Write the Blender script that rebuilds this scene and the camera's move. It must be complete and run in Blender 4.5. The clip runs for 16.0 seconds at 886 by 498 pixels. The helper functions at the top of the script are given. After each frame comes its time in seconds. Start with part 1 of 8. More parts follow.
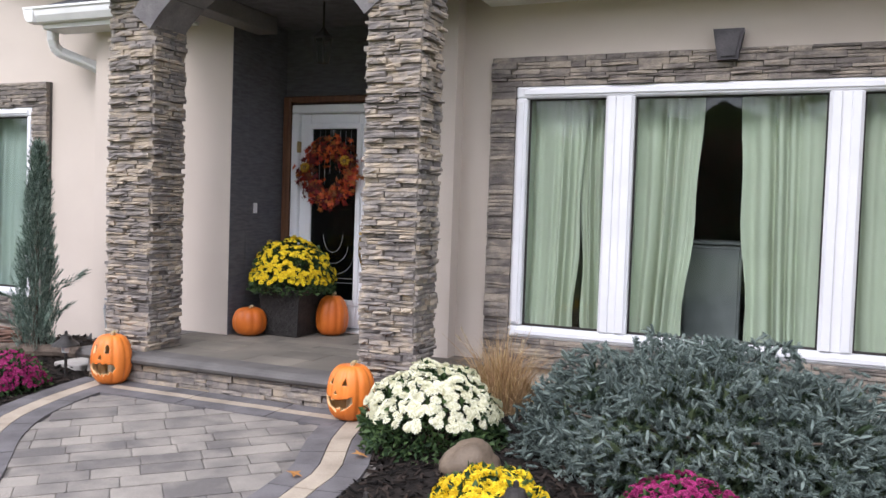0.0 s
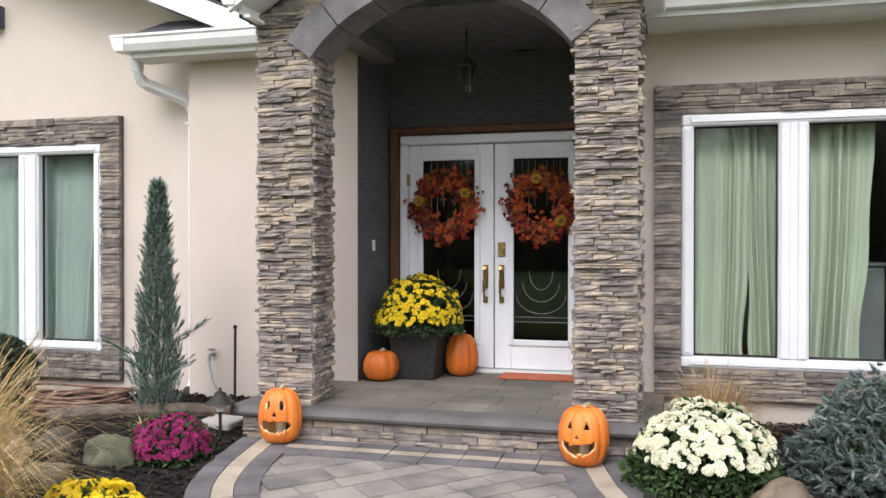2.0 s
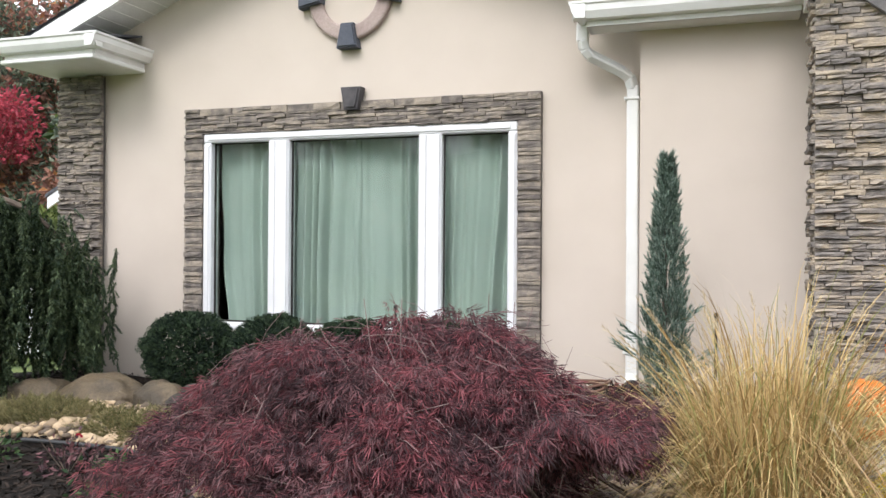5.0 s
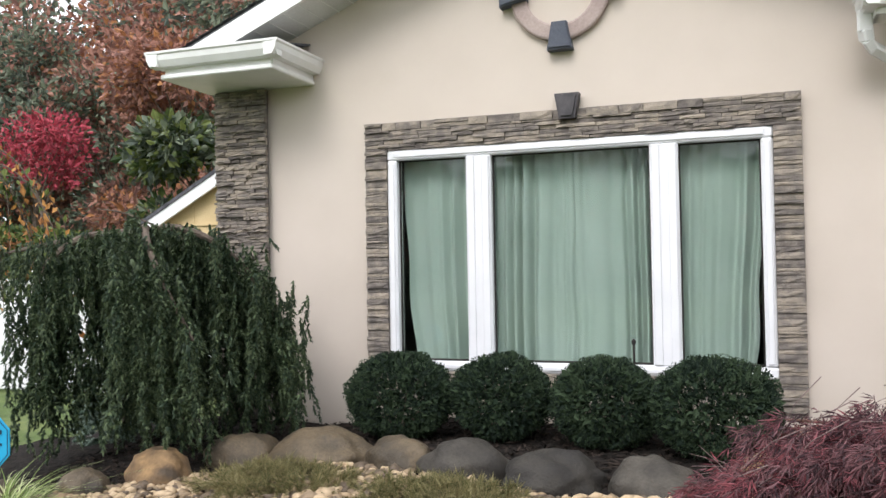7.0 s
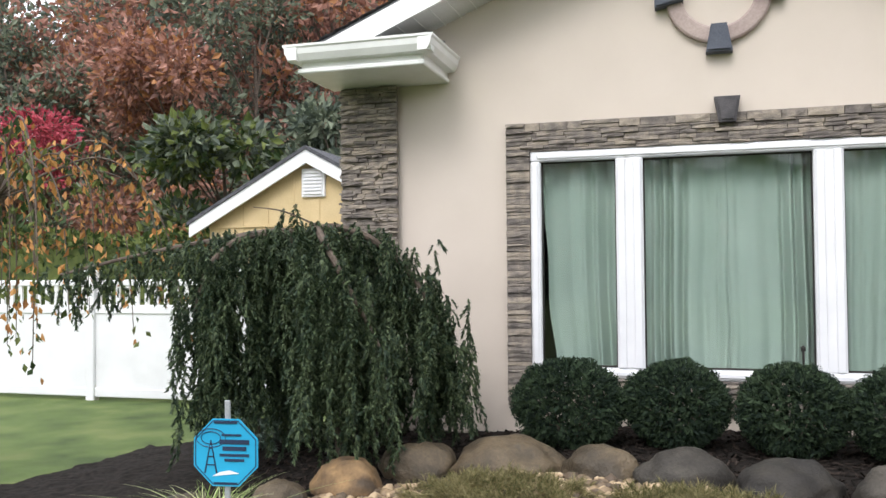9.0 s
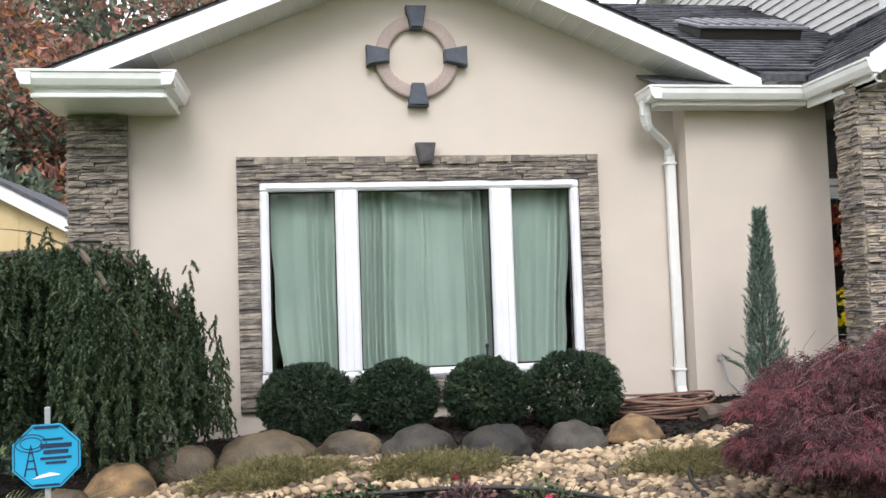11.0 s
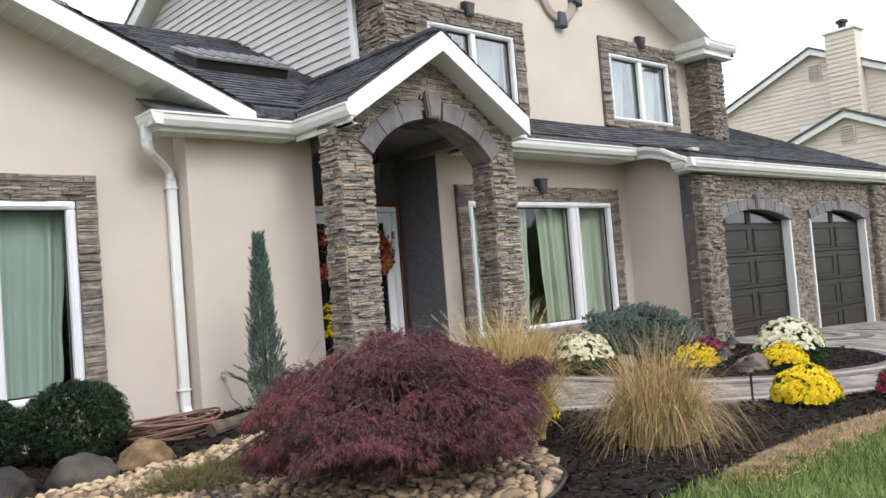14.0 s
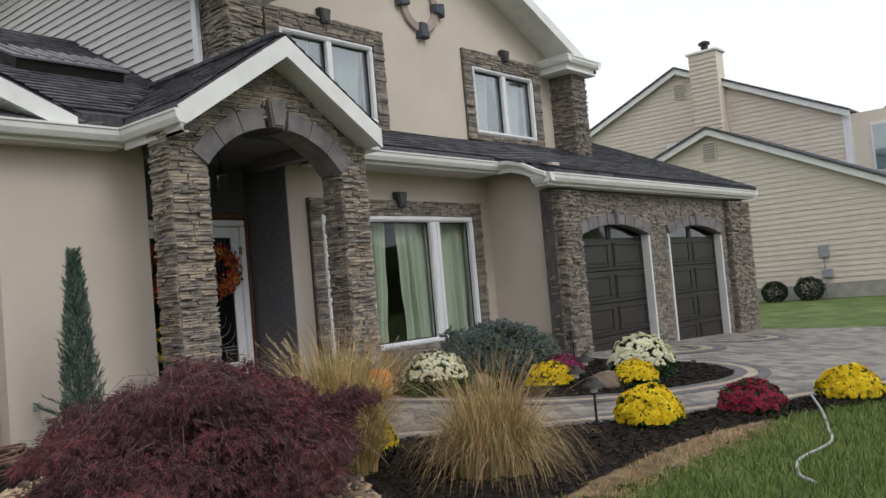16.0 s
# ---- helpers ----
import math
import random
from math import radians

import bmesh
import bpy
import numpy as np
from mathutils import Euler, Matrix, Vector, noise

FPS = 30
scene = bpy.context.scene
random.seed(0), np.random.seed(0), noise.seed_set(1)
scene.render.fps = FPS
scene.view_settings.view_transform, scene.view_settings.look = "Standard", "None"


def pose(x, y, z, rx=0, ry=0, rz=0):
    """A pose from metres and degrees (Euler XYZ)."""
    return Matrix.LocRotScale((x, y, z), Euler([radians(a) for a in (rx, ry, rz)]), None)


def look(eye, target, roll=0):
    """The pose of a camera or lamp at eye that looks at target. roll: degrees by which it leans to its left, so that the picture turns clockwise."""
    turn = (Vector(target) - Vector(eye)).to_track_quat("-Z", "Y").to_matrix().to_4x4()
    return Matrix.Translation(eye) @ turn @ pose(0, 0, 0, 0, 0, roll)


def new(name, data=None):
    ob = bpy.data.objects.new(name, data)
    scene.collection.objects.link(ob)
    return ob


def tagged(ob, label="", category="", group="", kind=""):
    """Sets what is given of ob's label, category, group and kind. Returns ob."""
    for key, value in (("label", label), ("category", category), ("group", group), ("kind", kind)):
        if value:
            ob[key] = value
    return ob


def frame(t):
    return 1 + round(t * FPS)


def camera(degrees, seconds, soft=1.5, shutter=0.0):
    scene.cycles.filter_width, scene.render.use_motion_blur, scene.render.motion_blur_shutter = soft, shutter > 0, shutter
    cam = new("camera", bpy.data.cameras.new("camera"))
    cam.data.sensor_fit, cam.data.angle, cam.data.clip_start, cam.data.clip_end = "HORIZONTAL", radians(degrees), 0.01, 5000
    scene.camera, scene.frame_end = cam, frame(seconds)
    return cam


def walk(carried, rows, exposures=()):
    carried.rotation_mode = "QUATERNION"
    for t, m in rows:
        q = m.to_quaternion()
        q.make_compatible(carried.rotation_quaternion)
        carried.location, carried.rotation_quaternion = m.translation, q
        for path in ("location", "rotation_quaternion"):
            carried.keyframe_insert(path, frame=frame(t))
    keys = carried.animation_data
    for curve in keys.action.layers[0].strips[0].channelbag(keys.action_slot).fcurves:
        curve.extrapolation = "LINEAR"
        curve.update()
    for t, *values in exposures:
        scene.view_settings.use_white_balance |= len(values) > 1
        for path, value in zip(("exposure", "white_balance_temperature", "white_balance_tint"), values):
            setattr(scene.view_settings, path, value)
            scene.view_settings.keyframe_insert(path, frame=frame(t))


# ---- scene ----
cam = camera(54.8, 16.0)
PATH = [
    (0, (-0.15, 0.266, 1.272), (-0.937, 2.103, 1.189), 1.9),
    (0.5, (-0.629, 0.188, 1.298), (-1.315, 2.065, 1.222), 1.5),
    (1, (-1.142, 0.134, 1.333), (-1.762, 2.036, 1.316), 0.7),
    (1.5, (-1.638, -0.088, 1.32), (-2.202, 1.831, 1.333), 0.7),
    (2, (-2.187, -0.185, 1.288), (-2.717, 1.743, 1.273), 0.0),
    (2.5, (-2.715, -0.309, 1.248), (-3.31, 1.6, 1.222), 0.0),
    (3, (-3.28, -0.435, 1.226), (-3.924, 1.458, 1.202), -0.7),
    (3.5, (-3.815, -0.502, 1.255), (-4.496, 1.376, 1.17), -1.2),
    (4, (-4.334, -0.576, 1.24), (-4.931, 1.328, 1.108), -0.5),
    (4.5, (-4.863, -0.514, 1.191), (-5.46, 1.392, 1.082), -0.7),
    (5, (-5.457, -0.631, 1.063), (-6.095, 1.264, 1.071), 0.4),
    (5.2, (-5.668, -0.616, 1.057), (-6.355, 1.262, 1.081), -0.2),
    (7.3, (-7.625, -0.339, 1.184), (-8.286, 1.548, 1.237), -1.0),
    (7.5, (-7.783, -0.339, 1.191), (-8.451, 1.545, 1.246), -0.1),
    (8, (-8.212, -0.403, 1.204), (-8.883, 1.48, 1.25), 0.4),
    (8.2, (-8.364, -0.432, 1.21), (-9.037, 1.451, 1.258), 0.3),
    (10.3, (-9.644, -1.303, 1.075), (-9.656, 0.695, 1.152), -1.3),
    (10.5, (-9.693, -1.42, 1.077), (-9.596, 0.576, 1.164), -1.2),
    (11, (-9.738, -1.688, 1.066), (-9.441, 0.287, 1.176), -1.9),
    (11.5, (-9.843, -1.823, 1.101), (-9.458, 0.138, 1.194), -2.6),
    (12, (-9.937, -1.883, 1.075), (-9.502, 0.068, 1.149), -3.3),
    (12.5, (-9.983, -1.869, 1.076), (-9.317, 0.016, 1.138), -3.5),
    (13, (-10.061, -1.802, 1.042), (-9.096, -0.051, 1.092), -4.1),
    (13.5, (-10.035, -1.795, 1.042), (-8.842, -0.191, 1.097), -4.4),
    (14, (-10.009, -1.83, 1.064), (-8.665, -0.352, 1.159), -4.6),
    (14.5, (-9.969, -1.843, 1.085), (-8.532, -0.459, 1.224), -5.5),
    (15, (-9.792, -1.843, 1.094), (-8.305, -0.515, 1.258), -5.6),
    (15.5, (-9.6, -1.855, 1.118), (-8.087, -0.553, 1.248), -5.3),
    (16, (-9.43, -1.844, 1.096), (-7.902, -0.557, 1.197), -5.0),
]
walk(
    cam,
    [(t, look(eye, target, roll)) for t, eye, target, roll in PATH],
    [(0, 1.18, 6000, 18), (0.5, 1.29, 6050, 17), (1.5, 1.24, 6150, 16), (2.5, 1.23, 6250, 14), (5, 1.2, 6250, 12), (8, 1.07, 6250, 12), (10.5, 1.15, 6200, 12), (12, 1.15, 6180, 12), (13.5, 1.17, 6150, 12), (14, 0.99, 6200, 12), (14.5, 0.7, 6200, 11), (15, 0.24, 6250, 11), (15.5, -0.03, 6300, 11), (16, 0.16, 6300, 11)],
)

# ---- world and light ----
world = bpy.data.worlds.new("overcast_sky")
scene.world = world
world.use_nodes = True
wn, wl = world.node_tree.nodes, world.node_tree.links
sky = wn.new("ShaderNodeTexSky")
sky.sky_type = "NISHITA"
sky.sun_disc = False
sky.sun_elevation, sky.sun_rotation = radians(48), radians(200)
sky.air_density, sky.dust_density, sky.ozone_density = 1.0, 4.0, 1.0
haze = wn.new("ShaderNodeMix")
haze.data_type = "RGBA"
haze.inputs[0].default_value = 0.86
haze.inputs[7].default_value = (10.2, 10.35, 10.6, 1)
wl.new(sky.outputs[0], haze.inputs[6])
wl.new(haze.outputs[2], wn["Background"].inputs[0])
wn["Background"].inputs[1].default_value = 0.1
sun_data = bpy.data.lights.new("sun", "SUN")
sun_data.energy, sun_data.angle, sun_data.color = 0.9, radians(25), (1.0, 0.98, 0.95)
sun = new("sun", sun_data)
sun.matrix_world = look((-6, -20, 24), (-4, 5, 0))


# ---- materials ----
def node_mat(name, c1, c2, scale=8.0, rough=0.8, bump=0.2, bscale=60.0, metal=0.0, rand="", spread=0.35, c3=None, fine=0.25, stretch=(1, 1, 1), spec=0.4, sub=0.0):
    m = bpy.data.materials.new(name)
    m.use_nodes = True
    n, l = m.node_tree.nodes, m.node_tree.links
    b = n["Principled BSDF"]
    b.inputs["Roughness"].default_value, b.inputs["Metallic"].default_value = rough, metal
    b.inputs["Specular IOR Level"].default_value = spec
    co = n.new("ShaderNodeTexCoord")
    mp = n.new("ShaderNodeMapping")
    mp.inputs["Scale"].default_value = stretch
    geo = n.new("ShaderNodeNewGeometry")
    l.new(geo.outputs["Position"], mp.inputs[0])
    t1 = n.new("ShaderNodeTexNoise")
    t1.inputs["Scale"].default_value, t1.inputs["Detail"].default_value = scale, 5
    t2 = n.new("ShaderNodeTexNoise")
    t2.inputs["Scale"].default_value, t2.inputs["Detail"].default_value = bscale, 4
    l.new(mp.outputs[0], t1.inputs[0])
    l.new(mp.outputs[0], t2.inputs[0])
    ramp = n.new("ShaderNodeValToRGB")
    ramp.color_ramp.elements[0].position, ramp.color_ramp.elements[1].position = 0.3, 0.7
    ramp.color_ramp.elements[0].color, ramp.color_ramp.elements[1].color = (*c1, 1), (*c2, 1)
    if c3:
        e = ramp.color_ramp.elements.new(0.5)
        e.color = (*c3, 1)
    fac = t1.outputs[0]
    if rand:
        src = n.new("ShaderNodeObjectInfo").outputs["Random"] if rand == "object" else geo.outputs["Random Per Island"]
        mr = n.new("ShaderNodeMapRange")
        mr.inputs[3].default_value, mr.inputs[4].default_value = -spread, spread
        l.new(src, mr.inputs[0])
        add = n.new("ShaderNodeMath")
        add.operation = "ADD"
        l.new(fac, add.inputs[0])
        l.new(mr.outputs[0], add.inputs[1])
        fac = add.outputs[0]
    l.new(fac, ramp.inputs[0])
    mix = n.new("ShaderNodeMix")
    mix.data_type, mix.blend_type = "RGBA", "OVERLAY"
    mix.inputs[0].default_value = fine
    l.new(ramp.outputs[0], mix.inputs[6])
    l.new(t2.outputs[0], mix.inputs[7])
    l.new(mix.outputs[2], b.inputs["Base Color"])
    if sub:
        b.inputs["Subsurface Weight"].default_value = sub
        b.inputs["Subsurface Radius"].default_value = (0.02, 0.02, 0.01)
    if bump:
        bp = n.new("ShaderNodeBump")
        bp.inputs["Strength"].default_value, bp.inputs["Distance"].default_value = bump, 0.01
        l.new(t2.outputs[0], bp.inputs["Height"])
        l.new(bp.outputs[0], b.inputs["Normal"])
    return m


STONE = dict(c1=(0.165, 0.148, 0.136), c2=(0.40, 0.33, 0.245), c3=(0.27, 0.237, 0.204), scale=11.0, rough=0.9, bump=0.8, bscale=75, spread=0.17, fine=0.35, stretch=(1, 1, 1.3))
M_stone = node_mat("ledge_stone", rand="object", **STONE)
M_stone_far = node_mat("ledge_stone_joined", rand="island", **STONE)
M_dstone = node_mat("ledge_stone_grey", rand="object", **{**STONE, "c1": (0.13, 0.113, 0.101), "c2": (0.33, 0.28, 0.222), "c3": (0.215, 0.186, 0.158)})
M_dstone_far = node_mat("ledge_stone_grey_joined", rand="island", **{**STONE, "c1": (0.13, 0.113, 0.101), "c2": (0.33, 0.28, 0.222), "c3": (0.215, 0.186, 0.158)})
M_mortar = node_mat("mortar", (0.065, 0.058, 0.053), (0.12, 0.108, 0.098), rough=0.95, bump=0.5)
M_stucco = node_mat("stucco", (0.555, 0.485, 0.412), (0.61, 0.535, 0.46), scale=1.3, rough=0.93, bump=0.28, bscale=260, fine=0.06, spec=0.2)
M_trimstone = node_mat("cast_stone_trim", (0.13, 0.122, 0.122), (0.225, 0.21, 0.205), scale=6, rough=0.85, bump=0.5, bscale=70)
M_keydark = node_mat("dark_keystone", (0.05, 0.047, 0.05), (0.095, 0.088, 0.09), scale=9, rough=0.85, bump=0.5, bscale=70)
M_keyblue = node_mat("slate_blue_trim", (0.065, 0.073, 0.095), (0.10, 0.108, 0.13), scale=9, rough=0.8, bump=0.3)
M_ring = node_mat("mauve_trim", (0.34, 0.265, 0.24), (0.41, 0.33, 0.295), scale=5, rough=0.85, bump=0.2)
M_white = node_mat("white_vinyl", (0.70, 0.70, 0.71), (0.77, 0.77, 0.78), scale=3, rough=0.4, bump=0.02, fine=0.03)
M_gutter = node_mat("white_aluminium", (0.70, 0.70, 0.67), (0.80, 0.80, 0.77), scale=4, rough=0.45, bump=0.03, fine=0.08)
M_door = node_mat("white_door_paint", (0.72, 0.73, 0.75), (0.80, 0.81, 0.82), scale=3, rough=0.4, bump=0.02, fine=0.04)
M_wood = node_mat("cedar_trim", (0.075, 0.031, 0.016), (0.15, 0.066, 0.03), scale=5, rough=0.6, bump=0.25, bscale=40, stretch=(6, 6, 0.6))
M_black = node_mat("black_mesh_lath", (0.105, 0.103, 0.113), (0.165, 0.162, 0.176), scale=20, rough=0.85, bump=0.9, bscale=220, stretch=(0.5, 0.5, 3))
M_unlit = node_mat("unlit_room_tone", (0.085, 0.085, 0.09), (0.125, 0.125, 0.132), scale=2, rough=0.9, bump=0.0)
M_shingle = node_mat("asphalt_shingle", (0.042, 0.043, 0.049), (0.105, 0.105, 0.115), scale=14, rough=0.93, bump=0.6, bscale=240, rand="island", spread=0.25)
M_siding = node_mat("grey_siding", (0.55, 0.525, 0.5), (0.62, 0.595, 0.565), scale=3, rough=0.6, bump=0.05, rand="object", spread=0.1)
M_nsiding = node_mat("cream_siding", (0.62, 0.55, 0.46), (0.68, 0.605, 0.51), scale=3, rough=0.6, bump=0.05, rand="object", spread=0.1)
M_shed = node_mat("yellow_shed_panel", (0.50, 0.38, 0.20), (0.58, 0.45, 0.25), scale=3, rough=0.75, bump=0.15)
M_garage = node_mat("dark_brown_door", (0.018, 0.015, 0.012), (0.032, 0.028, 0.023), scale=4, rough=0.5, bump=0.15, stretch=(1, 1, 8))
M_metal = node_mat("black_metal", (0.02, 0.018, 0.016), (0.045, 0.04, 0.036), scale=20, rough=0.5, bump=0.1, metal=0.4)
M_brass = node_mat("antique_brass", (0.22, 0.15, 0.06), (0.42, 0.31, 0.14), scale=30, rough=0.35, bump=0.05, metal=1.0)
M_bull = node_mat("bullnose_paver", (0.085, 0.079, 0.074), (0.135, 0.125, 0.116), scale=5, rough=0.7, bump=0.35, bscale=120)
M_porch = node_mat("porch_paver", (0.115, 0.104, 0.086), (0.225, 0.2, 0.162), scale=1.8, rough=0.75, bump=0.3, bscale=110, rand="object", spread=0.1, c3=(0.16, 0.144, 0.118))
PAVE = dict(c1=(0.125, 0.114, 0.105), c2=(0.285, 0.257, 0.22), c3=(0.21, 0.19, 0.166), scale=3.6, rough=0.82, bump=0.35, bscale=130, spread=0.15, fine=0.3)
M_pave = node_mat("blended_paver", rand="object", **PAVE)
M_pave_far = node_mat("blended_paver_joined", rand="island", **PAVE)
M_bdark = node_mat("charcoal_border_paver", (0.075, 0.07, 0.07), (0.15, 0.14, 0.14), scale=5, rough=0.8, bump=0.3, bscale=130, rand="island", spread=0.15)
M_blight = node_mat("tan_border_paver", (0.27, 0.225, 0.17), (0.41, 0.345, 0.265), scale=5, rough=0.8, bump=0.3, bscale=130, rand="island", spread=0.15)
M_sand = node_mat("joint_sand", (0.15, 0.135, 0.118), (0.215, 0.195, 0.17), scale=10, rough=0.95, bump=0.4, bscale=200)
M_mulch = node_mat("black_mulch", (0.010, 0.009, 0.008), (0.033, 0.027, 0.023), scale=25, spec=0.1, rough=0.95, bump=1.0, bscale=120)
M_chip = node_mat("mulch_chip", (0.009, 0.008, 0.007), (0.042, 0.032, 0.026), scale=20, spec=0.1, rough=0.95, bump=0.5, rand="island", spread=0.4)
M_pebble = node_mat("river_pebble", (0.10, 0.072, 0.048), (0.46, 0.345, 0.215), c3=(0.30, 0.215, 0.125), scale=4, rough=0.62, bump=0.2, bscale=90, rand="island", spread=0.34)
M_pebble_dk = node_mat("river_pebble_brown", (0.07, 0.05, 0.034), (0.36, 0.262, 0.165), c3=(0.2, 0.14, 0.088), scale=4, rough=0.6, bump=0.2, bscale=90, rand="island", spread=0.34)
M_boulder = node_mat("boulder", (0.028, 0.022, 0.014), (0.115, 0.085, 0.05), c3=(0.062, 0.047, 0.029), scale=5, rough=0.6, bump=0.9, bscale=55, rand="object", spread=0.16, fine=0.45)
M_boulder_grey = node_mat("grey_boulder", (0.019, 0.0165, 0.0135), (0.068, 0.059, 0.046), c3=(0.036, 0.031, 0.024), scale=5, rough=0.7, bump=0.8, bscale=55, rand="object", spread=0.12, fine=0.45)
M_boulder_tan = node_mat("tan_boulder", (0.06, 0.042, 0.026), (0.25, 0.155, 0.07), c3=(0.14, 0.088, 0.044), scale=6, rough=0.75, bump=0.8, bscale=40, fine=0.4)
M_boulder_smooth = node_mat("smooth_tan_boulder", (0.095, 0.07, 0.048), (0.185, 0.14, 0.095), c3=(0.135, 0.1, 0.068), scale=6, rough=0.65, bump=0.3, bscale=60)
M_boulder_moss = node_mat("mossy_boulder", (0.05, 0.05, 0.032), (0.15, 0.142, 0.088), c3=(0.09, 0.09, 0.052), scale=7, rough=0.85, bump=0.8, bscale=50, fine=0.4)
M_pump = node_mat("pumpkin_skin", (0.6, 0.15, 0.02), (0.76, 0.225, 0.035), scale=5, rough=0.42, bump=0.12, bscale=60, fine=0.1)
M_pump_dk = node_mat("deep_pumpkin_skin", (0.50, 0.11, 0.014), (0.64, 0.17, 0.02), scale=5, rough=0.45, bump=0.12, bscale=60, fine=0.1)
M_pumpin = node_mat("pumpkin_flesh", (0.80, 0.50, 0.22), (0.88, 0.62, 0.34), scale=12, rough=0.6, bump=0.2)
M_candle = node_mat("cream_wax", (0.75, 0.66, 0.5), (0.82, 0.74, 0.6), scale=20, rough=0.5, bump=0.05)
M_stem = node_mat("pumpkin_stem", (0.30, 0.24, 0.12), (0.46, 0.38, 0.22), scale=20, rough=0.8, bump=0.5)
M_wicker = node_mat("dark_wicker", (0.018, 0.016, 0.015), (0.045, 0.04, 0.036), scale=30, rough=0.7, bump=0.9, bscale=110)
M_soilpipe = node_mat("black_hose", (0.015, 0.015, 0.015), (0.03, 0.03, 0.03), scale=9, rough=0.5, bump=0.05)
M_hosegrey = node_mat("grey_hose", (0.30, 0.30, 0.29), (0.42, 0.42, 0.40), scale=9, rough=0.5, bump=0.05)
M_hosebrown = node_mat("brown_hose", (0.1, 0.05, 0.034), (0.21, 0.12, 0.083), scale=9, rough=0.55, bump=0.1)
M_sign = node_mat("blue_sign", (0.02, 0.30, 0.52), (0.03, 0.36, 0.60), scale=4, rough=0.4, bump=0.0, fine=0.03)
M_signdark = node_mat("navy_print", (0.012, 0.025, 0.06), (0.02, 0.035, 0.08), rough=0.5, bump=0.0)
M_bark = node_mat("bark", (0.06, 0.045, 0.034), (0.15, 0.115, 0.088), scale=12, rough=0.9, bump=0.8, bscale=50)
M_mat = node_mat("red_doormat", (0.42, 0.09, 0.04), (0.58, 0.20, 0.10), scale=9, rough=0.95, bump=0.7, bscale=200)
M_soffit = node_mat("white_soffit", (0.62, 0.62, 0.60), (0.68, 0.68, 0.66), scale=3, rough=0.6, bump=0.05)
M_panel = node_mat("grey_roof_vent", (0.14, 0.14, 0.15), (0.24, 0.24, 0.25), scale=5, rough=0.5, bump=0.1)
M_box = node_mat("grey_meter_box", (0.25, 0.26, 0.27), (0.35, 0.36, 0.37), scale=5, rough=0.5, bump=0.05)
M_fdn = node_mat("concrete", (0.30, 0.28, 0.255), (0.40, 0.375, 0.34), scale=4, rough=0.92, bump=0.4, bscale=80)


def leaf_mat(name, c1, c2, c3=None, rough=0.6, spread=0.45, scale=3.0, trans=0.25):
    m = node_mat(name, c1, c2, c3=c3, scale=scale, rough=rough, bump=0, bscale=40, rand="island", spread=spread, fine=0.15, spec=0.3)
    n, l = m.node_tree.nodes, m.node_tree.links
    b = n["Principled BSDF"]
    out = n["Material Output"]
    tr = n.new("ShaderNodeBsdfTranslucent")
    mx = n.new("ShaderNodeMixShader")
    mx.inputs[0].default_value = trans
    l.new(b.inputs["Base Color"].links[0].from_socket, tr.inputs[0])
    l.new(b.outputs[0], mx.inputs[1])
    l.new(tr.outputs[0], mx.inputs[2])
    l.new(mx.outputs[0], out.inputs[0])
    return m


M_thatch = node_mat("dry_thatch", (0.10, 0.068, 0.038), (0.27, 0.195, 0.11), c3=(0.17, 0.122, 0.068), scale=9, rough=0.95, bump=1.0, bscale=140)
M_grass = leaf_mat("lawn_blade", (0.08, 0.12, 0.028), (0.23, 0.28, 0.085), c3=(0.135, 0.195, 0.052))
M_lawn = node_mat("lawn_ground", (0.055, 0.086, 0.022), (0.15, 0.185, 0.055), c3=(0.095, 0.138, 0.035), scale=1.6, rough=0.95, bump=1.0, bscale=160)
M_strawgrass = leaf_mat("tan_grass", (0.33, 0.215, 0.085), (0.68, 0.51, 0.25), c3=(0.51, 0.36, 0.155))
M_strawgreen = leaf_mat("greenish_grass", (0.19, 0.2, 0.06), (0.52, 0.46, 0.2), c3=(0.34, 0.32, 0.11))
M_drygrass = leaf_mat("rust_dry_grass", (0.27, 0.16, 0.08), (0.55, 0.38, 0.21), c3=(0.41, 0.26, 0.13))
M_plume = leaf_mat("grass_plume", (0.40, 0.31, 0.18), (0.66, 0.56, 0.38))
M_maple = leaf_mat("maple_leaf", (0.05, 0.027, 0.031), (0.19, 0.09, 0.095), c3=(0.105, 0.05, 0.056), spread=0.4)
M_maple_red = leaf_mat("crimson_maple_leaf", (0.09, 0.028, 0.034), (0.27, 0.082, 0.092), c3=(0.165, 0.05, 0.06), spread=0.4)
M_mapletwig = node_mat("maple_twig", (0.13, 0.085, 0.08), (0.25, 0.18, 0.165), rough=0.85, bump=0.2)
M_spruce = leaf_mat("blue_spruce_needle", (0.075, 0.10, 0.09), (0.19, 0.235, 0.205), c3=(0.125, 0.16, 0.142), trans=0.1)
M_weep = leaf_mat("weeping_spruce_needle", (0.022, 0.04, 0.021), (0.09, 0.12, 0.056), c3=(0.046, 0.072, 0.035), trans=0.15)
M_cyp = leaf_mat("juniper_spray", (0.065, 0.105, 0.075), (0.26, 0.33, 0.275), c3=(0.14, 0.205, 0.16), trans=0.15)
M_box_leaf = leaf_mat("boxwood_leaf", (0.013, 0.025, 0.015), (0.05, 0.078, 0.038), c3=(0.024, 0.044, 0.023), rough=0.75)
M_mumleaf = leaf_mat("mum_leaf", (0.02, 0.045, 0.015), (0.075, 0.125, 0.042), c3=(0.038, 0.074, 0.025))
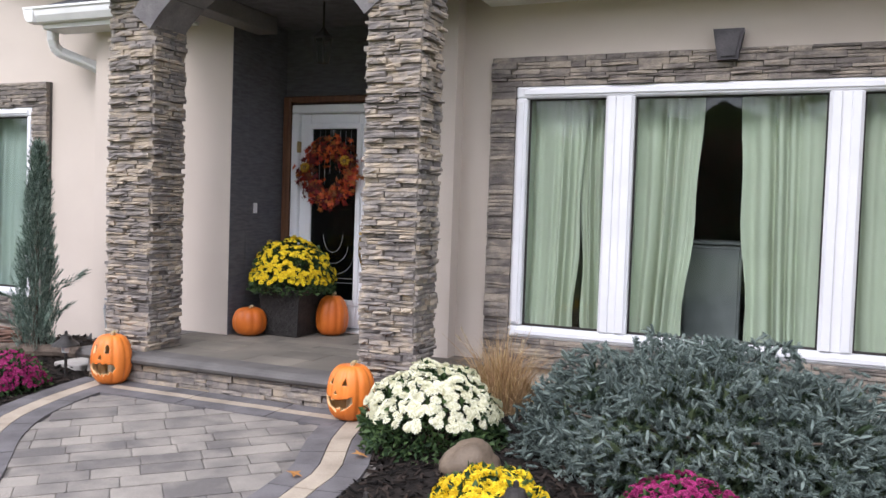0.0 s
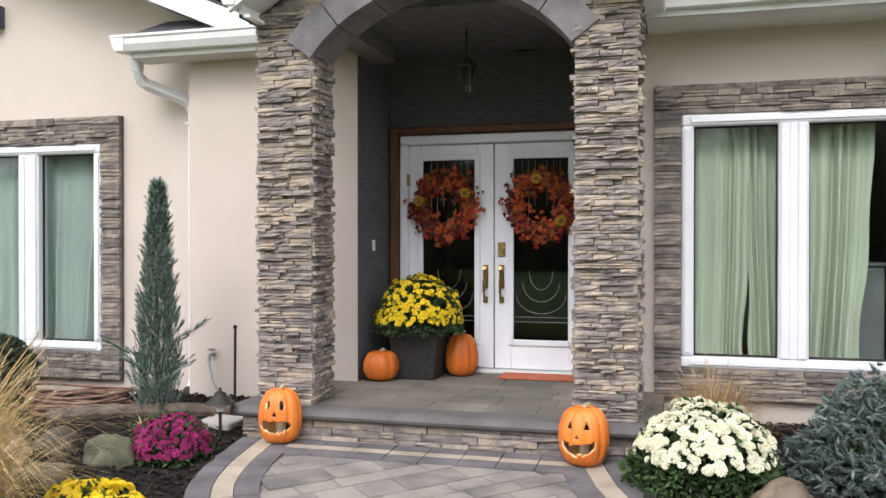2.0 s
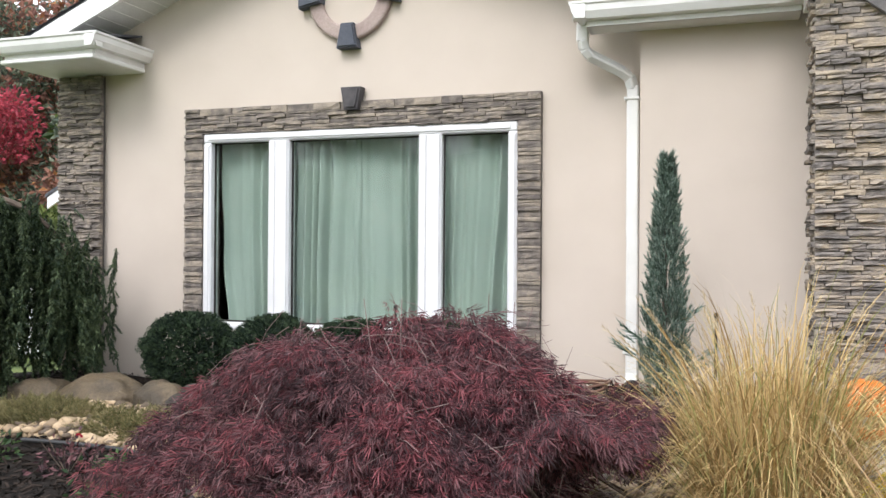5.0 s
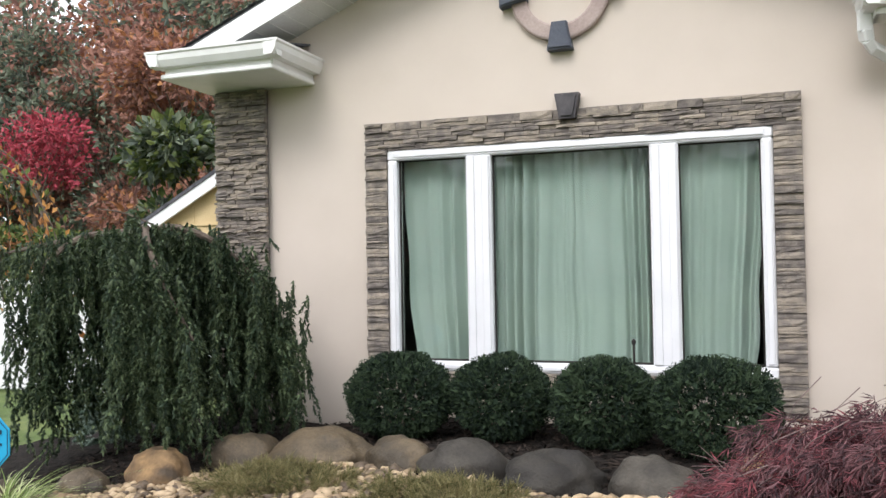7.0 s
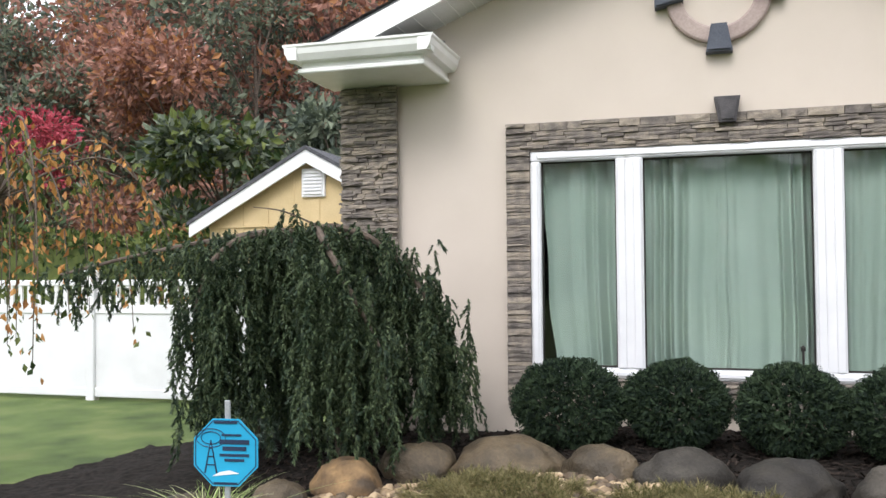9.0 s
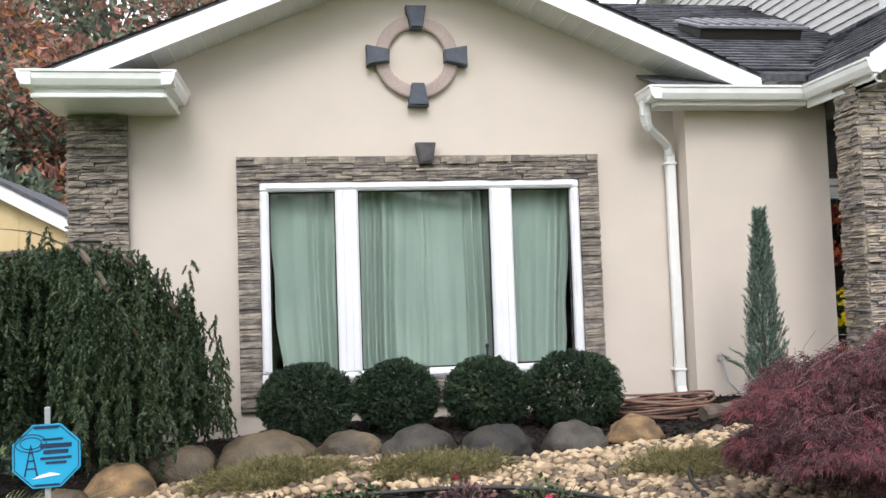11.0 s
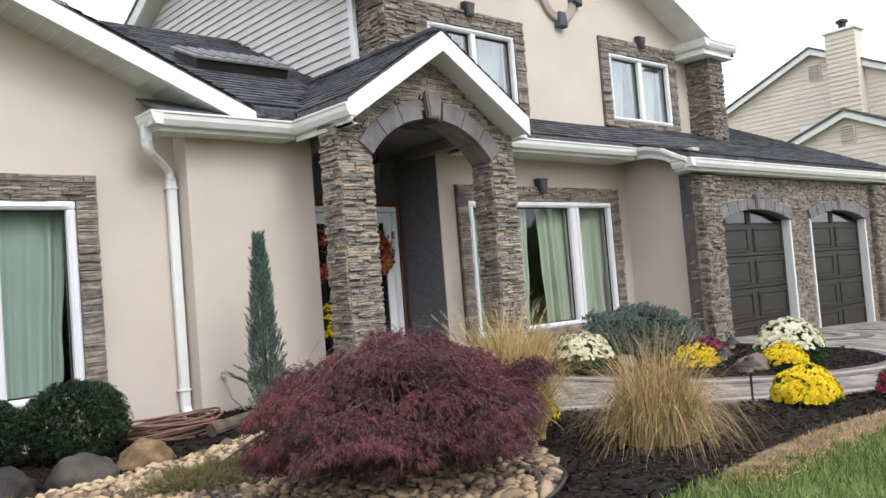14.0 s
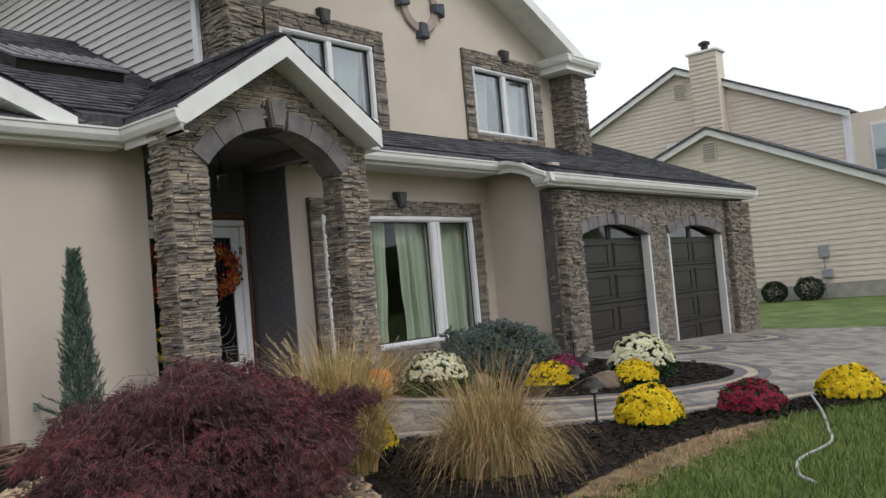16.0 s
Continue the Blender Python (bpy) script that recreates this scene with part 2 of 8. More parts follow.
M_gold = leaf_mat("gold_cloth_petal", (0.36, 0.19, 0.015), (0.62, 0.38, 0.04), c3=(0.48, 0.28, 0.025))
M_yellow = leaf_mat("yellow_petal", (0.72, 0.5, 0.008), (0.92, 0.76, 0.03), c3=(0.85, 0.66, 0.014), trans=0.3)
M_whitepetal = leaf_mat("white_petal", (0.68, 0.66, 0.44), (0.88, 0.87, 0.7), trans=0.3)
M_magenta = leaf_mat("magenta_petal", (0.20, 0.012, 0.075), (0.50, 0.05, 0.22), c3=(0.34, 0.025, 0.14), trans=0.3)
M_crimson = leaf_mat("crimson_petal", (0.16, 0.010, 0.030), (0.42, 0.035, 0.10), c3=(0.28, 0.018, 0.06), trans=0.3)
M_wreath = leaf_mat("autumn_leaf", (0.11, 0.012, 0.014), (0.58, 0.11, 0.03), c3=(0.3, 0.03, 0.022))
M_wreathdk = leaf_mat("brown_autumn_leaf", (0.10, 0.03, 0.015), (0.35, 0.12, 0.03))
M_creep = leaf_mat("creeping_juniper", (0.10, 0.098, 0.036), (0.28, 0.24, 0.115), c3=(0.175, 0.158, 0.066))
M_liriope = leaf_mat("variegated_blade", (0.16, 0.23, 0.06), (0.58, 0.62, 0.33), c3=(0.33, 0.40, 0.15))
M_rose = leaf_mat("rose_petal", (0.55, 0.02, 0.06), (0.80, 0.06, 0.12))
# Orange, russet and green woodland leaves are paled to stand in for distant mist.
M_orangeleaf = leaf_mat("misty_orange_foliage", (0.24, 0.1, 0.05), (0.46, 0.22, 0.09), c3=(0.34, 0.155, 0.065))
M_russet = leaf_mat("misty_russet_foliage", (0.19, 0.1, 0.08), (0.4, 0.205, 0.15), c3=(0.29, 0.145, 0.105))
M_redleaf = leaf_mat("red_foliage", (0.22, 0.03, 0.045), (0.5, 0.08, 0.11))
M_greenwood = leaf_mat("misty_green_woodland_leaf", (0.075, 0.095, 0.072), (0.2, 0.23, 0.155), c3=(0.13, 0.158, 0.105))
M_hedge = leaf_mat("hedge_leaf", (0.03, 0.055, 0.015), (0.14, 0.17, 0.045))
M_fallen = leaf_mat("fallen_leaf", (0.30, 0.13, 0.04), (0.55, 0.28, 0.09))


def glass_mat(name, tint, ior=1.5, rough=0.01):
    m = bpy.data.materials.new(name)
    m.use_nodes = True
    n, l = m.node_tree.nodes, m.node_tree.links
    n.remove(n["Principled BSDF"])
    tr, gl, lw, pw, ad, mx = (n.new("ShaderNode" + k) for k in ("BsdfTransparent", "BsdfGlossy", "LayerWeight", "Math", "Math", "MixShader"))
    tr.inputs[0].default_value = (*tint, 1)
    gl.inputs["Roughness"].default_value = rough
    lw.inputs[0].default_value = 0.5
    pw.operation, pw.inputs[1].default_value = "POWER", 4.0
    ad.operation, ad.inputs[1].default_value, ad.inputs[2].default_value = "MULTIPLY_ADD", 0.9, ((ior - 1) / (ior + 1)) ** 2
    l.new(lw.outputs["Facing"], pw.inputs[0])
    l.new(pw.outputs[0], ad.inputs[0])
    l.new(ad.outputs[0], mx.inputs[0])
    l.new(tr.outputs[0], mx.inputs[1])
    l.new(gl.outputs[0], mx.inputs[2])
    l.new(mx.outputs[0], n["Material Output"].inputs[0])
    return m


M_glass = glass_mat("window_glass", (0.90, 0.935, 0.915), 1.45)
M_glass_up = glass_mat("upper_window_glass", (0.80, 0.86, 0.88), 3.0)
M_glass_door = glass_mat("door_glass", (0.62, 0.66, 0.64), 1.5, 0.02)
M_beam = node_mat("greige_beam_paint", (0.15, 0.14, 0.138), (0.19, 0.178, 0.172), scale=3, rough=0.8, bump=0.1)
M_curtain = node_mat("sage_curtain", (0.345, 0.405, 0.365), (0.42, 0.475, 0.435), scale=2, rough=0.9, bump=0.1, bscale=300, fine=0.05)
M_curtain2 = node_mat("pale_green_curtain", (0.45, 0.485, 0.38), (0.52, 0.555, 0.445), scale=2, rough=0.9, bump=0.1, bscale=300, fine=0.05)


# ---- mesh helpers ----
class Acc:
    """Gathers vertices and faces of one mesh."""

    def __init__(self):
        self.v, self.f = [], []

    def add(self, verts, faces):
        k = len(self.v)
        self.v += [tuple(p) for p in verts]
        self.f += [tuple(i + k for i in q) for q in faces]
        return self

    def box(self, x0, x1, y0, y1, z0, z1, b=0.0, m=None):
        """A box, with chamfered edges where b > 0."""
        c = ((x0 + x1) / 2, (y0 + y1) / 2, (z0 + z1) / 2)
        h = (abs(x1 - x0) / 2, abs(y1 - y0) / 2, abs(z1 - z0) / 2)
        b = min(b, 0.45 * min(h))
        vs, fs = [], []
        sg = [(x, y, z) for x in (-1, 1) for y in (-1, 1) for z in (-1, 1)]
        if b <= 0:
            vs = [tuple(c[i] + s[i] * h[i] for i in range(3)) for s in sg]
            fs = [(0, 1, 3, 2), (4, 6, 7, 5), (0, 4, 5, 1), (2, 3, 7, 6), (0, 2, 6, 4), (1, 5, 7, 3)]
        else:
            idx = {}
            for s in sg:
                for a in range(3):
                    idx[s, a] = len(vs)
                    vs.append(tuple(c[i] + s[i] * (h[i] - (0 if i == a else b)) for i in range(3)))
            for a in range(3):
                o, p = [i for i in range(3) if i != a]
                for s in (-1, 1):
                    q = []
                    for u, w in ((-1, -1), (1, -1), (1, 1), (-1, 1)):
                        k = [0, 0, 0]
                        k[a], k[o], k[p] = s, u, w
                        q.append(idx[tuple(k), a])
                    fs.append(tuple(q))
                for u in (-1, 1):
                    for w in (-1, 1):
                        k0, k1 = [0, 0, 0], [0, 0, 0]
                        k0[a], k0[o], k0[p] = -1, u, w
                        k1[a], k1[o], k1[p] = 1, u, w
                        fs.append((idx[tuple(k0), o], idx[tuple(k1), o], idx[tuple(k1), p], idx[tuple(k0), p]))
            for s in sg:
                fs.append((idx[s, 0], idx[s, 1], idx[s, 2]))
        if m is not None:
            vs = [tuple(m @ Vector(p)) for p in vs]
        return self.add(vs, fs)

    def prism(self, pts, off):
        """A flat outline, given as places, pushed along off."""
        n = len(pts)
        top = [tuple(Vector(p) + Vector(off)) for p in pts]
        return self.add(list(pts) + top, [tuple(range(n)), tuple(range(2 * n - 1, n - 1, -1))] + [(i, (i + 1) % n, n + (i + 1) % n, n + i) for i in range(n)])

    def lathe(self, prof, at=(0, 0, 0), seg=24, ribs=0, depth=0.0, sx=1.0, sy=1.0):
        """A turned form: prof is rows of radius and height."""
        vs, fs = [], []
        for r, z in prof:
            for k in range(seg):
                a = 2 * math.pi * k / seg
                q = r * (1 - depth * (0.5 + 0.5 * math.cos(ribs * a)) ** 2) if ribs else r
                vs.append((at[0] + sx * q * math.cos(a), at[1] + sy * q * math.sin(a), at[2] + z))
        for i in range(len(prof) - 1):
            for k in range(seg):
                fs.append((i * seg + k, i * seg + (k + 1) % seg, (i + 1) * seg + (k + 1) % seg, (i + 1) * seg + k))
        fs.append(tuple(range(seg))[::-1])
        fs.append(tuple(range((len(prof) - 1) * seg, len(prof) * seg)))
        return self.add(vs, fs)

    def tube(self, pts, r, seg=8, taper=1.0):
        """A round bar along a line of places."""
        pts = [Vector(p) for p in pts]
        vs, fs, n = [], [], len(pts)
        for i, p in enumerate(pts):
            d = (pts[min(i + 1, n - 1)] - pts[max(i - 1, 0)]).normalized()
            u = d.cross(Vector((0, 0, 1)) if abs(d.z) < 0.9 else Vector((1, 0, 0))).normalized()
            w = d.cross(u)
            q = r * (1 + (taper - 1) * i / max(1, n - 1))
            for k in range(seg):
                a = 2 * math.pi * k / seg
                vs.append(tuple(p + q * (math.cos(a) * u + math.sin(a) * w)))
        for i in range(n - 1):
            for k in range(seg):
                fs.append((i * seg + k, i * seg + (k + 1) % seg, (i + 1) * seg + (k + 1) % seg, (i + 1) * seg + k))
        fs.append(tuple(range(seg))[::-1])
        fs.append(tuple(range((n - 1) * seg, n * seg)))
        return self.add(vs, fs)


def mesh_of(name, acc, material, smooth=False, fix=True):
    me = bpy.data.meshes.new(name)
    me.from_pydata(acc.v, [], acc.f)
    if fix and len(acc.f) < 30000:
        bm = bmesh.new()
        bm.from_mesh(me)
        bmesh.ops.recalc_face_normals(bm, faces=bm.faces)
        bm.to_mesh(me)
        bm.free()
    if smooth:
        me.polygons.foreach_set("use_smooth", [True] * len(me.polygons))
    me.materials.append(material)
    return me


def part(name, acc, material, parent=None, label="", smooth=False, fix=True):
    """One mesh object, in world places, under its thing or part."""
    ob = new(name, mesh_of(name, acc, material, smooth, fix))
    if parent is not None:
        ob.parent = parent
        ob.matrix_parent_inverse = world_of(parent).inverted()
    if label:
        ob["label"] = label
    return ob


def world_of(ob):
    m = ob.matrix_basis.copy()
    while ob.parent is not None:
        m = ob.parent.matrix_basis @ ob.matrix_parent_inverse @ m
        ob = ob.parent
    return m


def thing(name, at, label, category, group="", kind=""):
    ob = new(name)
    ob.empty_display_size = 0.1
    ob.location = at
    return tagged(ob, label, category, group, kind)


def setting(name, acc, material, label, smooth=False):
    return tagged(part(name, acc, material, None, label, smooth), label, name.split("_")[0], kind="structure")


def smooth01(a):
    a = min(1.0, max(0.0, a))
    return a * a * (3 - 2 * a)


def ground_z(x, y):
    """Height of the ground: it falls from the house towards the street."""
    z = 0.0 if y > 5 else -0.045 * (5 - max(y, -3.0))
    z -= 0.032 * smooth01((x + 5.6) / 0.6) * smooth01((-1.4 - x) / 1.0) * smooth01((y - 1.5) / 2.5)
    z -= 0.1 * smooth01((-6.0 - x) / 1.2)
    z -= 0.09 * smooth01((-9.7 - x) / 1.0)
    z -= 0.037 * min(7.0, max(0.0, x - 1.0))
    z -= 0.3 * smooth01((-11.8 - x) / 2.5) * smooth01((y - 2) / 4)
    z += 0.15 * smooth01((x - 9) / 10.0)
    return z


def curve_pts(ctrl, per=12, closed=False):
    """A smooth line through places in the plane."""
    out, n = [], len(ctrl)
    for i in range(n if closed else n - 1):
        p = [np.array(ctrl[(i + k) % n] if closed else ctrl[min(max(i + k, 0), n - 1)], float) for k in (-1, 0, 1, 2)]
        for s in range(per):
            t = s / per
            out.append(0.5 * (2 * p[1] + (p[2] - p[0]) * t + (2 * p[0] - 5 * p[1] + 4 * p[2] - p[3]) * t**2 + (3 * p[1] - p[0] - 3 * p[2] + p[3]) * t**3))
    if not closed:
        out.append(np.array(ctrl[-1], float))
    return out


EDGES = {}


def inside(x, y, poly):
    """Whether a place lies in a plan outline."""
    key = (len(poly), poly[0], poly[len(poly) // 2])
    if key not in EDGES:
        p = np.array([q[:2] for q in poly], float)
        q = np.roll(p, -1, 0)
        dy = q[:, 1] - p[:, 1]
        EDGES[key] = (p[:, 1], q[:, 1], p[:, 0] - p[:, 1] * (q[:, 0] - p[:, 0]) / np.where(dy == 0, 1, dy), (q[:, 0] - p[:, 0]) / np.where(dy == 0, 1, dy))
    ay, by, c, k = EDGES[key]
    return bool(np.count_nonzero(((ay > y) != (by > y)) & (x < c + k * y)) % 2)


# ---- scattering ----
def frames_of(N, rng):
    N = N / np.linalg.norm(N, axis=1, keepdims=True)
    R = rng.normal(size=N.shape)
    T = np.cross(N, R)
    T /= np.linalg.norm(T, axis=1, keepdims=True) + 1e-9
    return T, np.cross(N, T), N


def scatter(name, tv, tf, P, N, S, material, parent, rng, label="", kind="stuff", stretch=None):
    """Many copies of a small form, at P, standing along N, at sizes S, joined into one mesh."""
    T, B, N = frames_of(np.asarray(N, float), rng)
    tv, P, S = np.asarray(tv, float), np.asarray(P, float), np.asarray(S, float)[:, None, None]
    z = tv[None, :, 2:3] * (1 if stretch is None else np.asarray(stretch)[:, None, None])
    V = P[:, None] + S * (tv[None, :, 0:1] * T[:, None] + tv[None, :, 1:2] * B[:, None] + z * N[:, None])
    F = (np.asarray(tf)[None] + (np.arange(len(P)) * len(tv))[:, None, None]).reshape(-1, len(tf[0]))
    me = bpy.data.meshes.new(name)
    me.from_pydata(V.reshape(-1, 3).tolist(), [], F.tolist())
    me.materials.append(material)
    ob = new(name, me)
    if parent is not None:
        ob.parent = parent
        ob.matrix_parent_inverse = world_of(parent).inverted()
    if kind:
        ob["kind"] = kind
    if label:
        ob["label"] = label
    return ob


def leaf_form(w=0.35, fold=0.12):
    return [(0, 0, 0), (w / 2, fold, 0.5), (0, 0, 1), (-w / 2, fold, 0.5)], [(0, 1, 2), (0, 2, 3)]


def brush_form(n, length, r, rng, lean=0.5):
    """A shoot of thin needles round a stem along z, one unit long."""
    v, f = [], []
    for i in range(n):
        a, h = rng.uniform(0, 2 * math.pi), (i + 0.5) / n
        d = np.array([math.cos(a), math.sin(a), 0])
        side = np.array([-math.sin(a), math.cos(a), 0]) * r
        base = np.array([0, 0, h * 0.9])
        tip = base + d * length * (1 - 0.45 * h) + np.array([0, 0, lean * length])
        k = len(v)
        v += [base + side, base - side, tip]
        f.append((k, k + 1, k + 2))
    k = len(v)
    v += [(r, 0, 0), (-r, 0, 0), (0, 0, 0.95)]
    f.append((k, k + 1, k + 2))
    return v, f


def bloom_form(petals=11):
    """A small domed chrysanthemum bloom of two rows of petals."""
    v, f = [], []
    for row, (r0, r1, z0, z1, m) in enumerate(((0.12, 1.0, 0.12, 0.18, petals), (0.08, 0.72, 0.3, 0.42, petals - 2), (0.02, 0.36, 0.5, 0.6, 6))):
        for i in range(m):
            a = 2 * math.pi * (i + 0.5 * row) / m
            w = math.pi / m * 0.95
            k = len(v)
            v += [(r0 * math.cos(a), r0 * math.sin(a), z0), (0.8 * r1 * math.cos(a - w), 0.8 * r1 * math.sin(a - w), z1), (r1 * math.cos(a), r1 * math.sin(a), z1 - 0.1), (0.8 * r1 * math.cos(a + w), 0.8 * r1 * math.sin(a + w), z1)]
            f += [(k, k + 1, k + 2), (k, k + 2, k + 3)]
    return v, f


def ribbon_blades(roots, tips, heights, widths, rng, seg=5, droop=0.3, vary=0.25):
    """Arching blades from roots; tips are how far they lean out."""
    acc_v, acc_f = [], []
    for r, t, h, w in zip(roots, tips, heights, widths):
        side = np.array([-t[1], t[0], 0.0])
        side = side / (np.linalg.norm(side) + 1e-6) if np.linalg.norm(side) > 1e-4 else np.array([1.0, 0, 0])
        ang = rng.uniform(-0.9, 0.9)
        side = np.array([side[0] * math.cos(ang) - side[1] * math.sin(ang), side[0] * math.sin(ang) + side[1] * math.cos(ang), 0])
        k = len(acc_v)
        bend = droop + rng.uniform(-vary, vary)
        for i in range(seg + 1):
            s = i / seg
            p = np.array([r[0] + t[0] * s**1.8, r[1] + t[1] * s**1.8, r[2] + h * (s - bend * s**3)])
            q = w * (1 - 0.85 * s) / 2
            acc_v += [tuple(p + side * q), tuple(p - side * q)]
        for i in range(seg):
            acc_f.append((k + 2 * i, k + 2 * i + 1, k + 2 * i + 3, k + 2 * i + 2))
    return acc_v, acc_f


def dome_points(n, c, rx, ry, h, rng, lo=0.0, rough=0.08, inner=0.0):
    """Places and outward ways on an uneven dome over c."""
    d = rng.normal(size=(n * 3, 3))
    d /= np.linalg.norm(d, axis=1, keepdims=True)
    d = d[d[:, 2] > lo][:n]
    wob = np.array([1 + rough * (2 * noise.noise(Vector(q) * 2.6 + Vector(c)) + noise.noise(Vector(q) * 6.5)) for q in d])
    k = (1 - inner * rng.random(len(d)) ** 2) * wob
    P = np.array(c) + d * np.array([rx, ry, h]) * k[:, None]
    N = d / np.array([rx, ry, h])
    return P, N / np.linalg.norm(N, axis=1, keepdims=True)


# ---- ledge stone ----
RNG = np.random.default_rng(4)


def stone_form(rng):
    """A split-faced strip of stone one unit wide and high; its face looks along y."""
    v, f, nx, nz = [], [], 4, 3
    for j in range(nz):
        for i in range(nx):
            edge = i in (0, nx - 1) or j in (0, nz - 1)
            v.append((-0.5 + i / (nx - 1) + (0 if edge else rng.uniform(-0.1, 0.1)), (rng.uniform(0.78, 1.0) if edge else rng.uniform(0.86, 1.12)), -0.5 + j / (nz - 1) + (0 if edge else rng.uniform(-0.12, 0.12))))
    for j in range(nz - 1):
        for i in range(nx - 1):
            f.append((j * nx + i, j * nx + i + 1, (j + 1) * nx + i + 1, (j + 1) * nx + i))
    k = len(v)
    v += [(-0.5, 0, -0.5), (0.5, 0, -0.5), (0.5, 0, 0.5), (-0.5, 0, 0.5)]
    f += [(3, 2, 1, 0, k, k + 1), (k + 2, k + 1, 3, 7, 11), (8, 9, 10, 11, k + 2, k + 3), (0, 4, 8, k + 3, k)]
    f = [f[i] for i in range(len(f))]
    return v, f


STONES = [stone_form(RNG) for _ in range(14)]
STONE_MESH = {}
for mat_key in (M_stone, M_dstone):
    STONE_MESH[mat_key.name] = []
    for sv, sf in STONES:
        a = Acc().add(sv, sf)
        STONE_MESH[mat_key.name].append(mesh_of("ledge_stone", a, mat_key))


def veneer(owner, o, u, width, height, seed, material=None, far=None, single=True, keep=None, rows=(0.02, 0.047), lens=(0.07, 0.25), depth=(0.024, 0.052)):
    """Strips of stone over a face: o is its lower corner, u its way along; the face looks to the right of u."""
    rng = np.random.default_rng(seed)
    material, far = material or M_stone, far or M_stone_far
    u, o = Vector(u).normalized(), Vector(o)
    nrm = Vector((u.y, -u.x, 0))
    acc, v = Acc(), 0.0
    inv = world_of(owner).inverted()
    while v < height - 0.012:
        h = rng.uniform(*rows)
        if height - v - h < 0.025:
            h = height - v
        x = 0.0
        while x < width - 0.01:
            w = rng.uniform(*lens)
            if width - x - w < 0.07:
                w = width - x
            two = rng.random() < 0.3 and h > 0.04
            for hh, vv in (((h * 0.5, v), (h * 0.5, v + h * 0.5)) if two else ((h, v),)):
                cu, cv = x + w / 2, vv + hh / 2
                if keep is None or keep(cu, cv):
                    d = rng.uniform(*depth)
                    p = o + u * cu + Vector((0, 0, cv))
                    m = Matrix(((u.x * (w - 0.005), nrm.x * d, 0, p.x), (u.y * (w - 0.005), nrm.y * d, 0, p.y), (0, 0, hh - 0.004, p.z), (0, 0, 0, 1)))
                    k = int(rng.integers(14))
                    if single:
                        ob = new("ledge_stone", STONE_MESH[material.name][k])
                        ob.parent, ob.matrix_parent_inverse = owner, inv
                        ob.matrix_basis = m
                    else:
                        acc.add([m @ Vector(q) for q in STONES[k][0]], STONES[k][1])
            x += w
        v += h
    if acc.v:
        part("ledge_stone_face", acc, far, owner)["kind"] = "stuff"


# ---- ground ----
def ground_sheet():
    xs = sorted({*np.arange(-14, 10.01, 0.4).round(3), *np.arange(-80, -14, 6.0), *np.arange(10, 130, 5.0)})
    ys = sorted({*np.arange(-6, 9.01, 0.4).round(3), *np.arange(-80, -6, 6.0), *np.arange(9, 140, 6.0)})
    a = Acc()
    a.add([(x, y, ground_z(x, y) - 0.022) for y in ys for x in xs], [(j * len(xs) + i, j * len(xs) + i + 1, (j + 1) * len(xs) + i + 1, (j + 1) * len(xs) + i) for j in range(len(ys) - 1) for i in range(len(xs) - 1)])
    return tagged(part("ground", a, M_lawn, None, "", True), "green lawn ground sloping towards the street", "ground", kind="structure")


ground_sheet()

# Outlines in the plan: the walkway and drive, and the planting beds.
WALK_FRONT = curve_pts([(-5.0, 4.98), (-4.93, 4.45), (-4.80, 3.98), (-4.55, 3.55), (-4.15, 3.1), (-3.3, 2.2), (-2.3, 1.42), (-0.95, 0.66), (0.6, 0.0), (3.0, -0.7), (6.0, -1.2)])
ISLAND = curve_pts([(-2.48, 4.98), (-2.36, 4.55), (-2.16, 4.05), (-2.10, 3.55), (-1.95, 3.05), (-1.5, 2.5), (-0.95, 2.2), (-0.35, 2.03), (0.25, 2.08), (0.72, 2.45), (0.95, 2.95), (1.0, 3.6), (1.05, 4.3), (1.15, 4.9)])
PAVED = [tuple(p) for p in WALK_FRONT] + [(9.5, -1.6), (9.9, 1.0), (9.0, 4.0), (8.6, 5.15), (1.15, 5.15)] + [tuple(p) for p in ISLAND[::-1]]
LAWN_EDGE = curve_pts([(-14.0, 1.9), (-12.4, 2.6), (-11.0, 2.9), (-9.6, 2.55), (-8.4, 2.1), (-7.2, 1.5), (-6.3, 1.0), (-5.5, 0.98), (-4.6, 1.06), (-3.6, 1.06), (-2.67, 0.92), (-1.93, 0.66), (-1.2, 0.3), (0.0, -0.3), (2.0, -1.0)])


def draped(poly, step, lift):
    """A sheet over a plan outline that follows the ground."""
    a = Acc()
    xs, ys = [p[0] for p in poly], [p[1] for p in poly]
    nx, ny = int((max(xs) - min(xs)) / step) + 1, int((max(ys) - min(ys)) / step) + 1
    idx = {}

    def vid(i, j):
        if (i, j) not in idx:
            x, y = min(xs) + i * step, min(ys) + j * step
            idx[i, j] = len(a.v)
            a.v.append((x, y, ground_z(x, y) + lift(x, y)))
        return idx[i, j]

    for i in range(nx):
        for j in range(ny):
            if inside(min(xs) + (i + 0.5) * step, min(ys) + (j + 0.5) * step, poly):
                a.f.append((vid(i, j), vid(i + 1, j), vid(i + 1, j + 1), vid(i, j + 1)))
    return a


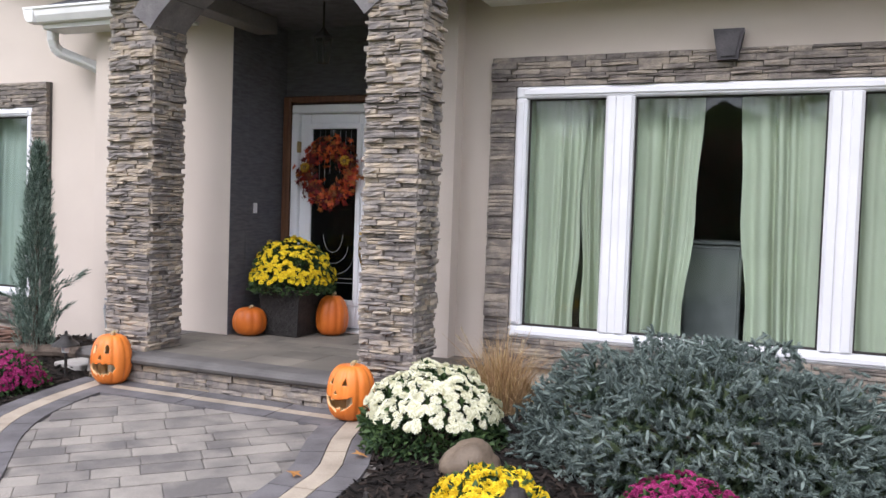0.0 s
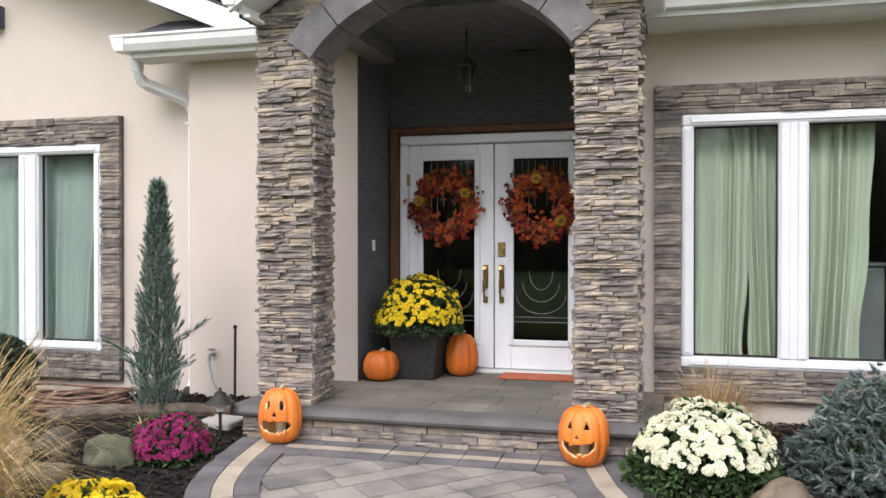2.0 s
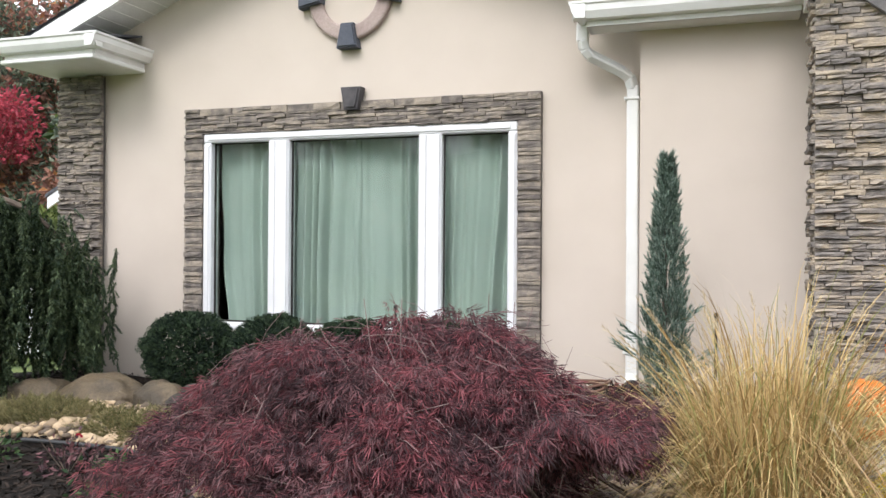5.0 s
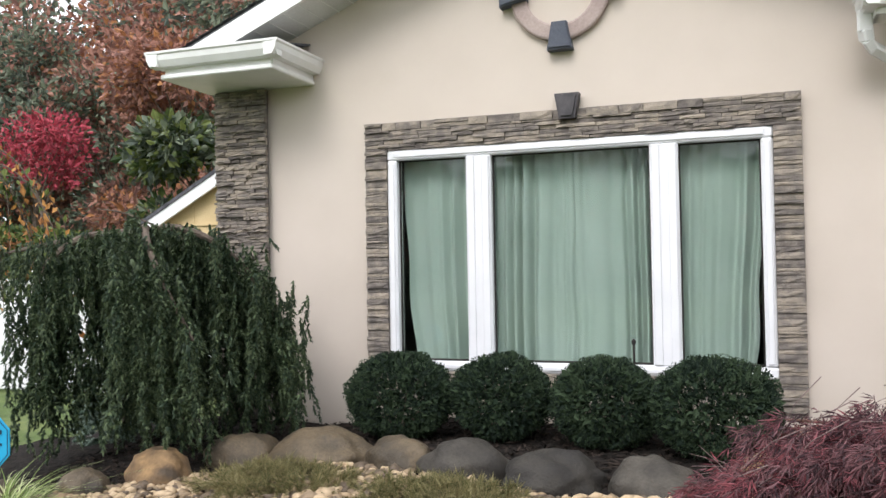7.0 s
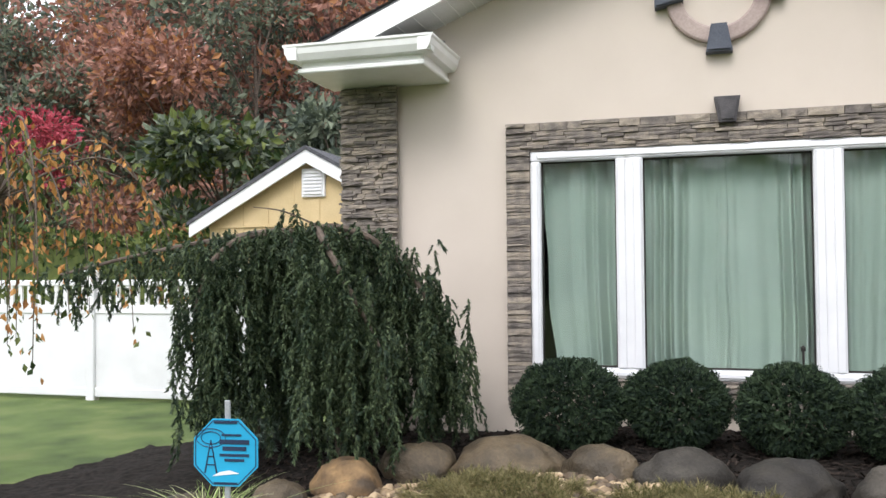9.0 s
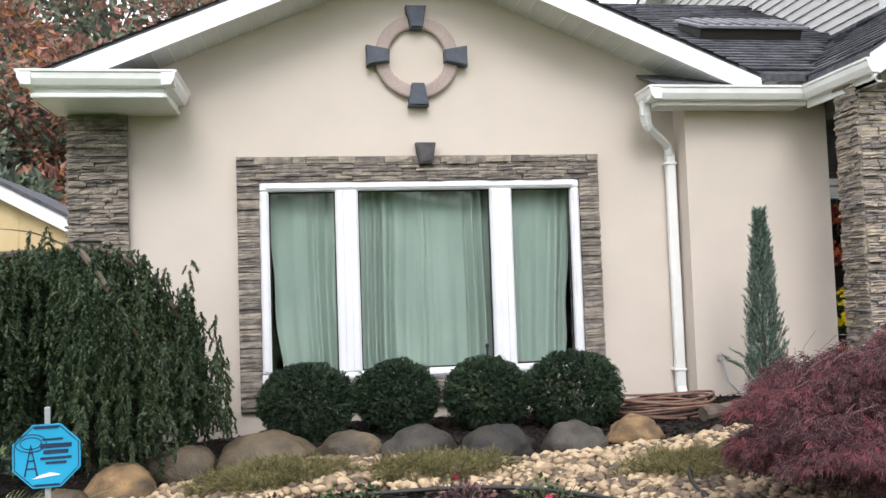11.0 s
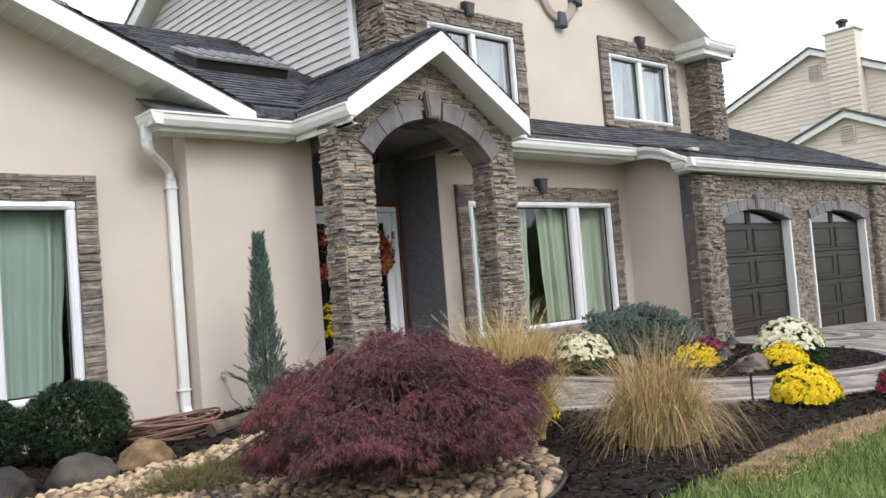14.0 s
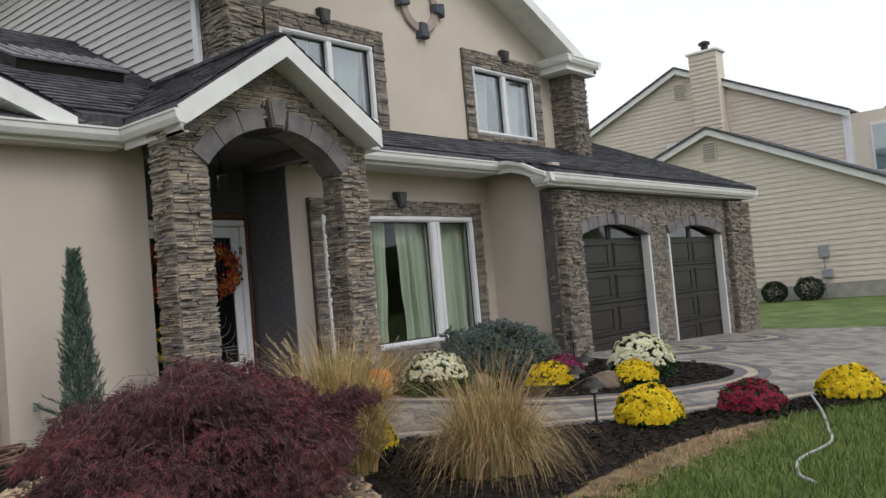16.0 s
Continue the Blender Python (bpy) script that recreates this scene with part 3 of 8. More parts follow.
BED_LEFT = [tuple(p) for p in LAWN_EDGE[:-24]] + [(-2.35, 1.25)] + [tuple(p) for p in WALK_FRONT[::-1] if p[0] < -2.4] + [(-5.0, 6.2), (-6.2, 6.3), (-6.2, 6.5), (-14.0, 6.5)]
bed_lift = lambda x, y: 0.012 + 0.022 * noise.noise(Vector((x * 3, y * 3, 0))) + 0.022 * noise.noise(Vector((x * 11, y * 11, 3)))
tagged(part("mulch_bed", draped(BED_LEFT, 0.045, bed_lift), M_mulch, None, "", True), "dark mulch planting bed along the house front", "bed", kind="structure")
BED_FRONT = [tuple(p) for p in LAWN_EDGE[-30:]] + [tuple(p) for p in WALK_FRONT[::-1] if -3.2 < p[0] < 2.2]
tagged(part("mulch_bed", draped(BED_FRONT, 0.04, bed_lift), M_mulch, None, "", True), "narrow dark mulch bed between walkway and lawn", "bed", kind="structure")
BED_ISLAND = [tuple(p) for p in ISLAND] + [(1.35, 5.1), (1.35, 6.35), (-2.7, 6.35)]
tagged(part("mulch_bed", draped(BED_ISLAND, 0.05, bed_lift), M_mulch, None, "", True), "dark mulch island bed below the front window", "bed", kind="structure")


# ---- house walls ----
def wall_y(a, y, t, x0, x1, z0, z1, holes=()):
    """A wall facing -y with rectangular openings (x0, x1, z0, z1)."""
    xs = sorted({x0, x1, *(h[0] for h in holes), *(h[1] for h in holes)})
    zs = sorted({z0, z1, *(h[2] for h in holes), *(h[3] for h in holes)})
    for xa, xb in zip(xs, xs[1:]):
        for za, zb in zip(zs, zs[1:]):
            if not any(h[0] <= (xa + xb) / 2 <= h[1] and h[2] <= (za + zb) / 2 <= h[3] for h in holes):
                a.box(xa, xb, y, y + t, za, zb)
    return a


LW_Y, MW_Y, RW_Y, UW_Y = 6.42, 6.15, 6.28, 6.66
LW = (-10.237, -7.158, 0.31, 2.175)
RW = (-2.162, 0.925, 0.385, 2.212)
UW1, UW2 = (-2.30, -0.575, 3.60, 4.73), (1.75, 3.525, 3.66, 4.805)
DOORWAY = (-4.535, -2.85, 0.19, 2.22)
a = wall_y(Acc(), LW_Y, 0.22, -11.9, -6.13, -0.5, 2.95, [LW])
setting("wall_left_wing", a, M_stucco, "beige stucco gable wall of the left wing")
setting("wall_left_gable", Acc().prism([(-11.9, LW_Y, 2.95), (-6.13, LW_Y, 2.95), (-6.13, LW_Y, 3.27), (-8.73, LW_Y, 4.37), (-11.9, LW_Y, 3.03)], (0, 0.22, 0)), M_stucco, "beige stucco gable top of the wing")
setting("wall_left_side", Acc().box(-11.9, -11.68, LW_Y + 0.22, 12.0, -0.5, 3.0), M_stucco, "beige stucco side wall of the wing")
a = Acc()
a.box(-6.13, -4.63, MW_Y, MW_Y + 0.22, -0.4, 2.95)
a.box(-6.13, -5.95, MW_Y + 0.22, LW_Y + 0.22, -0.4, 2.95)
setting("wall_middle", a, M_stucco, "beige stucco wall beside the entry recess")
a = wall_y(Acc(), RW_Y, 0.22, -2.78, 1.42, -0.3, 2.95, [RW])
setting("wall_right", a, M_stucco, "beige stucco wall round the large front window")
a = Acc().box(1.42, 1.62, 5.02, RW_Y + 0.22, -0.4, 2.9)
setting("wall_garage_side", a, M_stucco, "beige stucco side wall of the garage")
setting("wall_recess_back", wall_y(Acc(), 6.95, 0.15, -4.75, -2.65, 0.0, 3.0, [DOORWAY]), M_black, "black mesh-covered wall round the entry door")
for b in ((-4.75, -4.625, MW_Y + 0.225, 6.95), (-2.785, -2.65, RW_Y + 0.225, 6.95), (-4.66, -4.625, MW_Y + 0.004, MW_Y + 0.22), (-2.79, -2.777, MW_Y - 0.02, RW_Y + 0.22)):
    setting("wall_recess_side", Acc().box(*b, 0.0, 2.895), M_black, "black mesh-covered unfinished side wall of the entry recess")
setting("ceiling_recess", Acc().box(-4.95, -2.45, 5.44, 6.98, 2.90, 2.99), M_black, "black unfinished ceiling of the entry recess")
a = Acc().box(-2.775, -2.60, MW_Y - 0.015, RW_Y + 0.02, -0.1, 2.95)
setting("wall_recess_return", a, M_stucco, "beige stucco return beside the entry recess")
for bx0, bx1 in ((-4.618, -4.42), (-2.98, -2.835)):
    setting("ceiling_beam", Acc().box(bx0, bx1, 5.47, 6.48, 2.76, 2.897, 0.006), M_beam, "pale boxed beam under the entry ceiling")
a = wall_y(Acc(), UW_Y, 0.22, -3.5, 4.5, 2.94, 5.3, [UW1, UW2])
a.prism([(-3.5, UW_Y, 5.3), (4.5, UW_Y, 5.3), (0.566, UW_Y, 7.0)], (0, 0.22, 0))
setting("wall_upper", a, M_stucco, "beige stucco gable wall of the upper storey")
YR, ZR, SL = 10.82, 6.91, 0.463


def side_top(y):
    """Lower edge of the roof over the side gable."""
    return ZR - SL * abs(y - YR)


for name, xs in (("wall_upper_side", -3.5), ("wall_upper_far_side", 4.3)):
    a = Acc().prism([(xs, UW_Y + 0.22, 2.9), (xs, 14.9, 2.9), (xs, 14.9, side_top(14.9)), (xs, YR, ZR), (xs, UW_Y + 0.22, side_top(UW_Y + 0.22))], (0.2, 0, 0))
    setting(name, a, M_mortar, "sheathed side gable wall of the upper storey")
setting("wall_upper_back", Acc().box(-3.3, 4.3, 14.7, 14.9, 2.9, side_top(14.9)), M_mortar, "back wall of the upper storey")
# Closed rooms behind the openings; their gloom is put into the wall colour.
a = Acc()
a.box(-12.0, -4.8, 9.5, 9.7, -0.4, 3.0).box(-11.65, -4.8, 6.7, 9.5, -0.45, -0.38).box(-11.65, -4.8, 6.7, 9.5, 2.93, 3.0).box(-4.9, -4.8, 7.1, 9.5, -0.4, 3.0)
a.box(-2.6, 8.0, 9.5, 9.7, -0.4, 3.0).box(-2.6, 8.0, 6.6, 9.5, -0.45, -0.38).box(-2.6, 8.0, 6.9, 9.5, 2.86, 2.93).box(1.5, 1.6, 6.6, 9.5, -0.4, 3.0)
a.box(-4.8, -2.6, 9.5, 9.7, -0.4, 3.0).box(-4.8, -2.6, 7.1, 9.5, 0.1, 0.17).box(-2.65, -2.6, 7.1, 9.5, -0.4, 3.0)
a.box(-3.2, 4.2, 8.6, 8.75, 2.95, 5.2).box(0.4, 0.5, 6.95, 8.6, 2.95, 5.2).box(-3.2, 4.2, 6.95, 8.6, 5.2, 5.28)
setting("wall_interior", a, M_unlit, "dark inner walls seen through the windows")


# ---- roofs ----
def z_lower(y):
    return 2.60 + 0.43 * (y - 4.45)


def z_main(x, y):
    """The lower roof: it breaks over the window eave and runs straight over the garage."""
    w = smooth01((x - 0.95) / 2.2)
    return (1 - w) * (3.0 + (0.525 if y > 5.72 else 0.285) * (y - 5.72)) + w * z_lower(y)


def z_left(x):
    return 4.45 - 0.422 * abs(x + 8.73)


def z_port(x):
    return 3.865 - 0.655 * abs(x + 3.715)


def shingles(name, label, x_of, lo, hi, c0, c1, keep, rng, step=0.135):
    """Courses of shingle tabs; x_of(s, c) gives the place at slope length s and run c."""
    a = Acc()
    s = lo
    row = 0
    while s < hi:
        c = c0 - rng.uniform(0, 0.3)
        while c < c1:
            w = rng.uniform(0.16, 0.34)
            if c + w > c0 and keep(s + step / 2, c + w / 2):
                ca, cb = max(c, c0), min(c + w - 0.006, c1)
                t = 0.014 + rng.uniform(0, 0.008)
                p = [x_of(s, ca), x_of(s, cb), x_of(s + step * 1.12, cb), x_of(s + step * 1.12, ca)]
                n = (p[1] - p[0]).cross(p[3] - p[0]).normalized()
                n = n if n.z > 0 else -n
                q = [p[0] + n * t, p[1] + n * t, p[2] + n * 0.003, p[3] + n * 0.003]
                a.add(q + [p[0], p[1]], [(0, 1, 2, 3), (4, 5, 1, 0)])
            c += w
        s += step
        row += 1
    ob = part(name, a, M_shingle, None, label, fix=False)
    return tagged(ob, label, "roof", kind="stuff")


rng = np.random.default_rng(7)
cs = 1 / math.sqrt(1 + 0.43**2)
main_at = lambda s, c: Vector((c, 4.45 + s * cs, z_main(c, 4.45 + s * cs) + 0.035))


def keep_main(s, c):
    y = 4.45 + s * cs
    z = z_main(c, y)
    if c > 0.98:
        return y < UW_Y - 0.02 or c > 4.52
    if y < (5.80 if c > -3.5 else 5.93):
        return False
    if c > -3.52:
        return y < UW_Y - 0.02 and not (z_port(c) > z + 0.02)
    return z > z_left(c) - 0.03 and z > z_port(c) - 0.03


def roof_slab(name, quads, label):
    a = Acc()
    for q in quads:
        a.prism(q, (0, 0, -0.07))
    return setting(name, a, M_shingle, label)


zl = lambda x, y: (x, y, z_main(x, y) + 0.022)
roof_slab("roof_lower_deck", [*[[zl(x0, y0), zl(x1, y0), zl(x1, y1), zl(x0, y1)] for x0, x1 in ((0.98, 1.4), (1.4, 1.8), (1.8, 2.2), (2.2, 2.7), (2.7, 3.2), (3.2, 8.92)) for y0, y1 in ((4.72, 5.72), (5.72, 6.9))], [zl(-2.9, 5.76), zl(0.98, 5.76), zl(0.98, 6.9), zl(-2.9, 6.9)], [zl(-5.40, 5.86), zl(-3.5, 5.86), zl(-3.5, 9.6), zl(-8.6, 9.6), zl(-8.6, 9.0)], [zl(4.5, 6.9), zl(8.92, 6.9), zl(8.92, 9.5), zl(4.5, 9.5)]], "deck of the lower roof")
zf = lambda x, y: (x, y, z_left(x) + 0.03)
roof_slab("roof_left_deck", [[zf(-8.73, 5.92), zf(-5.45, 5.92), zf(-5.45, 12), zf(-8.73, 12)], [zf(-12.02, 5.92), zf(-8.73, 5.92), zf(-8.73, 12), zf(-12.02, 12)]], "deck of the left gable roof")
zp = lambda x, y: (x, y, z_port(x) + 0.03)
roof_slab("roof_portico_deck", [[zp(-3.715, 4.87), zp(-2.42, 4.87), zp(-2.42, 5.9), zp(-3.715, 7.0)], [zp(-5.01, 4.87), zp(-3.715, 4.87), zp(-3.715, 7.4), zp(-5.01, 5.8)]], "deck of the portico roof")
shingles("roof_lower", "dark grey asphalt shingle roof over garage and window", main_at, 0.28, 5.6, -7.4, 8.95, keep_main, rng)
cl = 1 / math.sqrt(1 + 0.422**2)
shingles("roof_left_wing", "dark grey asphalt shingle roof of the left gable", lambda s, c: Vector((-5.42 - s * cl, c, z_left(-5.42 - s * cl) + 0.035)), 0, 3.6, 5.9, 11.5, lambda s, c: z_left(-5.42 - s * cl) > z_main(-5, c) - 0.03 or c < 5.6, rng)
shingles("roof_left_wing", "dark grey asphalt shingle roof of the left gable far slope", lambda s, c: Vector((-12.04 + s * cl, c, z_left(-12.04 + s * cl) + 0.035)), 0, 3.6, 5.9, 8.0, lambda s, c: True, rng)
cp = 1 / math.sqrt(1 + 0.655**2)
for sg, nm in ((1, "right"), (-1, "left")):
    shingles("roof_portico", "dark grey asphalt shingle roof of the entry gable", lambda s, c, sg=sg: Vector((-3.715 + sg * (1.275 - s * cp), c, z_port(-3.715 + sg * (1.275 - s * cp)) + 0.036)), 0, 1.51, 4.85, 7.4, lambda s, c, sg=sg: z_port(-3.715 + sg * (1.275 - s * cp)) > z_main(-3, c) - 0.03 and not (c > UW_Y and -3.715 + sg * (1.275 - s * cp) > -3.55), rng)
a = Acc()
for i in range(9):
    y = 4.86 + i * 0.27
    a.box(-3.715 - 0.11, -3.715 + 0.11, y, y + 0.26, z_port(-3.715) - 0.01, z_port(-3.715) + 0.045, 0.02)
setting("roof_ridge_cap", a, M_shingle, "dark shingle ridge caps of the entry gable")
a = Acc()
for sx in (1, -1):
    a.prism([(0.566, 6.12, 7.14), (0.566 + sx * 4.45, 6.12, 7.14 - 4.45 * 0.468), (0.566 + sx * 4.2, 6.9, 7.14 - 4.2 * 0.468), (0.566, YR, 7.14)], (0, 0, -0.06))
setting("roof_upper", a, M_shingle, "dark shingle roof of the upper front gable")
a = Acc()
a.prism([(-3.86, 6.95, side_top(6.95) + 0.3), (4.86, 6.95, side_top(6.95) + 0.3), (4.86, YR, ZR + 0.3), (-3.86, YR, ZR + 0.3)], (0, 0, -0.06))
for x0, x1 in ((-3.86, -3.52), (4.52, 4.86)):
    a.prism([(x0, 6.5, side_top(6.5) + 0.3), (x1, 6.5, side_top(6.5) + 0.3), (x1, 6.95, side_top(6.95) + 0.3), (x0, 6.95, side_top(6.95) + 0.3)], (0, 0, -0.06))
a.prism([(-3.86, 15.2, side_top(15.2) + 0.3), (4.86, 15.2, side_top(15.2) + 0.3), (4.86, YR, ZR + 0.3), (-3.86, YR, ZR + 0.3)], (0, 0, -0.06))
setting("roof_upper_main", a, M_shingle, "dark shingle roof over the upper side gable")
a = Acc()
for y0, y1 in ((6.62, YR), (YR, 15.2)):
    a.prism([(-3.84, y0, side_top(y0)), (-3.84, y1, side_top(y1)), (-3.84, y1, side_top(y1) + 0.24), (-3.84, y0, side_top(y0) + 0.24)], (0.04, 0, 0))
setting("trim_side_rake", a, M_gutter, "white rake boards of the upper side gable")
a = Acc()
for y0, y1 in ((6.7, YR), (YR, 15.2)):
    a.prism([(-3.80, y0, side_top(y0) + 0.02), (-3.80, y1, side_top(y1) + 0.02), (-3.80, y1, side_top(y1) + 0.045), (-3.80, y0, side_top(y0) + 0.045)], (0.33, 0, 0))
setting("trim_side_soffit", a, M_soffit, "white soffit of the upper side gable")


# ---- fascia, gutters, soffits ----
GPROF = [(0, 0), (0.125, 0), (0.125, -0.018), (0.112, -0.03), (0.105, -0.075), (0.075, -0.125), (0, -0.13)]


def run(a, p0, p1, nrm, prof):
    """A moulding of the given profile from p0 to p1; nrm looks outward."""
    p0, p1, nrm = Vector(p0), Vector(p1), Vector(nrm).normalized()
    a.prism([tuple(p0 + nrm * o + Vector((0, 0, z))) for o, z in prof], tuple(p1 - p0))


def rake(a, x0, z0, x1, z1, y, h, t=0.035):
    """A sloping fascia board, facing -y, with its upper edge from (x0, z0) to (x1, z1)."""
    a.prism([(x0, y, z0), (x1, y, z1), (x1, y, z1 - h), (x0, y, z0 - h)], (0, t, 0))


a = Acc()
rake(a, -12.0, z_left(-12.0), -8.73, z_left(-8.73), 5.9, 0.185)
rake(a, -8.73, z_left(-8.73), -5.44, z_left(-5.44), 5.9, 0.185)
setting("trim_left_rake", a, M_gutter, "white rake boards of the left gable")
a = Acc()
for xe in (-12.0, -5.46):
    a.prism([(xe, 5.935, z_left(xe) - 0.155), (-8.73, 5.935, z_left(-8.73) - 0.155), (-8.73, 5.935, z_left(-8.73) - 0.18), (xe, 5.935, z_left(xe) - 0.18)], (0, 0.49, 0))
setting("trim_left_soffit", a, M_soffit, "white vented soffit under the left gable rake")
for k in range(24):
    for sx in (-1, 1):
        x = -8.73 + sx * (0.14 + 0.14 * k)
        z = z_left(x) - 0.183
        part("soffit_rib", Acc().box(x - 0.004, x + 0.004, 5.94, 6.42, z - 0.006, z), M_gutter, bpy.data.objects["trim_left_soffit"])


def cornice(name, x0, x1, yb, yf, z1, label, ends=(True, True), drop=0.17):
    """A boxed eave with a gutter: from the wall at yb out to yf."""
    a = Acc()
    a.box(x0, x1, yf + 0.10, yb, z1 - drop, z1 - drop + 0.025)
    a.box(x0, x1, yf + 0.085, yf + 0.115, z1 - drop, z1 - 0.005)
    if drop > 0.2:
        a.box(x0 - 0.03, x1 + 0.03, yf + 0.055, yb - 0.004, z1 - drop - 0.006, z1 - drop + 0.035, 0.01)
    b = Acc()
    run(b, (x0 - (0.1 if ends[0] else 0), yf + 0.09, z1), (x1 + (0.1 if ends[1] else 0), yf + 0.09, z1), (0, -1, 0), GPROF)
    for e, x, s in ((ends[0], x0, -1), (ends[1], x1, 1)):
        if e:
            a.box(x - 0.012, x + 0.012, yf + 0.1, yb, z1 - drop, z1 - 0.005)
            run(b, (x, yf - 0.03, z1), (x, yb, z1), (s, 0, 0), GPROF)
    ob = setting(name, a, M_gutter, label)
    part("gutter", b, M_gutter, ob)
    return ob


cornice("trim_left_return", -11.995, -10.968, LW_Y, 5.63, 3.03, "white boxed eave return with gutter at the left corner", drop=0.215)
o = setting("roof_return_cap", Acc().prism([(-11.99, 5.73, 3.02), (-10.97, 5.73, 3.02), (-10.97, 6.4, 3.16), (-11.99, 6.4, 3.16)], (0, 0, 0.02)), M_shingle, "small shingled cap over the eave return")
cornice("trim_middle_eave", -6.506, -4.99, MW_Y, 5.813, 2.965, "white boxed eave and gutter over the middle wall", (True, False))
setting("roof_return_cap_right", Acc().prism([(-6.5, 5.91, 2.985), (-5.35, 5.91, 2.985), (-5.8, 6.4, 3.2), (-6.5, 6.4, 3.2)], (0, 0, 0.02)), M_shingle, "small shingled cap at the valley")
a = Acc()
run(a, (-4.97, 5.9, 2.965), (-4.97, 4.815, 2.965), (-1, 0, 0), GPROF)
a.box(-4.98, -4.95, 4.9, 5.9, 2.77, 2.955)
a.box(-4.98, -4.90, 4.9, 5.3, 2.77, 2.79)
setting("trim_portico_gutter", a, M_gutter, "white gutter on the side of the entry gable")
cornice("trim_right_eave", -2.40, 1.10, RW_Y, 5.715, 2.985, "white boxed eave and gutter over the front window", (False, False))
a = Acc()
SWEEP = [(1.08, 5.80, 2.985), (0.97, 5.50, 2.965), (0.91, 5.2, 2.88), (0.885, 4.95, 2.75), (0.88, 4.78, 2.68)]
for p, q in zip(SWEEP, SWEEP[1:]):
    a.prism([p, q, (q[0], q[1], q[2] - 0.17), (p[0], p[1], p[2] - 0.17)], (0.03, 0, 0))
    run(a, p, q, (-1, 0, 0), [(0, 0), (0.07, 0), (0.07, -0.05), (0, -0.11)])
setting("trim_garage_rake", a, M_gutter, "white sloping fascia between the two eaves")
cornice("trim_garage_eave", 0.96, 8.82, 5.05, 4.735, 2.675, "white boxed eave and gutter over the garage", (True, True))
a = Acc()
rake(a, -5.02, z_port(-5.02), -3.715, z_port(-3.715), 4.83, 0.215, 0.04)
rake(a, -3.715, z_port(-3.715), -2.41, z_port(-2.41), 4.83, 0.215, 0.04)
a.box(-2.42, -2.27, 5.0, 5.65, 2.80, 2.955, 0.01)
setting("trim_portico_rake", a, M_gutter, "white rake boards of the entry gable")
a = Acc()
for xe in (-5.0, -2.43):
    a.prism([(xe, 4.87, z_port(xe) - 0.175), (-3.715, 4.87, z_port(-3.715) - 0.175), (-3.715, 4.87, z_port(-3.715) - 0.2), (xe, 4.87, z_port(xe) - 0.2)], (0, 0.30, 0))
setting("trim_portico_soffit", a, M_soffit, "white soffit under the entry gable rake")
a = Acc()
UA, US = 7.15, 0.468
for xe in (-3.75, 4.88):
    ze = UA - US * abs(xe - 0.566)
    rake(a, xe, ze, 0.566, UA, 6.1, 0.2)
    a.prism([(xe, 6.135, ze - 0.16), (0.566, 6.135, UA - 0.16), (0.566, 6.135, UA - 0.19), (xe, 6.135, ze - 0.19)], (0, 0.52, 0))
setting("trim_upper_rake", a, M_gutter, "white rake boards of the upper gable")
cornice("trim_upper_return_right", 3.85, 4.80, UW_Y, 5.98, 5.16, "white boxed eave return of the upper storey", drop=0.25)
cornice("trim_upper_return_left", -3.75, -2.70, UW_Y, 5.98, 5.10, "white boxed eave return of the upper storey", drop=0.25)
# Bent downspout at the inner corner.
a = Acc()
path = [(-6.565, 6.06, 2.86), (-6.565, 6.06, 2.73), (-6.555, 6.075, 2.67), (-6.52, 6.11, 2.625), (-6.30, 6.29, 2.525), (-6.235, 6.345, 2.48), (-6.21, 6.36, 2.40), (-6.205, 6.36, 1.2), (-6.205, 6.36, 0.10), (-6.205, 6.30, 0.0), (-6.20, 6.2, -0.04)]
pv = [Vector(p) for p in path]
for i in range(len(pv) - 1):
    d = pv[i + 1] - pv[i]
    q = Vector((0, 0, 1)).rotation_difference(d).to_matrix().to_4x4() if abs(d.normalized().z) < 0.999 else Matrix.Identity(4)
    m = Matrix.Translation((pv[i] + pv[i + 1]) / 2) @ q
    a.box(-0.048, 0.048, -0.036, 0.036, -d.length / 2 - 0.012, d.length / 2 + 0.012, 0.012, m)
ds = thing("downspout", (-6.22, 6.36, 0), "white aluminium downspout with ribbed elbow on the stucco corner", "downspout")
part("pipe", a, M_gutter, ds)
for z in (2.31, 0.27):
    part("strap", Acc().box(-6.275, -6.15, 6.315, 6.41, z - 0.012, z + 0.012, 0.004), M_gutter, ds)
part("drain_boot", Acc().tube([(-6.2, 6.27, 0.02), (-6.17, 6.15, -0.06), (-5.9, 6.02, -0.08), (-5.6, 5.95, -0.08)], 0.06, 10), M_soilpipe, ds, "black plastic drain pipe")


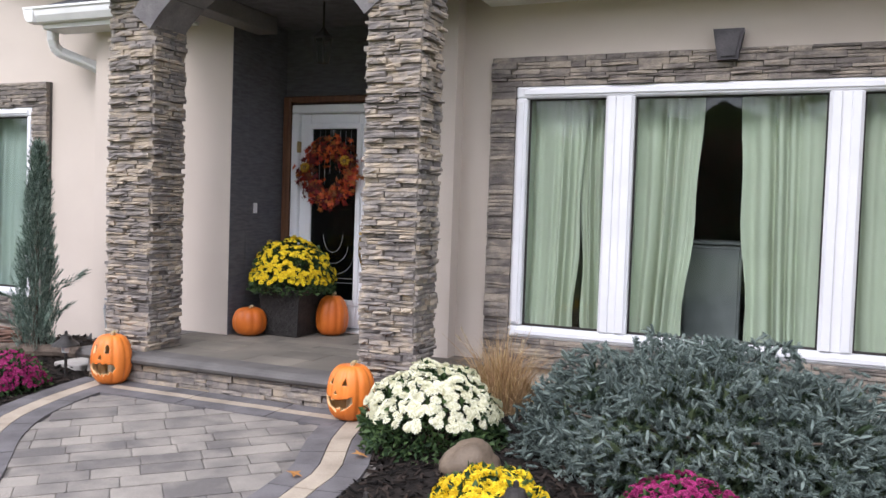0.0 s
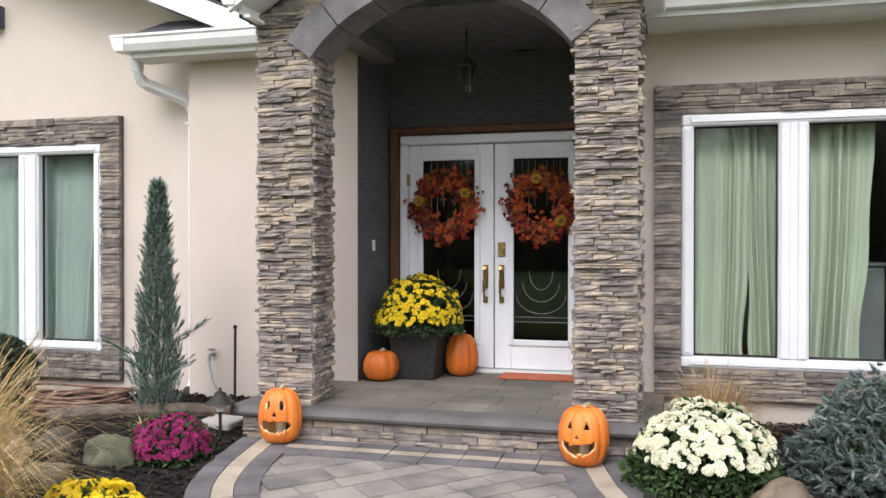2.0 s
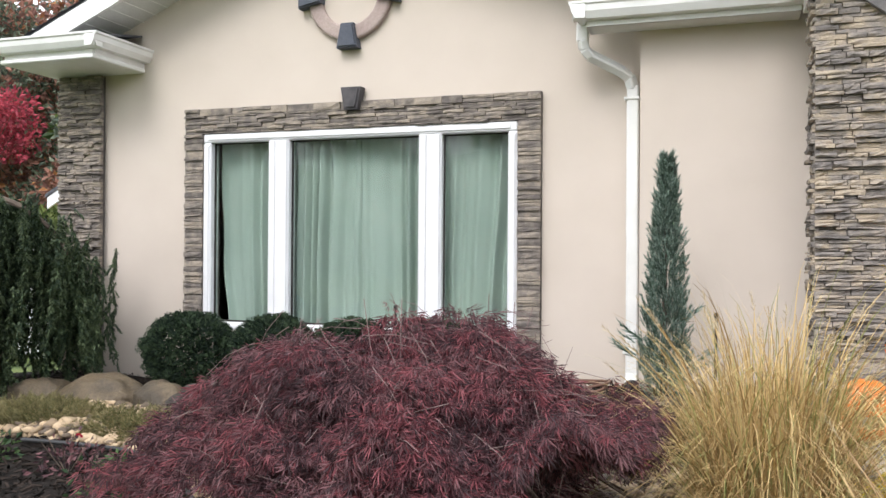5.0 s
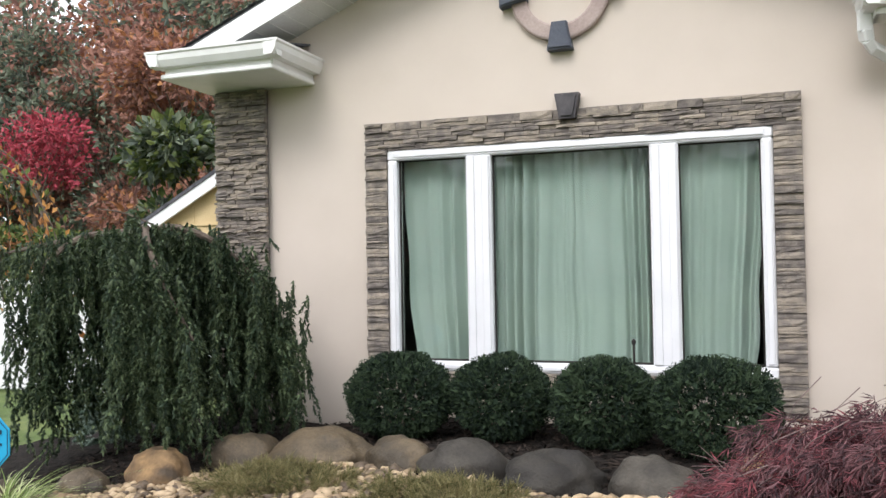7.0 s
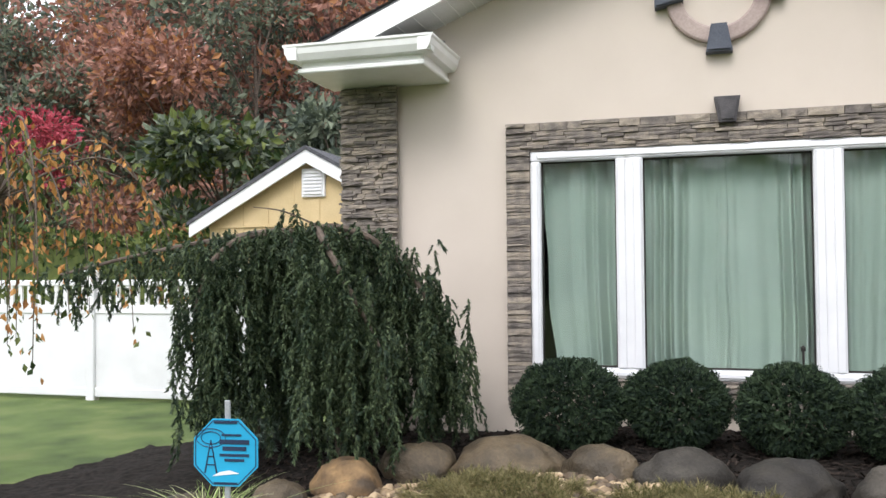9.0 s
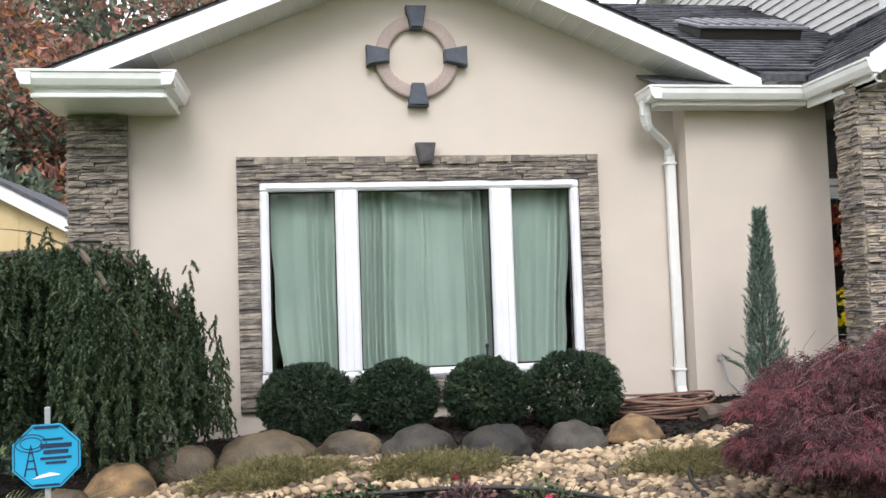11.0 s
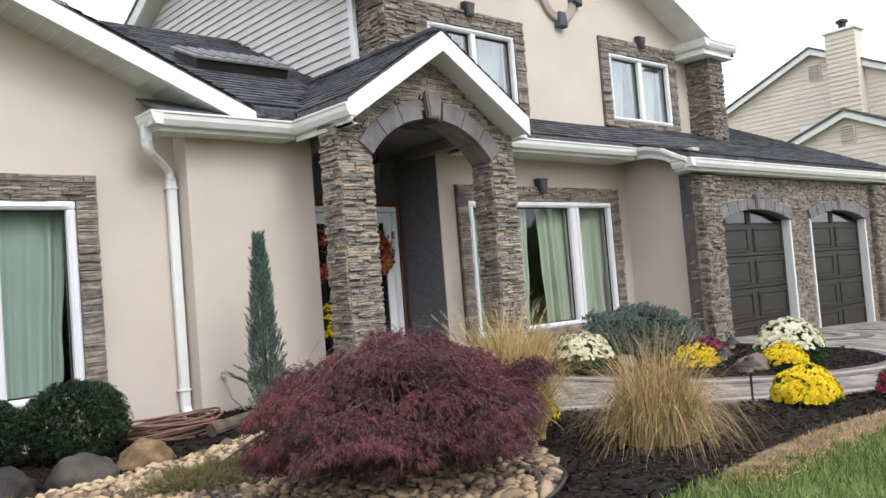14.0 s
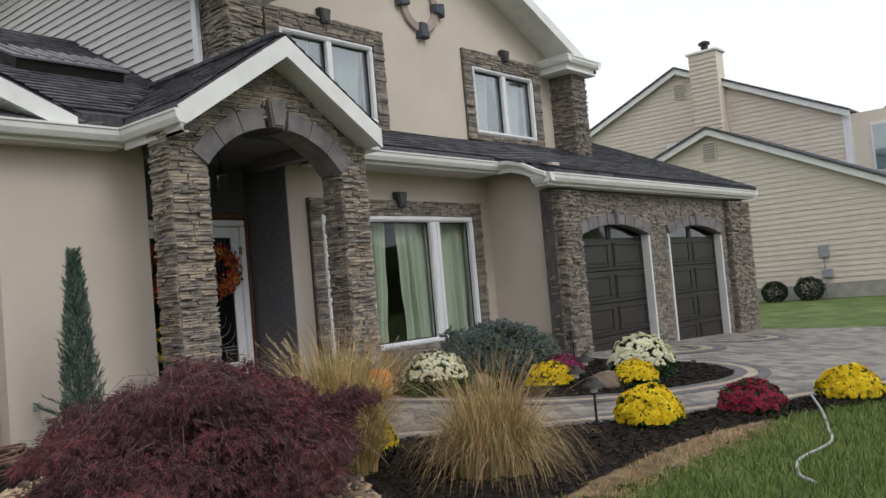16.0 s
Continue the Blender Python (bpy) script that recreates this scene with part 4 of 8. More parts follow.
# ---- windows ----
def curtain(name, x0, x1, y, z0, z1, folds, amp, material, label, lean=0.0, seed=0, flare=0.0, pull=0.0):
    """A hanging cloth with uneven folds; lean and pull draw its lower corners along."""
    r = np.random.default_rng(seed)
    ph = r.uniform(0, 6.28, 6)
    a, nx, nz = Acc(), max(40, int(folds * 14)), 12
    for j in range(nz + 1):
        s = j / nz
        for i in range(nx + 1):
            u = i / nx
            q = u + 0.05 * math.sin(2 * math.pi * 1.4 * u + ph[4]) + 0.012 * math.sin(5 * s + ph[3])
            grow = 0.65 + 0.6 * (1 - s)
            x = x0 + (x1 - x0) * u + lean * (1 - s) ** 1.4 * u + pull * (1 - s) ** 1.6 * (1 - u) + flare * (1 - s) * (u - 0.5)
            x += 0.014 * math.sin(13 * s + ph[2]) * (u**8 + (1 - u) ** 8) * (1.2 - s)
            env = 0.22 + 0.9 * (0.5 + 0.5 * math.sin(2 * math.pi * 1.15 * u + ph[5])) ** 2
            w = env * math.sin(2 * math.pi * folds * q + ph[0]) + 0.35 * math.sin(2 * math.pi * folds * 0.37 * q + ph[1] + s) + 0.22 * env * math.sin(2 * math.pi * folds * 2.1 * q + ph[2])
            a.v.append((x, y + amp * grow * w, z0 + (z1 - z0) * s))
    for j in range(nz):
        for i in range(nx):
            k = j * (nx + 1) + i
            a.f.append((k, k + 1, k + nx + 2, k + nx + 1))
    ob = part(name, a, material, None, "", True, fix=False)
    return tagged(ob, label, "curtain")


def window(name, rect, y, bars, label, glass, fw=0.085, proud=0.05):
    """A fixed window in a wall facing -y: frame, mullions (x0, x1) and one pane between each."""
    x0, x1, z0, z1 = rect
    w = thing(name, (x0, y, z0), label, "window", kind="structure")
    for nm, b in (("frame_top", (x0, x1, z1 - fw, z1)), ("frame_sill", (x0 - 0.01, x1 + 0.01, z0, z0 + fw * 0.95)), ("frame_side", (x0, x0 + fw, z0 + fw, z1 - fw)), ("frame_side", (x1 - fw, x1, z0 + fw, z1 - fw))):
        a = Acc().box(b[0], b[1], y - proud, y + 0.09, b[2], b[3], 0.012)
        a.box(b[0] + (0.02 if b[1] - b[0] < 0.2 else 0.06), b[1] - (0.02 if b[1] - b[0] < 0.2 else 0.06), y - proud - 0.012, y - proud + 0.01, b[2] + 0.022, b[3] - 0.022, 0.005)
        part(nm, a, M_white, w)
    edges = [x0 + fw]
    for b in bars:
        a = Acc().box(b[0], b[1], y - proud + 0.004, y + 0.09, z0 + fw * 0.9, z1 - fw * 0.9, 0.012)
        c = (b[0] + b[1]) / 2
        if b[1] - b[0] > 0.12:
            for q in (b[0] + 0.045, b[1] - 0.045):
                a.box(q - 0.03, q + 0.03, y - proud - 0.012, y - proud + 0.012, z0 + fw, z1 - fw, 0.006)
        part("mullion", a, M_white, w)
        edges += [b[0], b[1]]
    edges.append(x1 - fw)
    for e0, e1 in zip(edges[::2], edges[1::2]):
        p = part("pane", Acc().box(e0, e1, y + 0.035, y + 0.041, z0 + fw * 0.9, z1 - fw), glass, w)
        p.visible_shadow = False
        g = Acc()
        for q in ((e0, e0 + 0.012, z0 + fw, z1 - fw), (e1 - 0.012, e1, z0 + fw, z1 - fw), (e0, e1, z1 - fw - 0.012, z1 - fw), (e0, e1, z0 + fw * 0.9, z0 + fw + 0.012)):
            g.box(q[0], q[1], y + 0.015, y + 0.034, q[2], q[3])
        part("gasket", g, M_metal, w)
    return w


def keystone(name, x, y, z0, z1, wb, wt, material, parent, t=0.12):
    a = Acc().prism([(x - wb / 2, y, z0), (x + wb / 2, y, z0), (x + wt / 2, y, z1), (x - wt / 2, y, z1)], (0, -t, 0))
    a.prism([(x - wb / 2 + 0.02, y - t, z0 + 0.02), (x + wb / 2 - 0.02, y - t, z0 + 0.02), (x + wt / 2 - 0.02, y - t, z1 - 0.02), (x - wt / 2 + 0.02, y - t, z1 - 0.02)], (0, -0.015, 0))
    return part(name, a, material, parent)


window("window_1", LW, LW_Y, [(-9.537, -9.322), (-8.05, -7.835)], "large white three-light window with drawn sage curtains", M_glass)
window("window_2", RW, RW_Y, [(-1.505, -1.304), (-0.075, 0.130)], "large white three-light window with pale green curtains", M_glass)
window("window_3", UW1, UW_Y, [(-1.474, -1.374)], "white two-light upper window", M_glass_up, 0.07)
window("window_4", UW2, UW_Y, [(2.59, 2.70)], "white two-light upper window", M_glass_up, 0.07)
cy = LW_Y + 0.16
curtain("curtain", -10.16, -9.42, cy, 0.36, 2.16, 5, 0.046, M_curtain, "sage green curtain hanging inside the window", seed=1, pull=0.10)
curtain("curtain", -9.42, -8.66, cy, 0.36, 2.16, 7, 0.051, M_curtain, "sage green curtain hanging inside the window", seed=2)
curtain("curtain", -8.70, -7.9, cy + 0.02, 0.36, 2.16, 6, 0.055, M_curtain, "sage green curtain hanging inside the window", seed=3)
curtain("curtain", -7.9, -7.21, cy, 0.36, 2.16, 5, 0.046, M_curtain, "sage green curtain hanging inside the window", seed=4, lean=-0.10)
cy = RW_Y + 0.16
curtain("curtain", -2.10, -1.685, cy, 0.40, 2.18, 5, 0.04, M_curtain2, "pale green curtain hanging inside the window", seed=5, lean=-0.04)
curtain("curtain", -1.72, -1.38, cy + 0.02, 0.40, 2.18, 4, 0.04, M_curtain2, "pale green curtain parted at its lower edge", seed=9, pull=0.05)
curtain("curtain", -1.38, -0.852, cy, 0.40, 2.18, 6, 0.055, M_curtain2, "pale green curtain pulled partly open", seed=6, lean=-0.11)
curtain("curtain", -0.612, 0.03, cy, 0.40, 2.18, 6, 0.055, M_curtain2, "pale green curtain pulled partly open", seed=7, pull=0.09)
curtain("curtain", 0.04, 0.86, cy, 0.40, 2.18, 6, 0.06, M_curtain2, "pale green curtain hanging inside the window", seed=8)
for i, (u0, u1) in enumerate(((-2.27, -1.56), (-1.44, -0.64), (1.72, 2.48), (2.60, 3.40))):
    curtain("curtain", u0, u1, UW_Y + 0.2, 3.62, 4.75, 4, 0.045, M_curtain2, "sheer pale curtain behind the upper window", seed=20 + i, flare=-0.25)


def surround(name, rect, out, y, seed, label, key, single=True, material=None, far=None):
    """A stone band round a window: rect is the opening, out the band's outer edges."""
    x0, x1, z0, z1 = rect
    a0, a1, b0, b1 = out
    s = thing(name, ((a0 + a1) / 2, y, b0), label, "stone surround", kind="structure")
    back = Acc()
    for q in ((a0, a1, z1, b1), (a0, x0, b0, z1), (x1, a1, b0, z1), (x0, x1, b0, z0)):
        if q[3] - q[2] > 0.01:
            back.box(q[0], q[1], y - 0.03, y, q[2], q[3])
    part("mortar_bed", back, M_mortar, s)
    mt, fr = material or M_dstone, far or M_dstone_far
    kw = dict(material=mt, far=fr, single=single, depth=(0.022, 0.05))
    veneer(s, (a0, y - 0.03, z1), (1, 0, 0), a1 - a0, b1 - z1, seed, lens=(0.1, 0.32), **kw)
    veneer(s, (a0, y - 0.03, b0), (1, 0, 0), x0 - a0, z1 - b0, seed + 1, rows=(0.03, 0.062), lens=(0.2, 0.5), **kw)
    veneer(s, (x1, y - 0.03, b0), (1, 0, 0), a1 - x1, z1 - b0, seed + 2, rows=(0.03, 0.062), lens=(0.2, 0.5), **kw)
    if z0 - b0 > 0.03:
        veneer(s, (x0, y - 0.03, b0), (1, 0, 0), x1 - x0, z0 - b0, seed + 3, lens=(0.1, 0.32), **kw)
    keystone("keystone", key, y - 0.02, b1 - 0.085, b1 + 0.115, 0.127, 0.195, M_keydark, s, 0.10)
    return s


surround("window_surround", LW, (-10.44, -6.957, 0.065, 2.415), LW_Y, 11, "ledge stone band round the window with dark keystone", -8.668)
surround("window_surround", RW, (-2.355, 1.135, 0.17, 2.425), RW_Y, 21, "ledge stone band round the window with dark keystone", -0.699)
surround("window_surround", UW1, (-2.525, -0.355, 3.45, 4.975), UW_Y, 31, "grey ledge stone band round the upper window", -1.51, False)
surround("window_surround", UW2, (1.535, 3.75, 3.55, 5.07), UW_Y, 41, "grey ledge stone band round the upper window", 2.676, False)


def medallion(x, y, z, label, sc=1.0):
    t = thing("medallion", (x, y, z), label, "medallion")
    a = Acc()
    seg = 48
    for r, yy in ((0.42, y), (0.42, y - 0.05), (0.405, y - 0.06), (0.305, y - 0.06), (0.29, y - 0.05), (0.29, y)):
        a.v += [(x + sc * r * math.cos(2 * math.pi * k / seg), yy, z + sc * r * math.sin(2 * math.pi * k / seg)) for k in range(seg)]
    for i in range(5):
        a.f += [(i * seg + k, i * seg + (k + 1) % seg, (i + 1) * seg + (k + 1) % seg, (i + 1) * seg + k) for k in range(seg)]
    part("ring", a, M_ring, t, "mauve cast ring")
    for k in range(4):
        an = math.pi / 2 * k
        pts = []
        for r, w in ((0.275, -0.062), (0.275, 0.062), (0.505, 0.105), (0.505, -0.105)):
            pts.append((x + sc * (r * math.cos(an) - w * math.sin(an)), y, z + sc * (r * math.sin(an) + w * math.cos(an))))
        b = Acc().prism(pts, (0, -0.10, 0))
        c = Vector((x + sc * 0.39 * math.cos(an), y, z + sc * 0.39 * math.sin(an)))
        b.prism([tuple(c + (Vector(p) - c) * 0.86 + Vector((0, -0.10, 0))) for p in pts], (0, -0.018, 0))
        part("keystone", b, M_keyblue, t, "slate blue keystone")
    return t


medallion(-8.72, LW_Y, 3.376, "round mauve medallion with four slate blue keystones on the gable", 0.965)
medallion(0.566, UW_Y, 5.58, "round mauve medallion with four slate blue keystones on the upper gable", 1.05)

# ---- stone pillars, portico arch, garage front ----
def pillar(name, x0, x1, y0, y1, z0, z1, seed, label, faces="frlb", single="frl", group="portico pillars", material=None, far=None, depth=(0.022, 0.068)):
    p = thing(name, ((x0 + x1) / 2, (y0 + y1) / 2, z0), label, "pillar", group)
    part("core", Acc().box(x0, x1, y0, y1, z0, z1), M_mortar, p)
    for k, (ch, o, u, w) in enumerate((("f", (x0 - 0.03, y0, z0), (1, 0, 0), x1 - x0 + 0.06), ("r", (x1, y0 - 0.03, z0), (0, 1, 0), y1 - y0 + 0.06), ("b", (x1 + 0.03, y1, z0), (-1, 0, 0), x1 - x0 + 0.06), ("l", (x0, y1 + 0.03, z0), (0, -1, 0), y1 - y0 + 0.06))):
        if ch in faces:
            veneer(p, o, u, w, z1 - z0, seed + k, material or M_stone, far or M_stone_far, single=ch in single, depth=depth, rows=(0.016, 0.04), lens=(0.06, 0.22))
    return p


PZ = 0.19
pillar("portico_pillar", -4.935, -4.595, 5.175, 5.45, PZ, 2.85, 51, "tan and grey ledge stone pillar on the porch")
pillar("portico_pillar", -2.772, -2.45, 5.165, 5.42, PZ, 2.85, 61, "tan and grey ledge stone pillar on the porch")
# Gable front with a segmental arch.
AX, ASP, AR = -3.695, 2.53, 1.11
ACZ = 2.97 - AR
arch = thing("portico_arch", (AX, 5.3, ASP), "ledge stone entry gable with grey cast stone arch and keystone", "arch")
a = Acc()
n = 18
half = math.asin(0.885 / AR)
arc = [(AX + AR * math.sin(-half + 2 * half * k / n), ACZ + AR * math.cos(-half + 2 * half * k / n)) for k in range(n + 1)]
tops = lambda x: z_port(x) - 0.21
pts = [(-4.96, 5.17, 2.5), (AX - 0.885, 5.17, 2.5)] + [(x, 5.17, z) for x, z in arc] + [(AX + 0.885, 5.17, 2.5), (-2.43, 5.17, 2.5), (-2.43, 5.17, tops(-2.43)), (-3.715, 5.17, tops(-3.715)), (-4.96, 5.17, tops(-4.96))]
a.prism(pts, (0, 0.28, 0))
part("arch_core", a, M_mortar, arch)
keep_gable = lambda u, v: (2.5 + v) < tops(-4.98 + u) - 0.02 and math.hypot(-4.98 + u - AX, 2.5 + v - ACZ) > AR + 0.10 and not (2.5 + v < 2.80 and (u < 0.43 or u > 2.16)) and not (abs(-4.98 + u - AX) < 0.88 and 2.5 + v < ASP)
veneer(arch, (-4.98, 5.17, 2.5), (1, 0, 0), 2.57, 1.2, 71, keep=keep_gable)
nv = 7
for k in range(nv):
    t0, t1 = -half + 2 * half * k / nv + 0.004, -half + 2 * half * (k + 1) / nv - 0.004
    if k == nv // 2:
        continue
    ro = AR + 0.20
    ri = AR - 0.012
    pts = [(AX + ri * math.sin(t), 5.105, ACZ + ri * math.cos(t)) for t in (t0, t0 + (t1 - t0) * 0.25, (t0 + t1) / 2, t0 + (t1 - t0) * 0.75, t1)] + [(AX + ro * math.sin(t), 5.105, ACZ + ro * math.cos(t)) for t in (t1, (t0 + t1) / 2, t0)]
    part("voussoir", Acc().prism(pts, (0, 0.352, 0)), M_trimstone, arch, "grey cast stone arch piece")
keystone("keystone", AX - 0.01, 5.12, 2.955, 3.24, 0.16, 0.22, M_trimstone, arch, 0.06)
# Corner strips of stone.
pillar("corner_strip", -11.88, -11.42, LW_Y - 0.06, LW_Y + 0.3, -0.12, 2.80, 81, "grey ledge stone corner strip on the stucco wing", "fl", "f", "corner strips", M_dstone, M_dstone_far)
pillar("corner_strip", 4.22, 4.64, 6.22, 6.64, 3.36, 4.93, 91, "grey ledge stone pilaster of the upper storey", "fl", "", "corner strips", M_dstone, M_dstone_far)
pillar("corner_strip", -3.44, -3.03, 6.10, 6.64, 3.3, 4.93, 95, "grey ledge stone corner of the upper storey", "fl", "", "corner strips", M_dstone, M_dstone_far)
# Garage front.
GY = 5.02
D1, D2 = (1.93, 4.24), (5.0, 7.38)
GS, GR = 1.78, 0.18


def garage_front():
    g = thing("garage_front", (4.8, GY, -0.2), "grey ledge stone garage front with two arched openings", "garage front", kind="structure")
    a = Acc().box(1.3, D1[0], GY, GY + 0.2, -0.5, 2.5).box(D1[1], D2[0], GY, GY + 0.2, -0.5, 2.5).box(D2[1], 8.80, GY, GY + 0.2, -0.5, 2.5)
    for x0, x1 in (D1, D2):
        m = 12
        zz = [GS + GR * math.sin(math.pi * k / m) ** 0.85 for k in range(m + 1)]
        for k in range(m):
            xa, xb = x0 + (x1 - x0) * k / m, x0 + (x1 - x0) * (k + 1) / m
            a.prism([(xa, GY, zz[k]), (xb, GY, zz[k + 1]), (xb, GY, 2.5), (xa, GY, 2.5)], (0, 0.2, 0))
    part("wall_core", a, M_mortar, g)

    def keep(u, v):
        x, z = 1.3 + u, GS + v
        for x0, x1 in (D1, D2):
            if x0 - 0.03 < x < x1 + 0.03 and z < GS + GR * math.sin(math.pi * min(1, max(0, (x - x0) / (x1 - x0)))) ** 0.85 + 0.12:
                return False
        return True

    for k, (xa, xb) in enumerate(((1.3, D1[0] - 0.022), (D1[1] + 0.022, D2[0] - 0.022), (D2[1] + 0.022, 8.8))):
        veneer(g, (xa, GY, -0.4), (1, 0, 0), xb - xa, GS + 0.4, 101 + k, M_dstone, M_dstone_far, single=False)
    veneer(g, (1.3, GY, GS + 0.001), (1, 0, 0), 7.5, 2.479 - GS, 104, M_dstone, M_dstone_far, single=False, keep=keep)
    for x0, x1 in (D1, D2):
        m = 8
        for k in range(m):
            s0, s1 = k / m, (k + 1) / m
            f = lambda s, d: (x0 + (x1 - x0) * s + (s - 0.5) * 2 * d * 0.55, GY - 0.075, GS + GR * math.sin(math.pi * s) ** 0.85 + d)
            part("voussoir", Acc().prism([f(s0 + 0.004, 0), f(s1 - 0.004, 0), f(s1 - 0.004, 0.17), f(s0 + 0.004, 0.17)], (0, 0.1, 0)), M_trimstone, g, "grey cast stone arch piece")
        c = (x0 + x1) / 2
        keystone("keystone", c, GY - 0.03, GS + GR - 0.01, GS + GR + 0.24, 0.11, 0.16, M_trimstone, g, 0.07)
        for xj, e in ((x0, 1), (x1, -1)):
            part("jamb", Acc().box(min(xj - 0.02 * e, xj + 0.035 * e), max(xj - 0.02 * e, xj + 0.035 * e), GY - 0.05, GY + 0.097, -0.5, GS + 0.03, 0.006), M_soffit, g, "white door jamb")
    return g


garage_front()
pillar("garage_pillar", 1.36, 1.80, 4.90, GY + 0.12, -0.3, 2.45, 111, "grey ledge stone garage pillar", "frl", "fl", "garage pillars", M_dstone, M_dstone_far)
pillar("garage_pillar", 7.72, 8.72, 4.90, GY + 0.12, -0.5, 2.45, 121, "grey ledge stone garage pillar", "frl", "fl", "garage pillars", M_dstone, M_dstone_far)


def garage_door(x0, x1):
    y = GY + 0.1
    d = thing("garage_door", ((x0 + x1) / 2, y, -0.2), "dark brown panelled garage door with arched glazed top, closed", "garage door", "garage doors")
    zb = -0.36
    hs = (GS - 0.05 - zb) / 4
    for k in range(4):
        z0 = zb + k * hs
        a = Acc().box(x0, x1, y, y + 0.05, z0 + 0.006, z0 + hs - 0.006, 0.006)
        sec = part("door_section", a, M_garage, d)
        for c in range(2):
            w = (x1 - x0) / 2
            xa, xb = x0 + c * w + 0.09, x0 + (c + 1) * w - 0.09
            b = Acc()
            for q in ((xa, xb, z0 + 0.07, z0 + 0.10), (xa, xb, z0 + hs - 0.10, z0 + hs - 0.07), (xa, xa + 0.03, z0 + 0.07, z0 + hs - 0.07), (xb - 0.03, xb, z0 + 0.07, z0 + hs - 0.07)):
                b.box(q[0], q[1], y - 0.018, y + 0.004, q[2], q[3], 0.006)
            b.box(xa + 0.06, xb - 0.06, y - 0.010, y + 0.004, z0 + 0.13, z0 + hs - 0.13, 0.008)
            part("raised_panel", b, M_garage, sec)
    a = Acc().box(x0, x1, y + 0.02, y + 0.05, GS - 0.06, GS + GR + 0.05)
    part("top_panel", a, M_garage, d)
    m = (x0 + x1) / 2
    for xa, xb in ((x0 + 0.06, m - 0.07), (m + 0.07, x1 - 0.06)):
        part("pane", Acc().box(xa, xb, y + 0.008, y + 0.016, GS - 0.03, GS + GR + 0.03), M_glass_door, d, "dark arched glass light")
    part("stile", Acc().box(m - 0.07, m + 0.07, y - 0.01, y + 0.02, GS - 0.05, GS + GR + 0.04, 0.005).box(m - 0.012, m + 0.012, y - 0.016, y, GS - 0.05, GS + GR), M_garage, d)
    return d


garage_door(*D1)
garage_door(*D2)
# Wall colour carries the gloom behind the garage doors.
setting("wall_garage_inner", Acc().box(1.7, 8.7, 5.3, 5.4, -0.5, 2.4), M_unlit, "dark wall inside the garage")
setting("wall_garage_right", Acc().box(8.63, 8.80, 5.2, 9.5, -0.5, 2.9), M_stucco, "stucco side wall of the garage")

# Lap siding on the upper side wall.
sid = thing("siding", (-3.5, 9.5, 3.5), "light grey lap siding on the upper side wall", "siding", kind="structure")
z = 3.30
while z < ZR - 0.1:
    reach = (ZR - z - 0.03) / SL
    y0, y1 = max(6.70, YR - reach), min(14.9, YR + reach)
    a = Acc().prism([(-3.5, y0, z), (-3.535, y0, z), (-3.508, y0, z + 0.125), (-3.5, y0, z + 0.125)], (0, y1 - y0, 0))
    part("siding_board", a, M_siding, sid)
    z += 0.118
part("corner_post", Acc().box(-3.56, -3.49, 6.60, 6.70, 3.3, 5.0, 0.008), M_white, sid)
# Low ribbed vent on the roof.
vent = thing("roof_vent", (-4.6, 7.5, 3.9), "grey ribbed skylight cover on the shingle roof", "roof vent")
sl = math.atan(0.43)
m = Matrix.Translation((-4.75, 7.55, z_main(-4.75, 7.55) + 0.13)) @ Matrix.Rotation(sl, 4, "X")
part("curb", Acc().box(-0.62, 0.62, -0.32, 0.32, -0.18, 0.02, 0.01, m), M_garage, vent)
part("cover", Acc().box(-0.66, 0.66, -0.36, 0.36, 0.02, 0.06, 0.015, m), M_panel, vent)
for i in range(9):
    part("rib", Acc().box(-0.6 + i * 0.145, -0.55 + i * 0.145, -0.34, 0.34, 0.06, 0.085, 0.01, m), M_panel, vent)


# ---- porch ----
porch = setting("floor_porch", Acc().box(-5.0, -2.28, 5.07, 6.95, -0.3, 0.13), M_mortar, "raised stone porch in front of the entry door")
veneer(porch, (-5.03, 5.07, -0.04), (1, 0, 0), 2.78, 0.165, 131, rows=(0.03, 0.068), lens=(0.1, 0.34), depth=(0.02, 0.06))
veneer(porch, (-5.0, 6.1, -0.04), (0, -1, 0), 1.05, 0.165, 132, rows=(0.03, 0.068), lens=(0.1, 0.34), depth=(0.02, 0.06))
NOSE = [(0.0, -0.014), (0.0, 0.062), (-0.15, 0.062), (-0.185, 0.056), (-0.21, 0.042), (-0.223, 0.022), (-0.217, 0.003), (-0.2, -0.01), (-0.17, -0.014)]
x = -5.10
for w in (0.46, 0.47, 0.45, 0.47, 0.46, 0.47):
    a = Acc().prism([(x + 0.0006, 5.20 + o, 0.130 + z) for o, z in NOSE], (w - 0.0012, 0, 0))
    part("bullnose", a, M_bull, porch, "dark grey rounded step edge")
    x += w
a = Acc().prism([(-5.0 + 0.0, 5.2, 0.13), (-5.10, 5.2, 0.13), (-5.10, 5.2, 0.19), (-4.93, 5.2, 0.192)], (0, 0.95, 0))
part("bullnose", a, M_bull, porch, "dark grey rounded step edge")
rng = np.random.default_rng(15)
PAVER_MESH = {}


def paver_mesh(material):
    if material.name not in PAVER_MESH:
        PAVER_MESH[material.name] = mesh_of("paver", Acc().box(-0.5, 0.5, -0.5, 0.5, -1, 0, 0.03), material)
    return PAVER_MESH[material.name]


